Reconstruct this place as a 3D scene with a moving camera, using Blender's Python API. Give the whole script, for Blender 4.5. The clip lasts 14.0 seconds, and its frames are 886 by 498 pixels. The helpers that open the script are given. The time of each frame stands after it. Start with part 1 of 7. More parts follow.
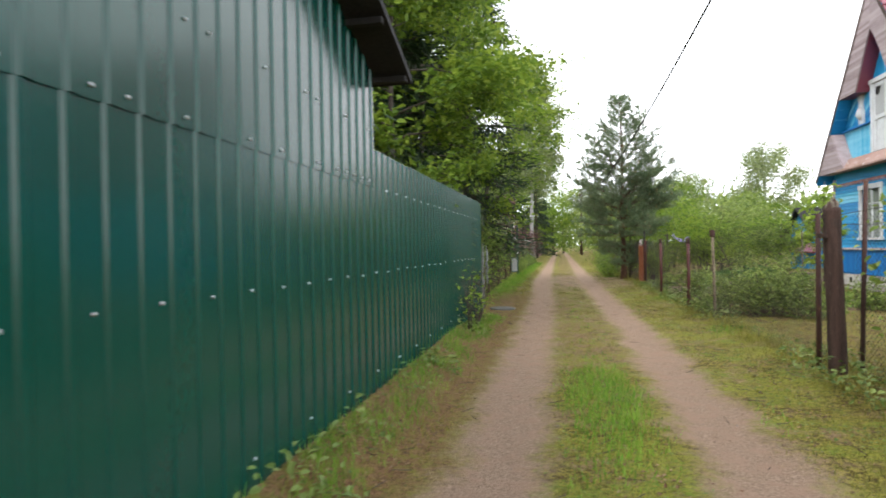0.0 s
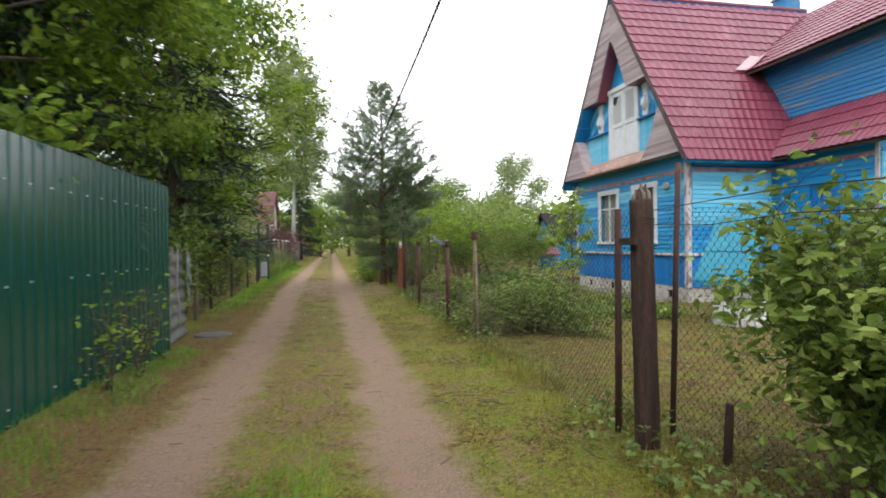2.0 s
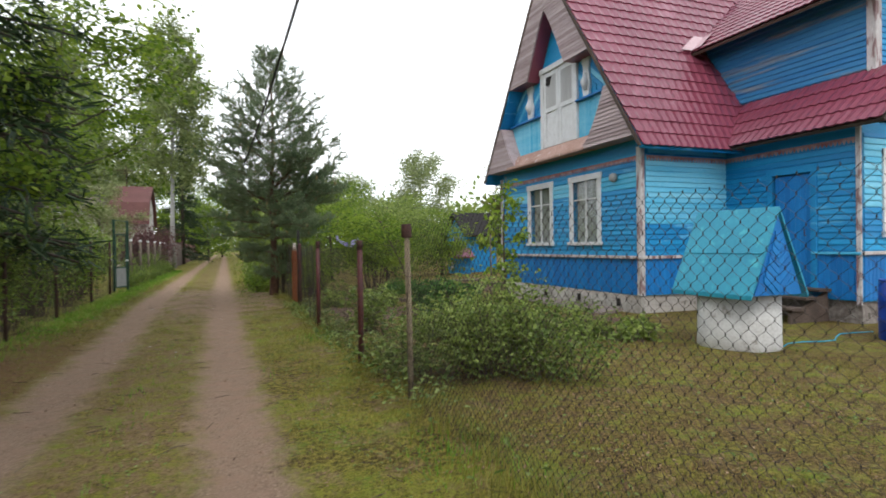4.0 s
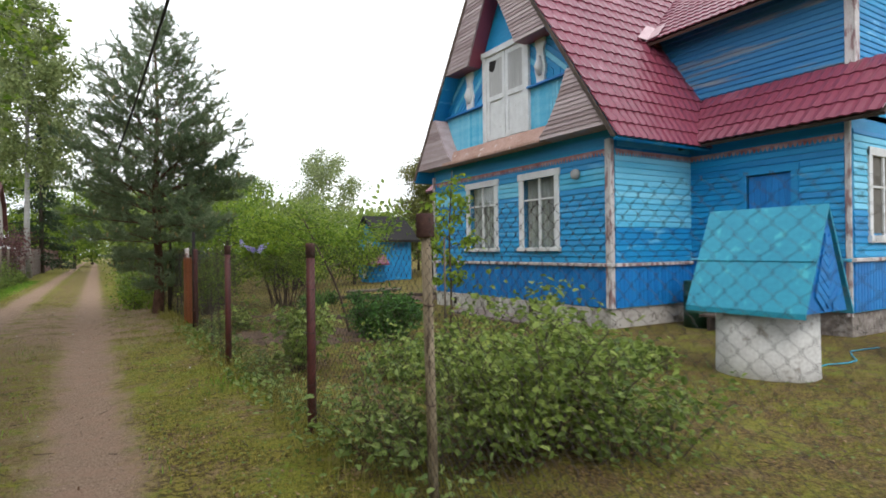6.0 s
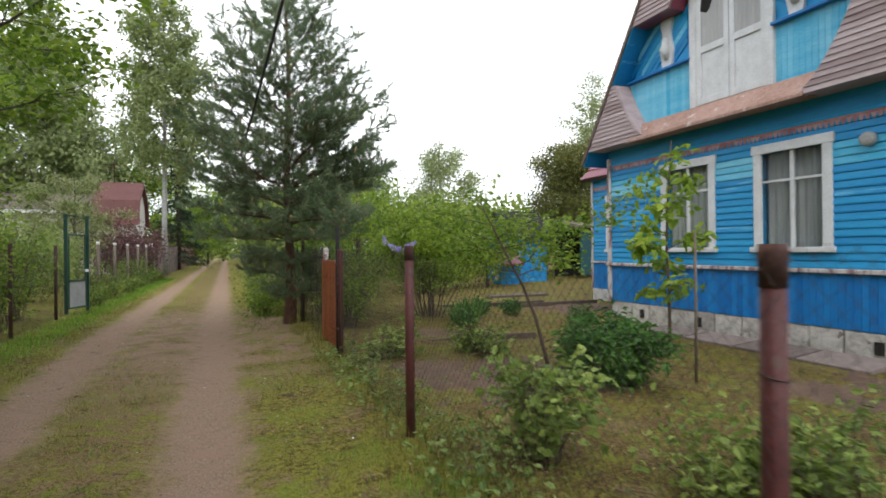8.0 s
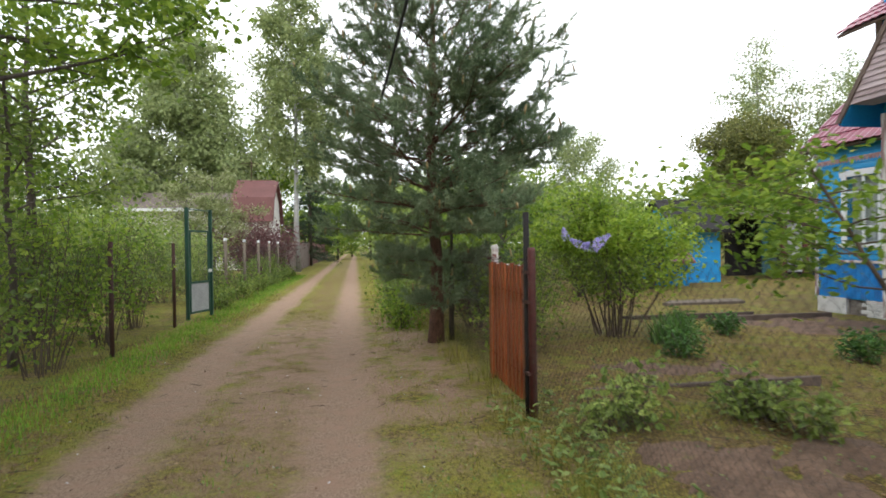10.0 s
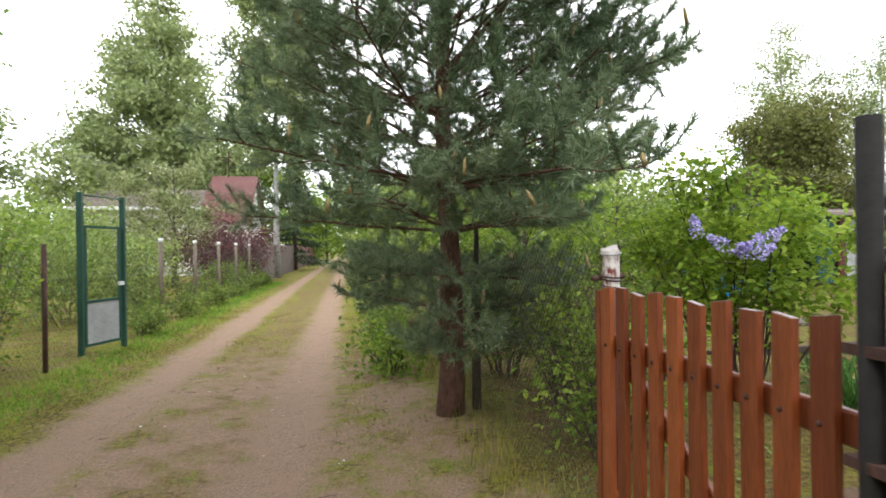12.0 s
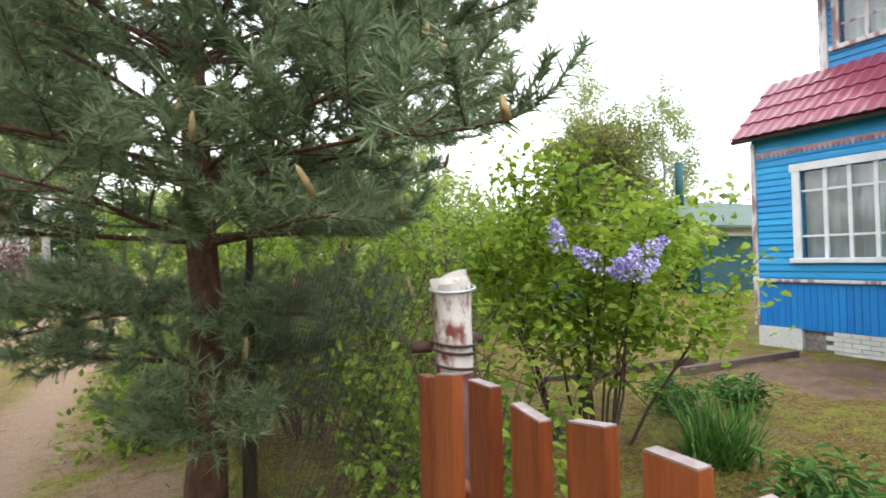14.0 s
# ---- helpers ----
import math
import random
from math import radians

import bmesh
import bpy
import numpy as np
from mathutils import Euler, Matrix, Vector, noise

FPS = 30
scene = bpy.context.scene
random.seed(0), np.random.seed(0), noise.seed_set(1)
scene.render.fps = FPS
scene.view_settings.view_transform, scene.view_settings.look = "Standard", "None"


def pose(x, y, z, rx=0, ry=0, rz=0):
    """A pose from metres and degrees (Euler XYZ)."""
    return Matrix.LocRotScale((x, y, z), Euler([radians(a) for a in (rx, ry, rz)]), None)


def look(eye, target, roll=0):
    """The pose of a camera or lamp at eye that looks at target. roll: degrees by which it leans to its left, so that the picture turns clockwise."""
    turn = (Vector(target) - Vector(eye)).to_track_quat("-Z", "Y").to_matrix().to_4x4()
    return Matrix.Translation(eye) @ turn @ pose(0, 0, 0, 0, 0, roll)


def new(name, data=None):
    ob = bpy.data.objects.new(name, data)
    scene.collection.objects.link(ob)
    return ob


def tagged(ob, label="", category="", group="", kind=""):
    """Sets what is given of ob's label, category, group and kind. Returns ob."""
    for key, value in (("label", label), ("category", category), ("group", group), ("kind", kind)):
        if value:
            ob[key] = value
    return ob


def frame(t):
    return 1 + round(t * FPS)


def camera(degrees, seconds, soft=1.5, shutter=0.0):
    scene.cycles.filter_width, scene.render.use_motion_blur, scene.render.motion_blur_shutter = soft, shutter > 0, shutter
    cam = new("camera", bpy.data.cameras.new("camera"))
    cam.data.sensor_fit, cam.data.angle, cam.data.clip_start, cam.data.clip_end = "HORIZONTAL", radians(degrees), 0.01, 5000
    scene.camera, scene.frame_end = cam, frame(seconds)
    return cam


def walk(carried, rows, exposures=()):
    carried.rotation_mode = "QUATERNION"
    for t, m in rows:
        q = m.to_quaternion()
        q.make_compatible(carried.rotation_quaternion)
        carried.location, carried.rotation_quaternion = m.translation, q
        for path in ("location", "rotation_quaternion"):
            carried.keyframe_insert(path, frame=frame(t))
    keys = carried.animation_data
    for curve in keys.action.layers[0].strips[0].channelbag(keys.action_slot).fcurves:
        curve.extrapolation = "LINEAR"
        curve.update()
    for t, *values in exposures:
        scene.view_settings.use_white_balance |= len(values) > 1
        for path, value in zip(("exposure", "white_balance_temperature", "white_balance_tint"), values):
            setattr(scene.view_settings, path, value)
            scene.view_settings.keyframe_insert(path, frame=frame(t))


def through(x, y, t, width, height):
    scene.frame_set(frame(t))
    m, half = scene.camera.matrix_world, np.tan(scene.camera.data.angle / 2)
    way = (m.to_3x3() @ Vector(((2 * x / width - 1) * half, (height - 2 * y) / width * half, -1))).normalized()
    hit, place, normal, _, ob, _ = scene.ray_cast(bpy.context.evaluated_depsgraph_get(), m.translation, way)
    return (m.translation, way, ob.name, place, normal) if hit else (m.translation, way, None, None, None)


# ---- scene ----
cam = camera(76.1, 14.0, soft=1.7, shutter=0.3)
PATH = [
    (0, (1.48, 1.045, 1.355), (1.077, 3.004, 1.35), -1.0),
    (0.5, (1.72, 1.676, 1.365), (1.5, 3.664, 1.355), -0.8),
    (1, (1.867, 2.297, 1.399), (1.753, 4.294, 1.384), -0.7),
    (1.5, (2.039, 3.095, 1.396), (2.031, 5.095, 1.382), -0.6),
    (2, (2.098, 3.857, 1.397), (2.485, 5.819, 1.382), -0.6),
    (2.5, (2.168, 4.641, 1.395), (2.641, 6.584, 1.378), -0.6),
    (3, (2.246, 5.366, 1.391), (2.797, 7.288, 1.379), -0.6),
    (3.5, (2.382, 6.13, 1.384), (2.957, 8.045, 1.371), -0.6),
    (4, (2.569, 6.78, 1.383), (3.288, 8.646, 1.372), -0.7),
    (4.2, (2.656, 7.033, 1.365), (3.426, 8.878, 1.353), -0.6),
    (6.3, (2.658, 9.555, 1.393), (3.71, 11.256, 1.4), -0.7),
    (6.5, (2.697, 9.882, 1.348), (3.657, 11.637, 1.357), -0.6),
    (7, (2.76, 10.643, 1.395), (3.6, 12.458, 1.4), -0.5),
    (7.5, (2.768, 11.342, 1.456), (3.529, 13.191, 1.457), -0.7),
    (8, (2.724, 12.206, 1.455), (3.437, 14.075, 1.456), -0.6),
    (8.5, (2.711, 12.929, 1.518), (3.316, 14.836, 1.52), -0.6),
    (9, (2.641, 13.684, 1.502), (3.118, 15.626, 1.504), -0.6),
    (9.2, (2.648, 13.93, 1.495), (3.074, 15.885, 1.492), -0.8),
    (11.3, (2.819, 17.652, 1.521), (3.082, 19.635, 1.507), -0.7),
    (11.5, (2.899, 18.012, 1.538), (3.18, 19.992, 1.531), -0.8),
    (12, (2.99, 18.745, 1.497), (3.321, 20.717, 1.495), -0.8),
    (12.5, (3.091, 19.322, 1.489), (3.593, 21.258, 1.502), -0.6),
    (13, (3.243, 19.823, 1.523), (3.872, 21.722, 1.535), -0.9),
    (13.5, (3.482, 20.05, 1.539), (4.247, 21.898, 1.561), -1.5),
    (14, (3.649, 20.161, 1.525), (4.547, 21.948, 1.56), -1.3),
]
EXPOSURE = [(0.0, 1.0), (1.0, 0.92), (1.5, 0.84), (2.5, 0.6), (4.0, 0.38), (6.5, 0.46), (7.5, 0.48), (9.0, 0.64), (11.5, 1.06), (12.5, 1.28), (13.0, 1.38), (14.0, 1.34)]
walk(cam, [(t, look(eye, target, roll)) for t, eye, target, roll in PATH], EXPOSURE)

# ---- world, sun, exposure ----
world = bpy.data.worlds.new("overcast")
scene.world = world
world.use_nodes = True
wn, wl = world.node_tree.nodes, world.node_tree.links
sky = wn.new("ShaderNodeTexSky")
sky.sky_type, sky.sun_disc = "NISHITA", False
sky.sun_elevation, sky.sun_rotation = radians(48), radians(205)
wc = wn.new("ShaderNodeTexCoord")
wm = wn.new("ShaderNodeMapping")
wm.inputs["Scale"].default_value = (1.0, 1.0, 2.6)
wno = wn.new("ShaderNodeTexNoise")
wno.inputs["Scale"].default_value, wno.inputs["Detail"].default_value = 1.7, 5.0
wr = wn.new("ShaderNodeValToRGB")
wr.color_ramp.elements[0].position, wr.color_ramp.elements[1].position = 0.34, 0.56
wr.color_ramp.elements[0].color, wr.color_ramp.elements[1].color = (9.2, 10.6, 12.2, 1), (14.6, 14.9, 15.4, 1)
wx = wn.new("ShaderNodeMix")
wx.data_type = "RGBA"
wx.inputs["Factor"].default_value = 0.9
bg = wn["Background"]
bg.inputs["Strength"].default_value = 0.1
wl.new(wc.outputs["Generated"], wm.inputs["Vector"])
wl.new(wm.outputs["Vector"], wno.inputs["Vector"])
wl.new(wno.outputs["Fac"], wr.inputs["Fac"])
wl.new(sky.outputs["Color"], wx.inputs["A"])
wl.new(wr.outputs["Color"], wx.inputs["B"])
wl.new(wx.outputs["Result"], bg.inputs["Color"])
sun = new("sun", bpy.data.lights.new("sun", "SUN"))
sun.data.energy, sun.data.angle, sun.data.color = 0.8, radians(24), (1.0, 0.96, 0.9)
sun.matrix_world = look((0, 0, 30), (12, 26, 0))

# ---- small tools ----
I4 = Matrix.Identity(4)
WORLD = {}
rng = np.random.default_rng(7)


def place(ob, parent=None, m=I4):
    WORLD[ob.name] = m
    if parent is not None:
        ob.parent = parent
        ob.matrix_parent_inverse = WORLD[parent.name].inverted()
    ob.matrix_basis = m
    return ob


def thing(name, label, category, base=(0, 0, 0), group="", kind=""):
    ob = place(new(name), None, Matrix.Translation(base))
    ob.empty_display_size = 0.1
    return tagged(ob, label, category, group, kind)


def np_mesh(name, verts, faces, smooth=False):
    verts = np.asarray(verts, np.float32).reshape(-1, 3)
    faces = np.asarray(faces, np.int32)
    me = bpy.data.meshes.new(name)
    n, k = faces.shape
    me.vertices.add(len(verts))
    me.vertices.foreach_set("co", verts.ravel())
    me.loops.add(n * k)
    me.loops.foreach_set("vertex_index", faces.ravel())
    me.polygons.add(n)
    me.polygons.foreach_set("loop_start", np.arange(0, n * k, k, dtype=np.int32))
    me.polygons.foreach_set("use_smooth", np.full(n, smooth))
    me.update(calc_edges=True)
    return me


def part(name, geo, material, parent=None, label="", m=I4):
    """One mesh object of a bmesh, a Soup or a mesh, under a thing or a part."""
    if isinstance(geo, bmesh.types.BMesh):
        me = bpy.data.meshes.new(name)
        geo.to_mesh(me)
        geo.free()
    elif isinstance(geo, Soup):
        me = geo.mesh(name)
    else:
        me = geo
    if material is not None and not me.materials:
        me.materials.append(material)
    ob = place(new(name, me), parent, m)
    if label:
        ob["label"] = label
    return ob


class Soup:
    """Collects boxes, tubes and sheets into one mesh."""

    def __init__(self):
        self.v, self.f, self.s = [], [], []

    def add(self, verts, faces, smooth=False):
        o = len(self.v)
        self.v.extend([tuple(p) for p in verts])
        self.f.extend([tuple(o + i for i in fa) for fa in faces])
        self.s.extend([smooth] * len(faces))
        return self

    def box(self, lo, hi, m=I4, taper=0.0):
        x0, y0, z0 = lo
        x1, y1, z1 = hi
        cx, cy, t = (x0 + x1) / 2, (y0 + y1) / 2, 1 - taper
        pts = [(x0, y0, z0), (x1, y0, z0), (x1, y1, z0), (x0, y1, z0)]
        pts += [(cx + (x - cx) * t, cy + (y - cy) * t, z1) for x, y, z in pts]
        pts = [m @ Vector(p) for p in pts]
        return self.add(pts, [(3, 2, 1, 0), (4, 5, 6, 7), (0, 1, 5, 4), (1, 2, 6, 5), (2, 3, 7, 6), (3, 0, 4, 7)])

    def chamfer(self, lo, hi, c=0.006, m=I4):
        """A box with its long edges cut, its length along the longest side."""
        d = [hi[i] - lo[i] for i in range(3)]
        a = d.index(max(d))
        u, w = [i for i in range(3) if i != a]
        ring = [(c, 0), (d[u] - c, 0), (d[u], c), (d[u], d[w] - c), (d[u] - c, d[w]), (c, d[w]), (0, d[w] - c), (0, c)]
        pts = []
        for e in (0, d[a]):
            for p, q in ring:
                co = [0, 0, 0]
                co[a], co[u], co[w] = lo[a] + e, lo[u] + p, lo[w] + q
                pts.append(m @ Vector(co))
        fs = [(i, (i + 1) % 8, 8 + (i + 1) % 8, 8 + i) for i in range(8)]
        return self.add(pts, fs + [tuple(range(7, -1, -1)), tuple(range(8, 16))])

    def tube(self, pts, radii, n=8, cap=True):
        pts = [Vector(p) for p in pts]
        if not hasattr(radii, "__len__"):
            radii = [radii] * len(pts)
        vs = []
        for i, p in enumerate(pts):
            d = (pts[min(i + 1, len(pts) - 1)] - pts[max(i - 1, 0)]).normalized()
            a = d.cross(Vector((0, 0, 1)) if abs(d.z) < 0.9 else Vector((1, 0, 0))).normalized()
            b = d.cross(a)
            vs += [p + (a * math.cos(6.2832 * k / n) + b * math.sin(6.2832 * k / n)) * radii[i] for k in range(n)]
        fs = [(i * n + k, i * n + (k + 1) % n, (i + 1) * n + (k + 1) % n, (i + 1) * n + k) for i in range(len(pts) - 1) for k in range(n)]
        self.add(vs, fs, True)
        if cap:
            o = len(self.v) - len(vs)
            self.f += [tuple(o + k for k in range(n - 1, -1, -1)), tuple(o + (len(pts) - 1) * n + k for k in range(n))]
            self.s += [False, False]
        return self

    def prism(self, poly, axis, a, b):
        """A flat outline pushed from a to b along an axis (0, 1 or 2); the outline gives the other two coordinates."""
        n, pts = len(poly), []
        for e in (a, b):
            for p, q in poly:
                co = [p, q]
                co.insert(axis, e)
                pts.append(co)
        return self.add(pts, [(i, (i + 1) % n, n + (i + 1) % n, n + i) for i in range(n)] + [tuple(range(n - 1, -1, -1)), tuple(range(n, 2 * n))])

    def mesh(self, name):
        me = bpy.data.meshes.new(name)
        me.from_pydata([tuple(p) for p in self.v], [], self.f)
        me.polygons.foreach_set("use_smooth", self.s)
        bm = bmesh.new()
        bm.from_mesh(me)
        bmesh.ops.recalc_face_normals(bm, faces=bm.faces)
        bm.to_mesh(me)
        bm.free()
        return me


def lerp(a, b, t):
    return a + (b - a) * t


# ---- materials ----
def shader(name):
    ma = bpy.data.materials.new(name)
    ma.use_nodes = True
    return ma, ma.node_tree.nodes, ma.node_tree.links, ma.node_tree.nodes["Principled BSDF"]


def surface(name, dark, light, rough=0.7, fine=30.0, coarse=2.5, bump=0.3, metal=0.0, stretch=(1, 1, 1), island=0.0, obj=0.0, wear=None, wear_at=0.62, wear_scale=6.0, spec=0.4, depth=0.01):
    """Two scales of grain between two colours, optional wear patches, optional change from piece to piece."""
    ma, n, l, b = shader(name)
    co = n.new("ShaderNodeNewGeometry")
    mp = n.new("ShaderNodeMapping")
    mp.inputs["Scale"].default_value = stretch
    l.new(co.outputs["Position"], mp.inputs["Vector"])
    f1, f2 = n.new("ShaderNodeTexNoise"), n.new("ShaderNodeTexNoise")
    f1.inputs["Scale"].default_value, f1.inputs["Detail"].default_value = fine, 5
    f2.inputs["Scale"].default_value, f2.inputs["Detail"].default_value = coarse, 4
    for f in (f1, f2):
        l.new(mp.outputs["Vector"], f.inputs["Vector"])
    mx = n.new("ShaderNodeMath")
    mx.operation = "MULTIPLY_ADD"
    mx.inputs[1].default_value, mx.inputs[2].default_value = 0.5, 0.0
    l.new(f1.outputs["Fac"], mx.inputs[0])
    ad = n.new("ShaderNodeMath")
    ad.operation = "MULTIPLY_ADD"
    ad.inputs[1].default_value = 0.5
    l.new(f2.outputs["Fac"], ad.inputs[0])
    l.new(mx.outputs[0], ad.inputs[2])
    val = ad.outputs[0]
    for amount, node, out in ((island, "ShaderNodeNewGeometry", "Random Per Island"), (obj, "ShaderNodeObjectInfo", "Random")):
        if amount:
            rn = n.new(node)
            mm = n.new("ShaderNodeMath")
            mm.operation = "MULTIPLY_ADD"
            mm.inputs[1].default_value = amount
            l.new(rn.outputs[out], mm.inputs[0])
            l.new(val, mm.inputs[2])
            sb = n.new("ShaderNodeMath")
            sb.operation = "SUBTRACT"
            sb.inputs[1].default_value = amount / 2
            l.new(mm.outputs[0], sb.inputs[0])
            val = sb.outputs[0]
    cr = n.new("ShaderNodeValToRGB")
    cr.color_ramp.elements[0].position, cr.color_ramp.elements[1].position = 0.3, 0.7
    cr.color_ramp.elements[0].color, cr.color_ramp.elements[1].color = (*dark, 1), (*light, 1)
    l.new(val, cr.inputs["Fac"])
    col = cr.outputs["Color"]
    if wear:
        f3 = n.new("ShaderNodeTexNoise")
        f3.inputs["Scale"].default_value, f3.inputs["Detail"].default_value, f3.inputs["Roughness"].default_value = wear_scale, 6, 0.65
        l.new(mp.outputs["Vector"], f3.inputs["Vector"])
        wr2 = n.new("ShaderNodeValToRGB")
        wr2.color_ramp.elements[0].position, wr2.color_ramp.elements[1].position = wear_at, wear_at + 0.08
        l.new(f3.outputs["Fac"], wr2.inputs["Fac"])
        mix = n.new("ShaderNodeMix")
        mix.data_type = "RGBA"
        mix.inputs["B"].default_value = (*wear, 1)
        l.new(wr2.outputs["Color"], mix.inputs["Factor"])
        l.new(col, mix.inputs["A"])
        col = mix.outputs["Result"]
    l.new(col, b.inputs["Base Color"])
    b.inputs["Roughness"].default_value, b.inputs["Metallic"].default_value = rough, metal
    b.inputs["Specular IOR Level"].default_value = spec
    if bump:
        bu = n.new("ShaderNodeBump")
        bu.inputs["Strength"].default_value, bu.inputs["Distance"].default_value = bump, depth
        l.new(f1.outputs["Fac"], bu.inputs["Height"])
        l.new(bu.outputs["Normal"], b.inputs["Normal"])
    return ma


def leafy(name, c0, c1, c2, through=0.35, rough=0.5):
    """Leaves: colour changes from leaf to leaf and over the crown; some light passes through."""
    ma, n, l, b = shader(name)
    c0, c1, c2 = [(c[0] * 1.22, c[1] * 1.07, c[2] * 1.15) for c in (c0, c1, c2)]
    g = n.new("ShaderNodeNewGeometry")
    no = n.new("ShaderNodeTexNoise")
    no.inputs["Scale"].default_value, no.inputs["Detail"].default_value = 1.3, 2
    l.new(g.outputs["Position"], no.inputs["Vector"])
    mm = n.new("ShaderNodeMath")
    mm.operation = "MULTIPLY_ADD"
    mm.inputs[1].default_value = 0.55
    l.new(g.outputs["Random Per Island"], mm.inputs[0])
    m2 = n.new("ShaderNodeMath")
    m2.operation = "MULTIPLY_ADD"
    m2.inputs[1].default_value, m2.inputs[2].default_value = 0.9, -0.22
    l.new(no.outputs["Fac"], m2.inputs[0])
    l.new(m2.outputs[0], mm.inputs[2])
    cr = n.new("ShaderNodeValToRGB")
    cr.color_ramp.elements[0].position, cr.color_ramp.elements[1].position = 0.12, 0.92
    cr.color_ramp.elements[0].color, cr.color_ramp.elements[1].color = (*c0, 1), (*c2, 1)
    e = cr.color_ramp.elements.new(0.5)
    e.color = (*c1, 1)
    l.new(mm.outputs[0], cr.inputs["Fac"])
    l.new(cr.outputs["Color"], b.inputs["Base Color"])
    b.inputs["Roughness"].default_value, b.inputs["Specular IOR Level"].default_value = rough, 0.3
    tr = n.new("ShaderNodeBsdfTranslucent")
    l.new(cr.outputs["Color"], tr.inputs["Color"])
    ms = n.new("ShaderNodeMixShader")
    ms.inputs["Fac"].default_value = through
    l.new(b.outputs[0], ms.inputs[1])
    l.new(tr.outputs[0], ms.inputs[2])
    l.new(ms.outputs[0], n["Material Output"].inputs["Surface"])
    return ma


def ground_material():
    """Worn sandy wheel tracks in thin, mossy, partly dry turf."""
    ma, n, l, b = shader("lane_ground")
    g = n.new("ShaderNodeNewGeometry")

    def math2(op, a, c, d=None):
        m = n.new("ShaderNodeMath")
        m.operation = op
        for i, q in enumerate((a, c, d)):
            if q is None:
                continue
            if isinstance(q, (int, float)):
                m.inputs[i].default_value = q
            else:
                l.new(q, m.inputs[i])
        return m.outputs[0]

    def noise(scale, detail=5, rough=0.6):
        f = n.new("ShaderNodeTexNoise")
        f.inputs["Scale"].default_value, f.inputs["Detail"].default_value, f.inputs["Roughness"].default_value = scale, detail, rough
        l.new(g.outputs["Position"], f.inputs["Vector"])
        return f.outputs["Fac"]

    def mix(fac, a, c):
        m = n.new("ShaderNodeMix")
        m.data_type = "RGBA"
        l.new(fac, m.inputs["Factor"])
        for k, q in (("A", a), ("B", c)):
            if isinstance(q, tuple):
                m.inputs[k].default_value = (*q, 1)
            else:
                l.new(q, m.inputs[k])
        return m.outputs["Result"]

    def ramp(v, a, c):
        m = n.new("ShaderNodeMapRange")
        m.interpolation_type = "SMOOTHSTEP"
        m.inputs["From Min"].default_value, m.inputs["From Max"].default_value = a, c
        l.new(v, m.inputs["Value"])
        return m.outputs["Result"]

    sp = n.new("ShaderNodeSeparateXYZ")
    l.new(g.outputs["Position"], sp.inputs[0])
    x, y = sp.outputs[0], sp.outputs[1]
    edge = math2("MULTIPLY", math2("SUBTRACT", noise(1.4, 6, 0.75), 0.5), 0.8)
    fine = math2("MULTIPLY", math2("SUBTRACT", noise(14, 4, 0.7), 0.5), 0.28)
    xw = math2("ADD", math2("ADD", x, edge), fine)
    d1 = math2("ABSOLUTE", math2("SUBTRACT", xw, math2("MULTIPLY_ADD", ramp(y, 14, 24), -0.26, 1.06)), 0)
    d2 = math2("ABSOLUTE", math2("SUBTRACT", xw, math2("MULTIPLY_ADD", ramp(y, 8, 26), -0.14, 2.63)), 0)
    dist = math2("MINIMUM", d1, d2)
    track = math2("SUBTRACT", 1.0, ramp(dist, 0.14, 0.46))
    # the bare, trodden stretch in front of the gate
    by = math2("ABSOLUTE", math2("SUBTRACT", y, 23.2), 0)
    bx = math2("ABSOLUTE", math2("SUBTRACT", xw, 2.35), 0)
    bare = math2("MULTIPLY", math2("SUBTRACT", 1.0, ramp(by, 2.2, 5.5)), math2("SUBTRACT", 1.0, ramp(bx, 1.3, 2.1)))
    patch = ramp(noise(2.3, 6, 0.72), 0.5, 0.66)
    grit = noise(60, 6, 0.7)
    mid = noise(5, 6, 0.65)
    sand = mix(ramp(grit, 0.3, 0.7), (0.17, 0.11, 0.074), (0.39, 0.275, 0.195))
    sand = mix(ramp(mid, 0.42, 0.68), sand, (0.31, 0.2, 0.14))
    sand = mix(math2("MULTIPLY", ramp(noise(130, 4, 0.8), 0.6, 0.68), 0.5), sand, (0.09, 0.055, 0.035))
    # dark tone paints the shaded gaps between turf lumps, light tone the lumps
    turf = mix(ramp(noise(20, 8, 0.85), 0.43, 0.57), (0.045, 0.034, 0.008), (0.28, 0.235, 0.045))
    turf = mix(math2("MULTIPLY", ramp(noise(1.1, 6, 0.7), 0.42, 0.58), ramp(noise(19, 8, 0.8), 0.36, 0.56)), turf, (0.22, 0.23, 0.03))
    speck = ramp(noise(55, 8, 0.85), 0.51, 0.56)
    turf = mix(math2("MULTIPLY", speck, 0.8), turf, (0.045, 0.028, 0.012))
    turf = mix(math2("MULTIPLY", ramp(noise(48, 8, 0.8), 0.57, 0.63), 0.6), turf, (0.38, 0.3, 0.13))
    turf = mix(math2("MULTIPLY", ramp(noise(1.7, 6, 0.75), 0.5, 0.62), ramp(noise(33, 6, 0.8), 0.42, 0.6)), turf, (0.14, 0.2, 0.025))
    dirt = mix(ramp(noise(34, 8, 0.8), 0.4, 0.6), (0.085, 0.047, 0.026), (0.34, 0.23, 0.14))
    turf = mix(math2("MULTIPLY", patch, 0.8), turf, dirt)
    # red-brown needle litter on the verge under the spruces
    worn = math2("SUBTRACT", 1.0, ramp(math2("ABSOLUTE", math2("SUBTRACT", xw, 0.3), 0), 0.2, 0.62))
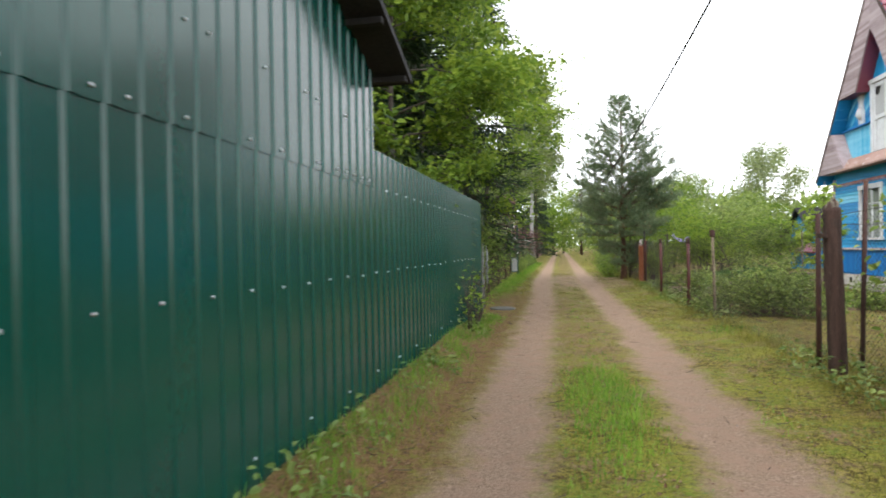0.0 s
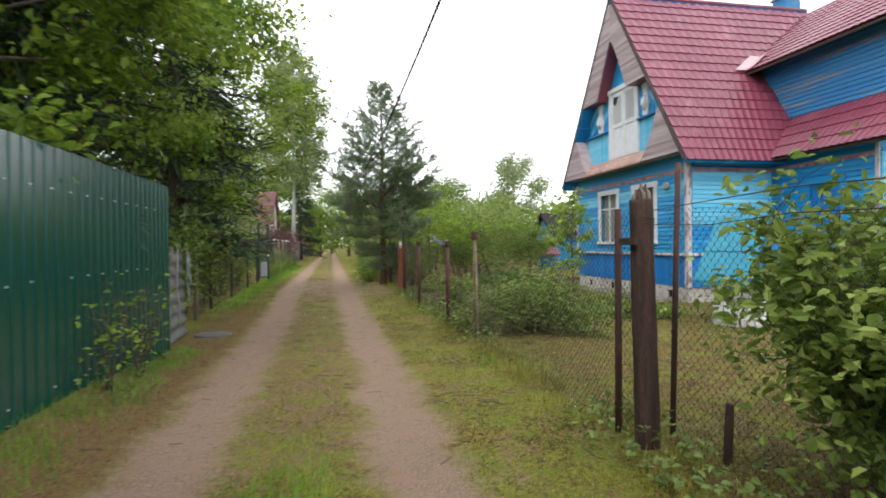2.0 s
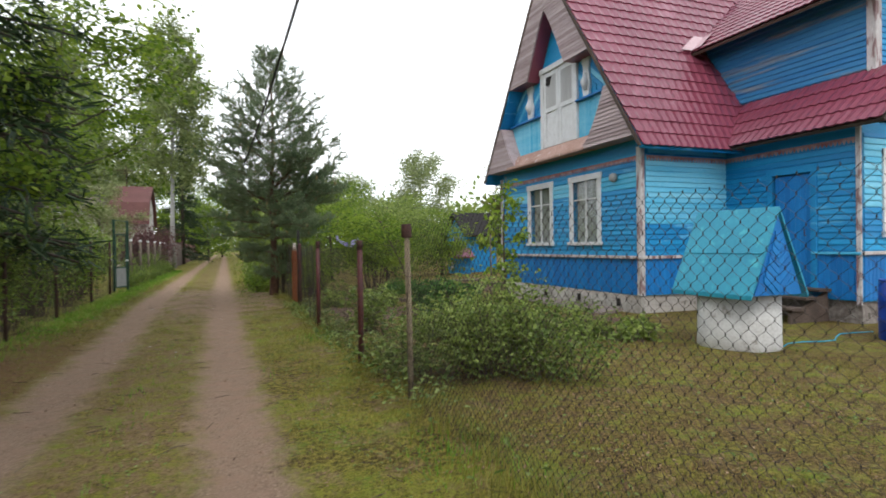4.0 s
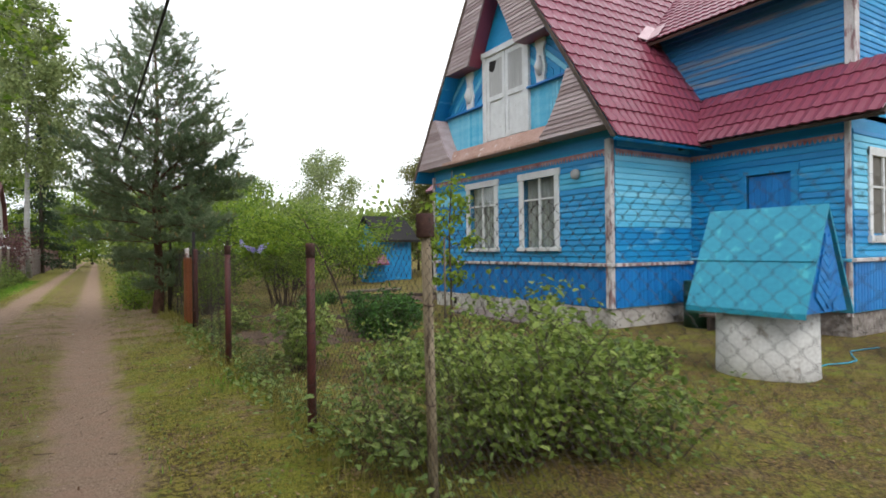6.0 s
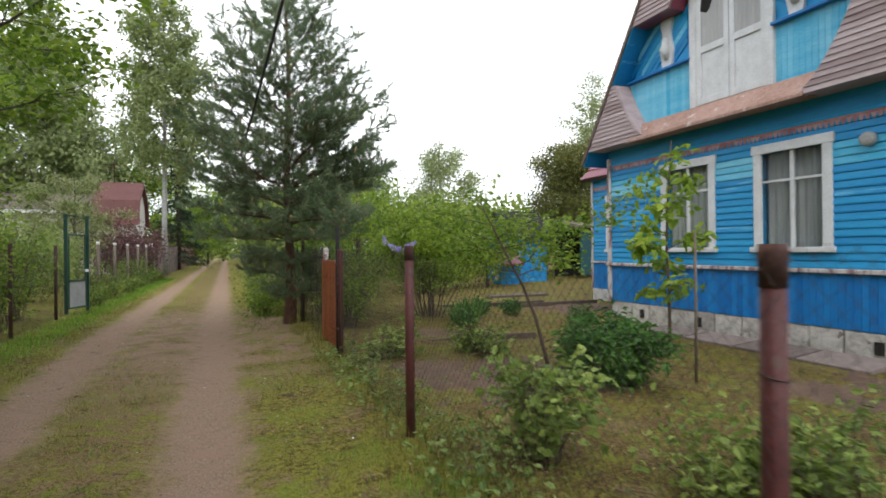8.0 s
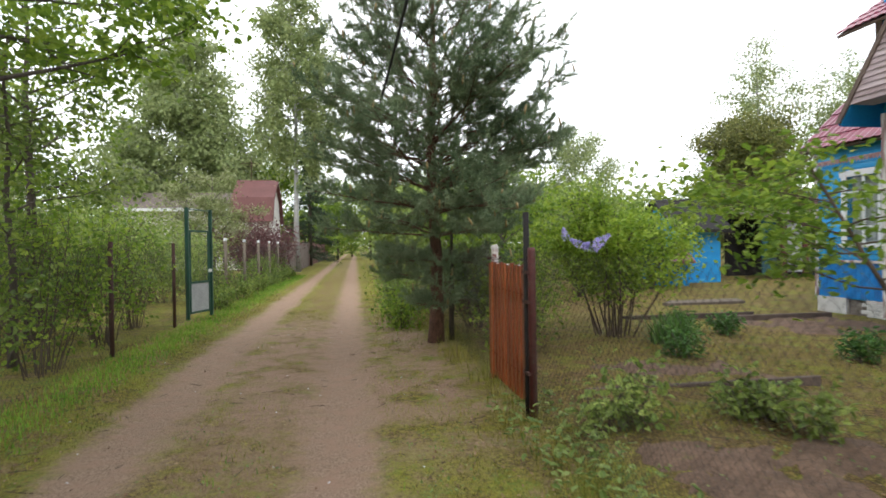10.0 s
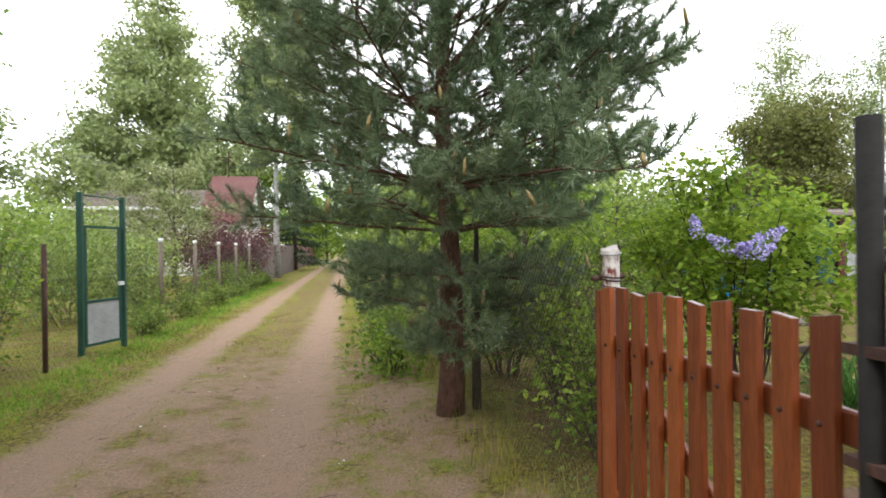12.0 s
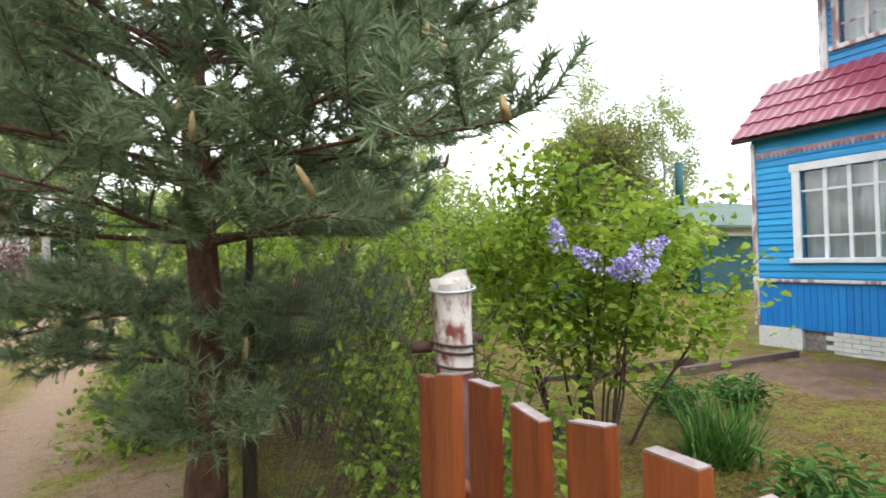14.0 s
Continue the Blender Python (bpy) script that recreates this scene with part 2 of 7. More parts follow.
    worn = math2("MULTIPLY", worn, math2("SUBTRACT", 1.0, ramp(y, 15, 21)))
    turf = mix(math2("MULTIPLY", worn, 0.85), turf, mix(ramp(noise(9, 8, 0.8), 0.5, 0.62), mix(ramp(noise(60, 8, 0.8), 0.42, 0.58), (0.07, 0.034, 0.018), (0.27, 0.15, 0.08)), (0.17, 0.16, 0.03)))
    strip = math2("SUBTRACT", 1.0, ramp(math2("ABSOLUTE", math2("SUBTRACT", xw, 1.84), 0), 0.3, 0.6))
    strip = math2("MULTIPLY", math2("MULTIPLY", strip, ramp(y, 6.8, 8.5)), ramp(noise(6, 8, 0.8), 0.42, 0.56))
    turf = mix(math2("MULTIPLY", strip, 0.8), turf, mix(ramp(noise(50, 8, 0.85), 0.42, 0.58), (0.08, 0.045, 0.024), (0.3, 0.2, 0.115)))
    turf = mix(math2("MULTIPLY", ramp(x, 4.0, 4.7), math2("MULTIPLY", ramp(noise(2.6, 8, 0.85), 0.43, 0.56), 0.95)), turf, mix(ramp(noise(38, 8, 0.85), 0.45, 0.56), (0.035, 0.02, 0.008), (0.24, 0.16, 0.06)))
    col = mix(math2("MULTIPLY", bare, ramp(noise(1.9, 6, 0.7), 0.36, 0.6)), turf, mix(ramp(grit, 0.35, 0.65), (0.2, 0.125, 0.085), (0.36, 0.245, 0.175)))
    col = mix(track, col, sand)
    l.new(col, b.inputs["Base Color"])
    b.inputs["Roughness"].default_value, b.inputs["Specular IOR Level"].default_value = 0.95, 0.15
    bu = n.new("ShaderNodeBump")
    bu.inputs["Strength"].default_value, bu.inputs["Distance"].default_value = 0.9, 0.03
    l.new(math2("ADD", noise(40, 6, 0.7), math2("MULTIPLY", mid, 1.5)), bu.inputs["Height"])
    l.new(bu.outputs["Normal"], b.inputs["Normal"])
    return ma


def glass_material():
    ma, n, l, b = shader("window_glass")
    b.inputs["Base Color"].default_value = (0.9, 0.95, 0.95, 1)
    b.inputs["Roughness"].default_value = 0.03
    b.inputs["Transmission Weight"].default_value = 1.0
    b.inputs["IOR"].default_value = 1.45
    return ma


M_ground = ground_material()
M_glass = glass_material()
M_green = surface("green_sheet_steel", (0.0012, 0.043, 0.031), (0.0022, 0.053, 0.039), 0.2, 60, 0.8, 0.015, 0.0, (1, 1, 0.4), wear=(0.005, 0.062, 0.046), wear_at=0.68, wear_scale=2.0, spec=0.6)
M_blue = surface("blue_board_paint", (0.004, 0.19, 0.45), (0.014, 0.31, 0.6), 0.55, 24, 1.1, 0.35, 0, (1, 0.25, 3), obj=0.3, wear=(0.12, 0.42, 0.66), wear_at=0.6, wear_scale=1.6)
M_blue_pale = surface("weathered_pale_blue_paint", (0.035, 0.37, 0.61), (0.22, 0.57, 0.73), 0.6, 24, 1.4, 0.35, 0, (0.4, 0.4, 4), obj=0.3)
M_blue_deep = surface("deep_blue_paint", (0.003, 0.13, 0.41), (0.008, 0.21, 0.55), 0.5, 20, 1.5, 0.3, 0, (4, 4, 0.4), obj=0.25, wear=(0.08, 0.33, 0.6), wear_at=0.66)
M_upper = surface("peeling_blue_grey_boards", (0.008, 0.145, 0.38), (0.05, 0.24, 0.45), 0.65, 22, 1.0, 0.4, 0, (1, 0.25, 5), obj=0.15, wear=(0.2, 0.24, 0.27), wear_at=0.57, wear_scale=0.9)
M_white = surface("old_white_paint", (0.5, 0.5, 0.5), (0.74, 0.75, 0.76), 0.55, 40, 4, 0.25, wear=(0.33, 0.26, 0.22), wear_at=0.66, wear_scale=7)
M_corner = surface("peeling_white_corner_boards", (0.4, 0.36, 0.35), (0.66, 0.64, 0.63), 0.65, 40, 4, 0.4, wear=(0.25, 0.15, 0.15), wear_at=0.5, wear_scale=5, stretch=(1.5, 1.5, 0.4))
M_frieze = surface("carved_frieze_paint", (0.3, 0.1, 0.1), (0.5, 0.33, 0.32), 0.6, 30, 4, 0.2, obj=0.4)
M_shingle = surface("weathered_pinkish_slats", (0.26, 0.19, 0.19), (0.45, 0.36, 0.365), 0.75, 25, 3, 0.4, 0, (1, 0.3, 3), obj=0.35)
M_roof = surface("cherry_metal_tiles", (0.15, 0.026, 0.048), (0.24, 0.055, 0.085), 0.34, 40, 0.7, 0.05, 0.0, spec=0.5, wear=(0.27, 0.085, 0.12), wear_at=0.6, wear_scale=1.2)
M_rust = surface("rusty_flashing", (0.24, 0.12, 0.085), (0.46, 0.3, 0.25), 0.7, 20, 2, 0.3, wear=(0.55, 0.48, 0.45), wear_at=0.6)
M_flash = surface("faded_pink_flashing", (0.42, 0.26, 0.28), (0.6, 0.44, 0.46), 0.4, 20, 2, 0.1)
M_iron = surface("rust_brown_iron", (0.038, 0.017, 0.014), (0.095, 0.045, 0.036), 0.75, 60, 6, 0.4, 0.2, wear=(0.15, 0.07, 0.045), wear_at=0.6)
M_redpipe = surface("dark_red_pipe_paint", (0.055, 0.012, 0.012), (0.12, 0.03, 0.027), 0.55, 40, 5, 0.25, wear=(0.09, 0.045, 0.035), wear_at=0.58)
M_wire = surface("rusted_wire", (0.03, 0.024, 0.021), (0.08, 0.065, 0.057), 0.85, 50, 3, 0.0, 0.3)
M_log = surface("old_red_brown_log", (0.018, 0.01, 0.008), (0.1, 0.055, 0.042), 0.95, 60, 6, 1.0, 0, (4, 4, 0.35), wear=(0.13, 0.09, 0.07), wear_at=0.62, wear_scale=9)
M_grey_pole = surface("bare_grey_wood", (0.085, 0.066, 0.05), (0.23, 0.185, 0.14), 0.85, 45, 4, 0.6, 0, (4, 4, 0.4), obj=0.2)
M_bare_pole = surface("peeled_mottled_pole", (0.12, 0.085, 0.05), (0.42, 0.34, 0.23), 0.85, 45, 5, 0.6, 0, (3, 3, 0.5), wear=(0.07, 0.045, 0.03), wear_at=0.56, wear_scale=8)
M_gate = surface("orange_stained_pine", (0.13, 0.024, 0.006), (0.3, 0.075, 0.02), 0.36, 30, 5, 0.3, 0, (6, 6, 0.5), obj=0.35, spec=0.55, wear=(0.07, 0.014, 0.006), wear_at=0.64, wear_scale=7)
M_gate_cut = surface("sun_bleached_picket_ends", (0.2, 0.14, 0.13), (0.4, 0.33, 0.33), 0.7, 60, 8, 0.3)
M_post_white = surface("flaking_white_over_red_pipe", (0.48, 0.43, 0.4), (0.62, 0.58, 0.54), 0.6, 50, 6, 0.4, wear=(0.16, 0.035, 0.03), wear_at=0.49, wear_scale=14, stretch=(1, 1, 0.6))
# near-black: tarred boards and pipe, and painted shade inside holes and openings
M_dark = surface("tarred_boards_and_dark_openings", (0.006, 0.005, 0.005), (0.02, 0.016, 0.014), 0.85, 30, 3, 0.4)
M_slate = surface("asbestos_slate", (0.22, 0.22, 0.22), (0.42, 0.42, 0.41), 0.9, 40, 4, 0.5)
M_board_grey = surface("grey_brown_board_fence", (0.11, 0.085, 0.075), (0.24, 0.19, 0.17), 0.85, 30, 2, 0.4, 0, (4, 4, 0.4), obj=0.4)
M_brown_sheet = surface("brown_sheet_steel", (0.13, 0.065, 0.055), (0.2, 0.11, 0.095), 0.5, 40, 1, 0.05)
M_concrete = surface("whitewashed_concrete", (0.42, 0.4, 0.38), (0.68, 0.67, 0.65), 0.85, 30, 3, 0.5, wear=(0.28, 0.25, 0.22), wear_at=0.6, wear_scale=4)
M_stone = surface("rubble_foundation", (0.16, 0.13, 0.115), (0.46, 0.42, 0.38), 0.9, 14, 4, 0.8, obj=0.6, wear=(0.1, 0.085, 0.07), wear_at=0.58, wear_scale=5, depth=0.03)
M_plaster = surface("cracked_whitewashed_plaster", (0.3, 0.27, 0.245), (0.6, 0.57, 0.53), 0.9, 14, 3, 0.7, obj=0.25, wear=(0.13, 0.11, 0.09), wear_at=0.6, wear_scale=4, depth=0.03)
M_brick = surface("white_silicate_brick", (0.5, 0.48, 0.46), (0.68, 0.66, 0.63), 0.85, 40, 4, 0.4, obj=0.25)
M_turq = surface("turquoise_painted_board", (0.016, 0.24, 0.37), (0.03, 0.33, 0.47), 0.5, 20, 1.5, 0.15, wear=(0.06, 0.42, 0.52), wear_at=0.58)
M_barrel = surface("blue_plastic", (0.004, 0.035, 0.24), (0.006, 0.05, 0.32), 0.35, 20, 2, 0.05)
M_greenpaint = surface("dark_green_gate_paint", (0.008, 0.04, 0.028), (0.02, 0.075, 0.05), 0.5, 30, 3, 0.15)
M_bark = surface("grey_brown_bark", (0.035, 0.027, 0.022), (0.12, 0.095, 0.078), 0.95, 30, 5, 0.9, 0, (3, 3, 0.7))
M_pinebark = surface("red_brown_pine_bark", (0.045, 0.024, 0.018), (0.2, 0.1, 0.068), 0.95, 24, 7, 1.0, 0, (2, 2, 0.8), depth=0.02)
M_birchbark = surface("birch_bark", (0.17, 0.165, 0.155), (0.4, 0.39, 0.37), 0.85, 20, 3, 0.4, 0, (1, 1, 4), wear=(0.03, 0.028, 0.025), wear_at=0.6)
M_twig = surface("thin_brown_twigs", (0.045, 0.03, 0.022), (0.12, 0.085, 0.06), 0.9, 30, 4, 0.3)
M_soil = surface("dug_garden_soil", (0.055, 0.033, 0.021), (0.19, 0.115, 0.075), 0.97, 50, 5, 0.9, depth=0.03, wear=(0.12, 0.1, 0.035), wear_at=0.62, wear_scale=4)
# dark planks; also the painted shade of the roof undersides
M_plank = surface("dark_plank_and_eave_shade", (0.05, 0.035, 0.028), (0.14, 0.1, 0.08), 0.85, 30, 4, 0.5, obj=0.3)
M_curtain = surface("thin_grey_curtain", (0.3, 0.295, 0.29), (0.5, 0.495, 0.49), 0.9, 14, 2, 0.2, 0, (1, 8, 0.4))
# plates on closed walls: the dimness of a room painted as window colour
M_room = surface("painted_dim_window_plate", (0.1, 0.09, 0.08), (0.16, 0.15, 0.13), 0.9, 10, 1, 0.1)
M_metalcap = surface("galvanised_steel", (0.35, 0.36, 0.37), (0.55, 0.56, 0.57), 0.4, 40, 3, 0.1, 0.6)
M_farroof = surface("red_brown_roofing", (0.1, 0.037, 0.034), (0.16, 0.065, 0.058), 0.75, 10, 1, 0.2)
M_farwall = surface("cream_house_wall", (0.5, 0.47, 0.42), (0.66, 0.63, 0.58), 0.8, 10, 1, 0.1)
M_greenroof = surface("green_roofing", (0.03, 0.06, 0.045), (0.065, 0.11, 0.08), 0.6, 8, 1, 0.2)
M_tealwall = surface("dark_teal_boards", (0.008, 0.045, 0.055), (0.02, 0.085, 0.095), 0.7, 10, 1, 0.2)
M_cable = surface("black_cable", (0.01, 0.01, 0.01), (0.02, 0.02, 0.02), 0.6, 20, 2, 0)

M_leaf_maple = leafy("maple_leaves", (0.05, 0.11, 0.013), (0.13, 0.235, 0.024), (0.28, 0.4, 0.05), 0.5)
M_leaf_hedge = leafy("hedge_leaves", (0.05, 0.095, 0.018), (0.11, 0.185, 0.032), (0.22, 0.31, 0.06), 0.4)
M_leaf_currant = leafy("currant_leaves", (0.06, 0.115, 0.02), (0.155, 0.245, 0.045), (0.31, 0.42, 0.1), 0.4)
M_leaf_lilac = leafy("lilac_leaves", (0.085, 0.17, 0.018), (0.19, 0.325, 0.03), (0.35, 0.48, 0.065), 0.5)
M_leaf_peony = leafy("peony_leaves", (0.025, 0.085, 0.016), (0.055, 0.155, 0.03), (0.13, 0.27, 0.05), 0.3)
# leaf colours raised so that aerial haze over the far birches is painted in
M_leaf_birch = leafy("haze_paled_birch_leaves", (0.11, 0.165, 0.06), (0.2, 0.28, 0.1), (0.32, 0.4, 0.17), 0.45)
M_leaf_far = leafy("distant_leaves", (0.077, 0.134, 0.032), (0.166, 0.256, 0.058), (0.307, 0.410, 0.102), 0.4)
M_leaf_olive = leafy("olive_brown_leaves", (0.055, 0.075, 0.016), (0.115, 0.14, 0.034), (0.2, 0.225, 0.06), 0.35)
M_leaf_purple = leafy("purple_barberry_leaves", (0.042, 0.018, 0.018), (0.095, 0.045, 0.044), (0.17, 0.095, 0.085), 0.3)
M_leaf_blossom = leafy("apple_leaves_and_blossom", (0.1, 0.15, 0.045), (0.19, 0.25, 0.085), (0.34, 0.37, 0.22), 0.35)
M_needle = leafy("pine_needles", (0.065, 0.12, 0.055), (0.145, 0.225, 0.11), (0.28, 0.365, 0.205), 0.4, 0.45)
M_needle_dark = leafy("spruce_needles", (0.01, 0.028, 0.011), (0.025, 0.055, 0.02), (0.056, 0.098, 0.033), 0.2)
M_candle = surface("pale_pine_candles", (0.22, 0.16, 0.07), (0.42, 0.3, 0.14), 0.7, 40, 4, 0.2, island=0.3)
M_grass = leafy("thin_lawn_grass", (0.07, 0.085, 0.013), (0.165, 0.18, 0.026), (0.32, 0.3, 0.07), 0.35)
M_grass_lush = leafy("bright_grass", (0.06, 0.17, 0.012), (0.125, 0.29, 0.024), (0.24, 0.42, 0.05), 0.4)
M_weed = leafy("broad_weed_leaves", (0.058, 0.115, 0.023), (0.128, 0.205, 0.045), (0.218, 0.301, 0.083), 0.3)
M_litter = leafy("dry_leaf_litter", (0.05, 0.027, 0.014), (0.15, 0.09, 0.045), (0.36, 0.27, 0.15), 0.1)
M_flower = surface("lilac_florets", (0.3, 0.26, 0.58), (0.55, 0.49, 0.78), 0.7, 60, 8, 0.1, island=0.4)
M_slate_dirty = surface("mossy_slate", (0.055, 0.052, 0.045), (0.18, 0.175, 0.155), 0.95, 30, 3, 0.5, wear=(0.07, 0.075, 0.03), wear_at=0.56, wear_scale=4)
M_cloth = surface("dirty_pale_plastic", (0.13, 0.14, 0.14), (0.3, 0.31, 0.31), 0.6, 20, 3, 0.2)

# ---- ground: one sheet to the horizon ----
def axis(lo, hi, step, far):
    core = list(np.arange(lo, hi + 1e-6, step))
    out, d = [], step
    while core[-1] + sum(out) < far:
        d *= 1.35
        out.append(d)
    up = core[-1] + np.cumsum(out)
    dn = core[0] - np.cumsum(out)
    return np.concatenate([dn[::-1], core, up])


def wave(x, y):
    return 0.5 * np.sin(x * 1.7 + 1.3 * np.sin(y * 0.9)) + 0.3 * np.sin(y * 2.3 + x * 0.7) + 0.2 * np.sin(3.9 * x - 2.1 * y)


def ease(v, a, b):
    t = np.clip((v - a) / (b - a), 0, 1)
    return t * t * (3 - 2 * t)


def left_track(y):
    return 1.06 - 0.26 * ease(y, 14, 24)


def right_track(y):
    return 2.63 - 0.14 * ease(y, 8, 26)


def ground_z(x, y):
    """Height of the ground: shallow wheel tracks, verges a little higher."""
    x, y = np.asarray(x, float), np.asarray(y, float)
    ruts = -0.035 * (np.exp(-((x - left_track(y)) / 0.26) ** 2) + np.exp(-((x - right_track(y)) / 0.28) ** 2))
    verge = 0.05 * np.clip((np.abs(x - 1.8) - 1.4) / 1.2, 0, 1)
    verge = verge + 0.2 * np.exp(-(np.maximum(x + 0.05, 0) / 0.3) ** 2) * ease(11.6 - y, 0, 2.5) * ease(x, -1.2, -0.2)
    verge = verge - 0.16 * ease(x, 5.0, 9.5) * ease(45 - y, 0, 12)
    near = np.exp(-((x - 4) / 30) ** 2 - ((y - 15) / 60) ** 2)
    return ruts + verge + near * (0.014 * wave(x, y) + 0.007 * wave(x * 4.3, y * 3.7))


gx, gy = axis(-1.5, 9.0, 0.13, 1800), axis(0.0, 30.0, 0.16, 1800)
GX, GY = np.meshgrid(gx, gy)
gv = np.stack([GX, GY, ground_z(GX, GY)], -1).reshape(-1, 3)
nx, ny = len(gx), len(gy)
gi = np.arange(nx * ny).reshape(ny, nx)
gf = np.stack([gi[:-1, :-1], gi[:-1, 1:], gi[1:, 1:], gi[1:, :-1]], -1).reshape(-1, 4)
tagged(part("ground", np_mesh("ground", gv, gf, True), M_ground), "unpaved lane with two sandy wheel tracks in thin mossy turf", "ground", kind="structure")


# ---- green sheet-steel fence and shed wall ----
RIB = 0.16


def sheet_mesh(name, width, z0, z1, lap=0.0, rise=0.0):
    """Profiled sheet in the plane x = 0, facing +x, along +y; rise: how much the top edge falls along the sheet."""
    prof, y = [], 0.0
    while y < width - 1e-4:
        prof += [(lap, y), (lap, y + 0.105), (lap + 0.012, y + 0.116), (lap + 0.012, y + 0.146)]
        y += RIB
    prof.append((lap, width))
    vs, fs = [], []
    for x, yy in prof:
        top = z1 - rise * yy
        vs += [(x, yy, z0), (x, yy, top), (x - 0.004, yy, z0), (x - 0.004, yy, top)]
    for i in range(len(prof) - 1):
        a, b = 4 * i, 4 * (i + 1)
        fs += [(a, b, b + 1, a + 1), (a + 3, b + 3, b + 2, a + 2), (a + 1, b + 1, b + 3, a + 3)]
    return np_mesh(name, vs, fs)


W = RIB * 7
fence = thing("sheet_fence", "tall dark green profiled steel fence beside the lane", "fence", (0, 0, 0))
low = sheet_mesh("fence_sheet", W, 0.03, 2.165)
y = -4.65
while y < 11.4:
    z = 0.0 if y < 4 else 0.004 * (y - 4)
    if y > 10.6:
        part("panel", sheet_mesh("fence_sheet_end", RIB * 5, 0.03, 2.165), M_green, fence, m=Matrix.Translation((0.002 * (int(y * 3) % 2), y, z)))
    else:
        part("panel", low, M_green, fence, m=Matrix.Translation((0.002 * (int(y * 3) % 2), y, z)))
    y += W
so = Soup().tube([(0, 0, 0), (0.006, 0, 0), (0.011, 0, 0)], [0.009, 0.009, 0.004], 6)
screw_mesh = so.mesh("screw")
screw_mesh.materials.append(M_metalcap)
for k in range(44):
    yy = -1.6 + 0.32 * k
    for zz in ((1.16,) if k % 2 else (1.16, 0.34)):
        if 0 < yy < 11.3 and rng.random() < 0.9:
            part("screw", screw_mesh, None, fence, m=Matrix.Translation((0.001, yy + RIB * 0.3, zz + rng.normal(0, 0.006))))
    if 5.6 < yy < 11.3:
        part("screw", screw_mesh, None, fence, m=Matrix.Translation((0.001, yy + RIB * 0.3, 1.86)))
for yy in (-3, -0.5, 2, 4.5, 7, 9.4, 11.3):
    part("post", Soup().box((-0.09, yy - 0.03, 0), (-0.03, yy + 0.03, 2.1)), M_greenpaint, fence)
for zz in (0.34, 1.16, 1.86):
    part("rail", Soup().box((-0.03, -4.6, zz - 0.02), (-0.006, 11.4, zz + 0.02)), M_greenpaint, fence)

shed = thing("lane_shed", "shed clad in green profiled steel with dark overhanging roof", "shed", (-1.5, 1, 0))
for k in range(8):
    y = 5.44 - W * (k + 1)
    top = 2.78 + 0.4 * W * (k + 1)
    part("panel", sheet_mesh("shed_sheet", W, 1.855, top, 0.007, 0.4), M_green, shed, m=Matrix.Translation((0, y, 0)))
    for j in range(7):
        if rng.random() < 0.75:
            part("screw", screw_mesh, None, shed, m=Matrix.Translation((0.008, y + j * RIB + 0.045, 1.9)))
        if j % 3 == 0:
            part("screw", screw_mesh, None, shed, m=Matrix.Translation((0.008, y + j * RIB + 0.045, 2.3)))
so = Soup()
so.prism([(5.42, 0.05), (5.42, 2.74), (-4.5, 6.7), (-4.5, 0.05)], 0, -3.2, -0.1)
part("wall", so, M_dark, shed)
so = Soup()
so.prism([(5.62, 2.72), (5.62, 2.78), (-4.8, 6.95), (-4.8, 6.89)], 0, -3.5, 0.3)
part("roof", so, M_dark, shed, "dark bitumen roof on tarred boards")
for k in range(9):
    yy = 5.52 - k * 0.6
    part("rafter", Soup().box((-0.08, yy - 0.05, 2.67 + (5.62 - yy) * 0.4), (0.28, yy + 0.01, 2.715 + (5.62 - yy) * 0.4)), M_dark, shed)


# ---- posts and chain-link ----
def chain_link(p, q, z0, z1, pitch=0.031, r=0.0014, sag=0.03, knots=True):
    """Woven wire netting between two ground points: zigzag wires that hook into their neighbours with short upright bends."""
    p, q = np.array(p, float), np.array(q, float)
    length = np.linalg.norm(q - p)
    d = (q - p) / length
    nrm = np.array([-d[1], d[0]])
    nw, nk = int(length / pitch), int((z1 - z0) / pitch)
    i, k = np.arange(nw)[:, None], np.arange(nk + 1)[None]
    side = np.where((k + i) % 2 == 0, 1.0, -1.0)
    s = (i + 0.5 + 0.5 * side) * pitch
    z = z0 + k * (z1 - z0) / nk + 0 * s
    if knots:
        bend = 0.13 * (z1 - z0) / nk
        s = np.repeat(s, 2, 1)
        z = np.repeat(z, 2, 1) + np.tile([-bend, bend], nk + 1)[None]
        side = np.repeat(side, 2, 1)
    z = z - sag * np.sin(np.pi * np.clip(s / length, 0, 1)) * (z - z0) / (z1 - z0)
    off = 0.012 * np.sin(s * 2.1 + z * 1.5) + 0.006 * np.sin(s * 7.0 - z * 3.1) + 0.0016 * side
    P = np.stack([p[0] + d[0] * s + nrm[0] * off, p[1] + d[1] * s + nrm[1] * off, z + 0.012 * np.sin(s * 5.0)], -1)
    a, b = P[:, :-1].reshape(-1, 3), P[:, 1:].reshape(-1, 3)
    n3 = np.array([nrm[0], nrm[1], 0]) * r
    d3 = np.array([d[0], d[1], 0]) * r
    ring = [n3, -0.5 * n3 + 0.87 * d3, -0.5 * n3 - 0.87 * d3]
    V = np.stack([a + ring[0], a + ring[1], a + ring[2], b + ring[0], b + ring[1], b + ring[2]], 1)
    o = np.arange(len(a))[:, None] * 6
    F = np.stack([np.concatenate([o + i for i in f], 1) for f in ((0, 1, 4, 3), (1, 2, 5, 4), (2, 0, 3, 5))], 1).reshape(-1, 4)
    return np_mesh("netting", V.reshape(-1, 3), F)


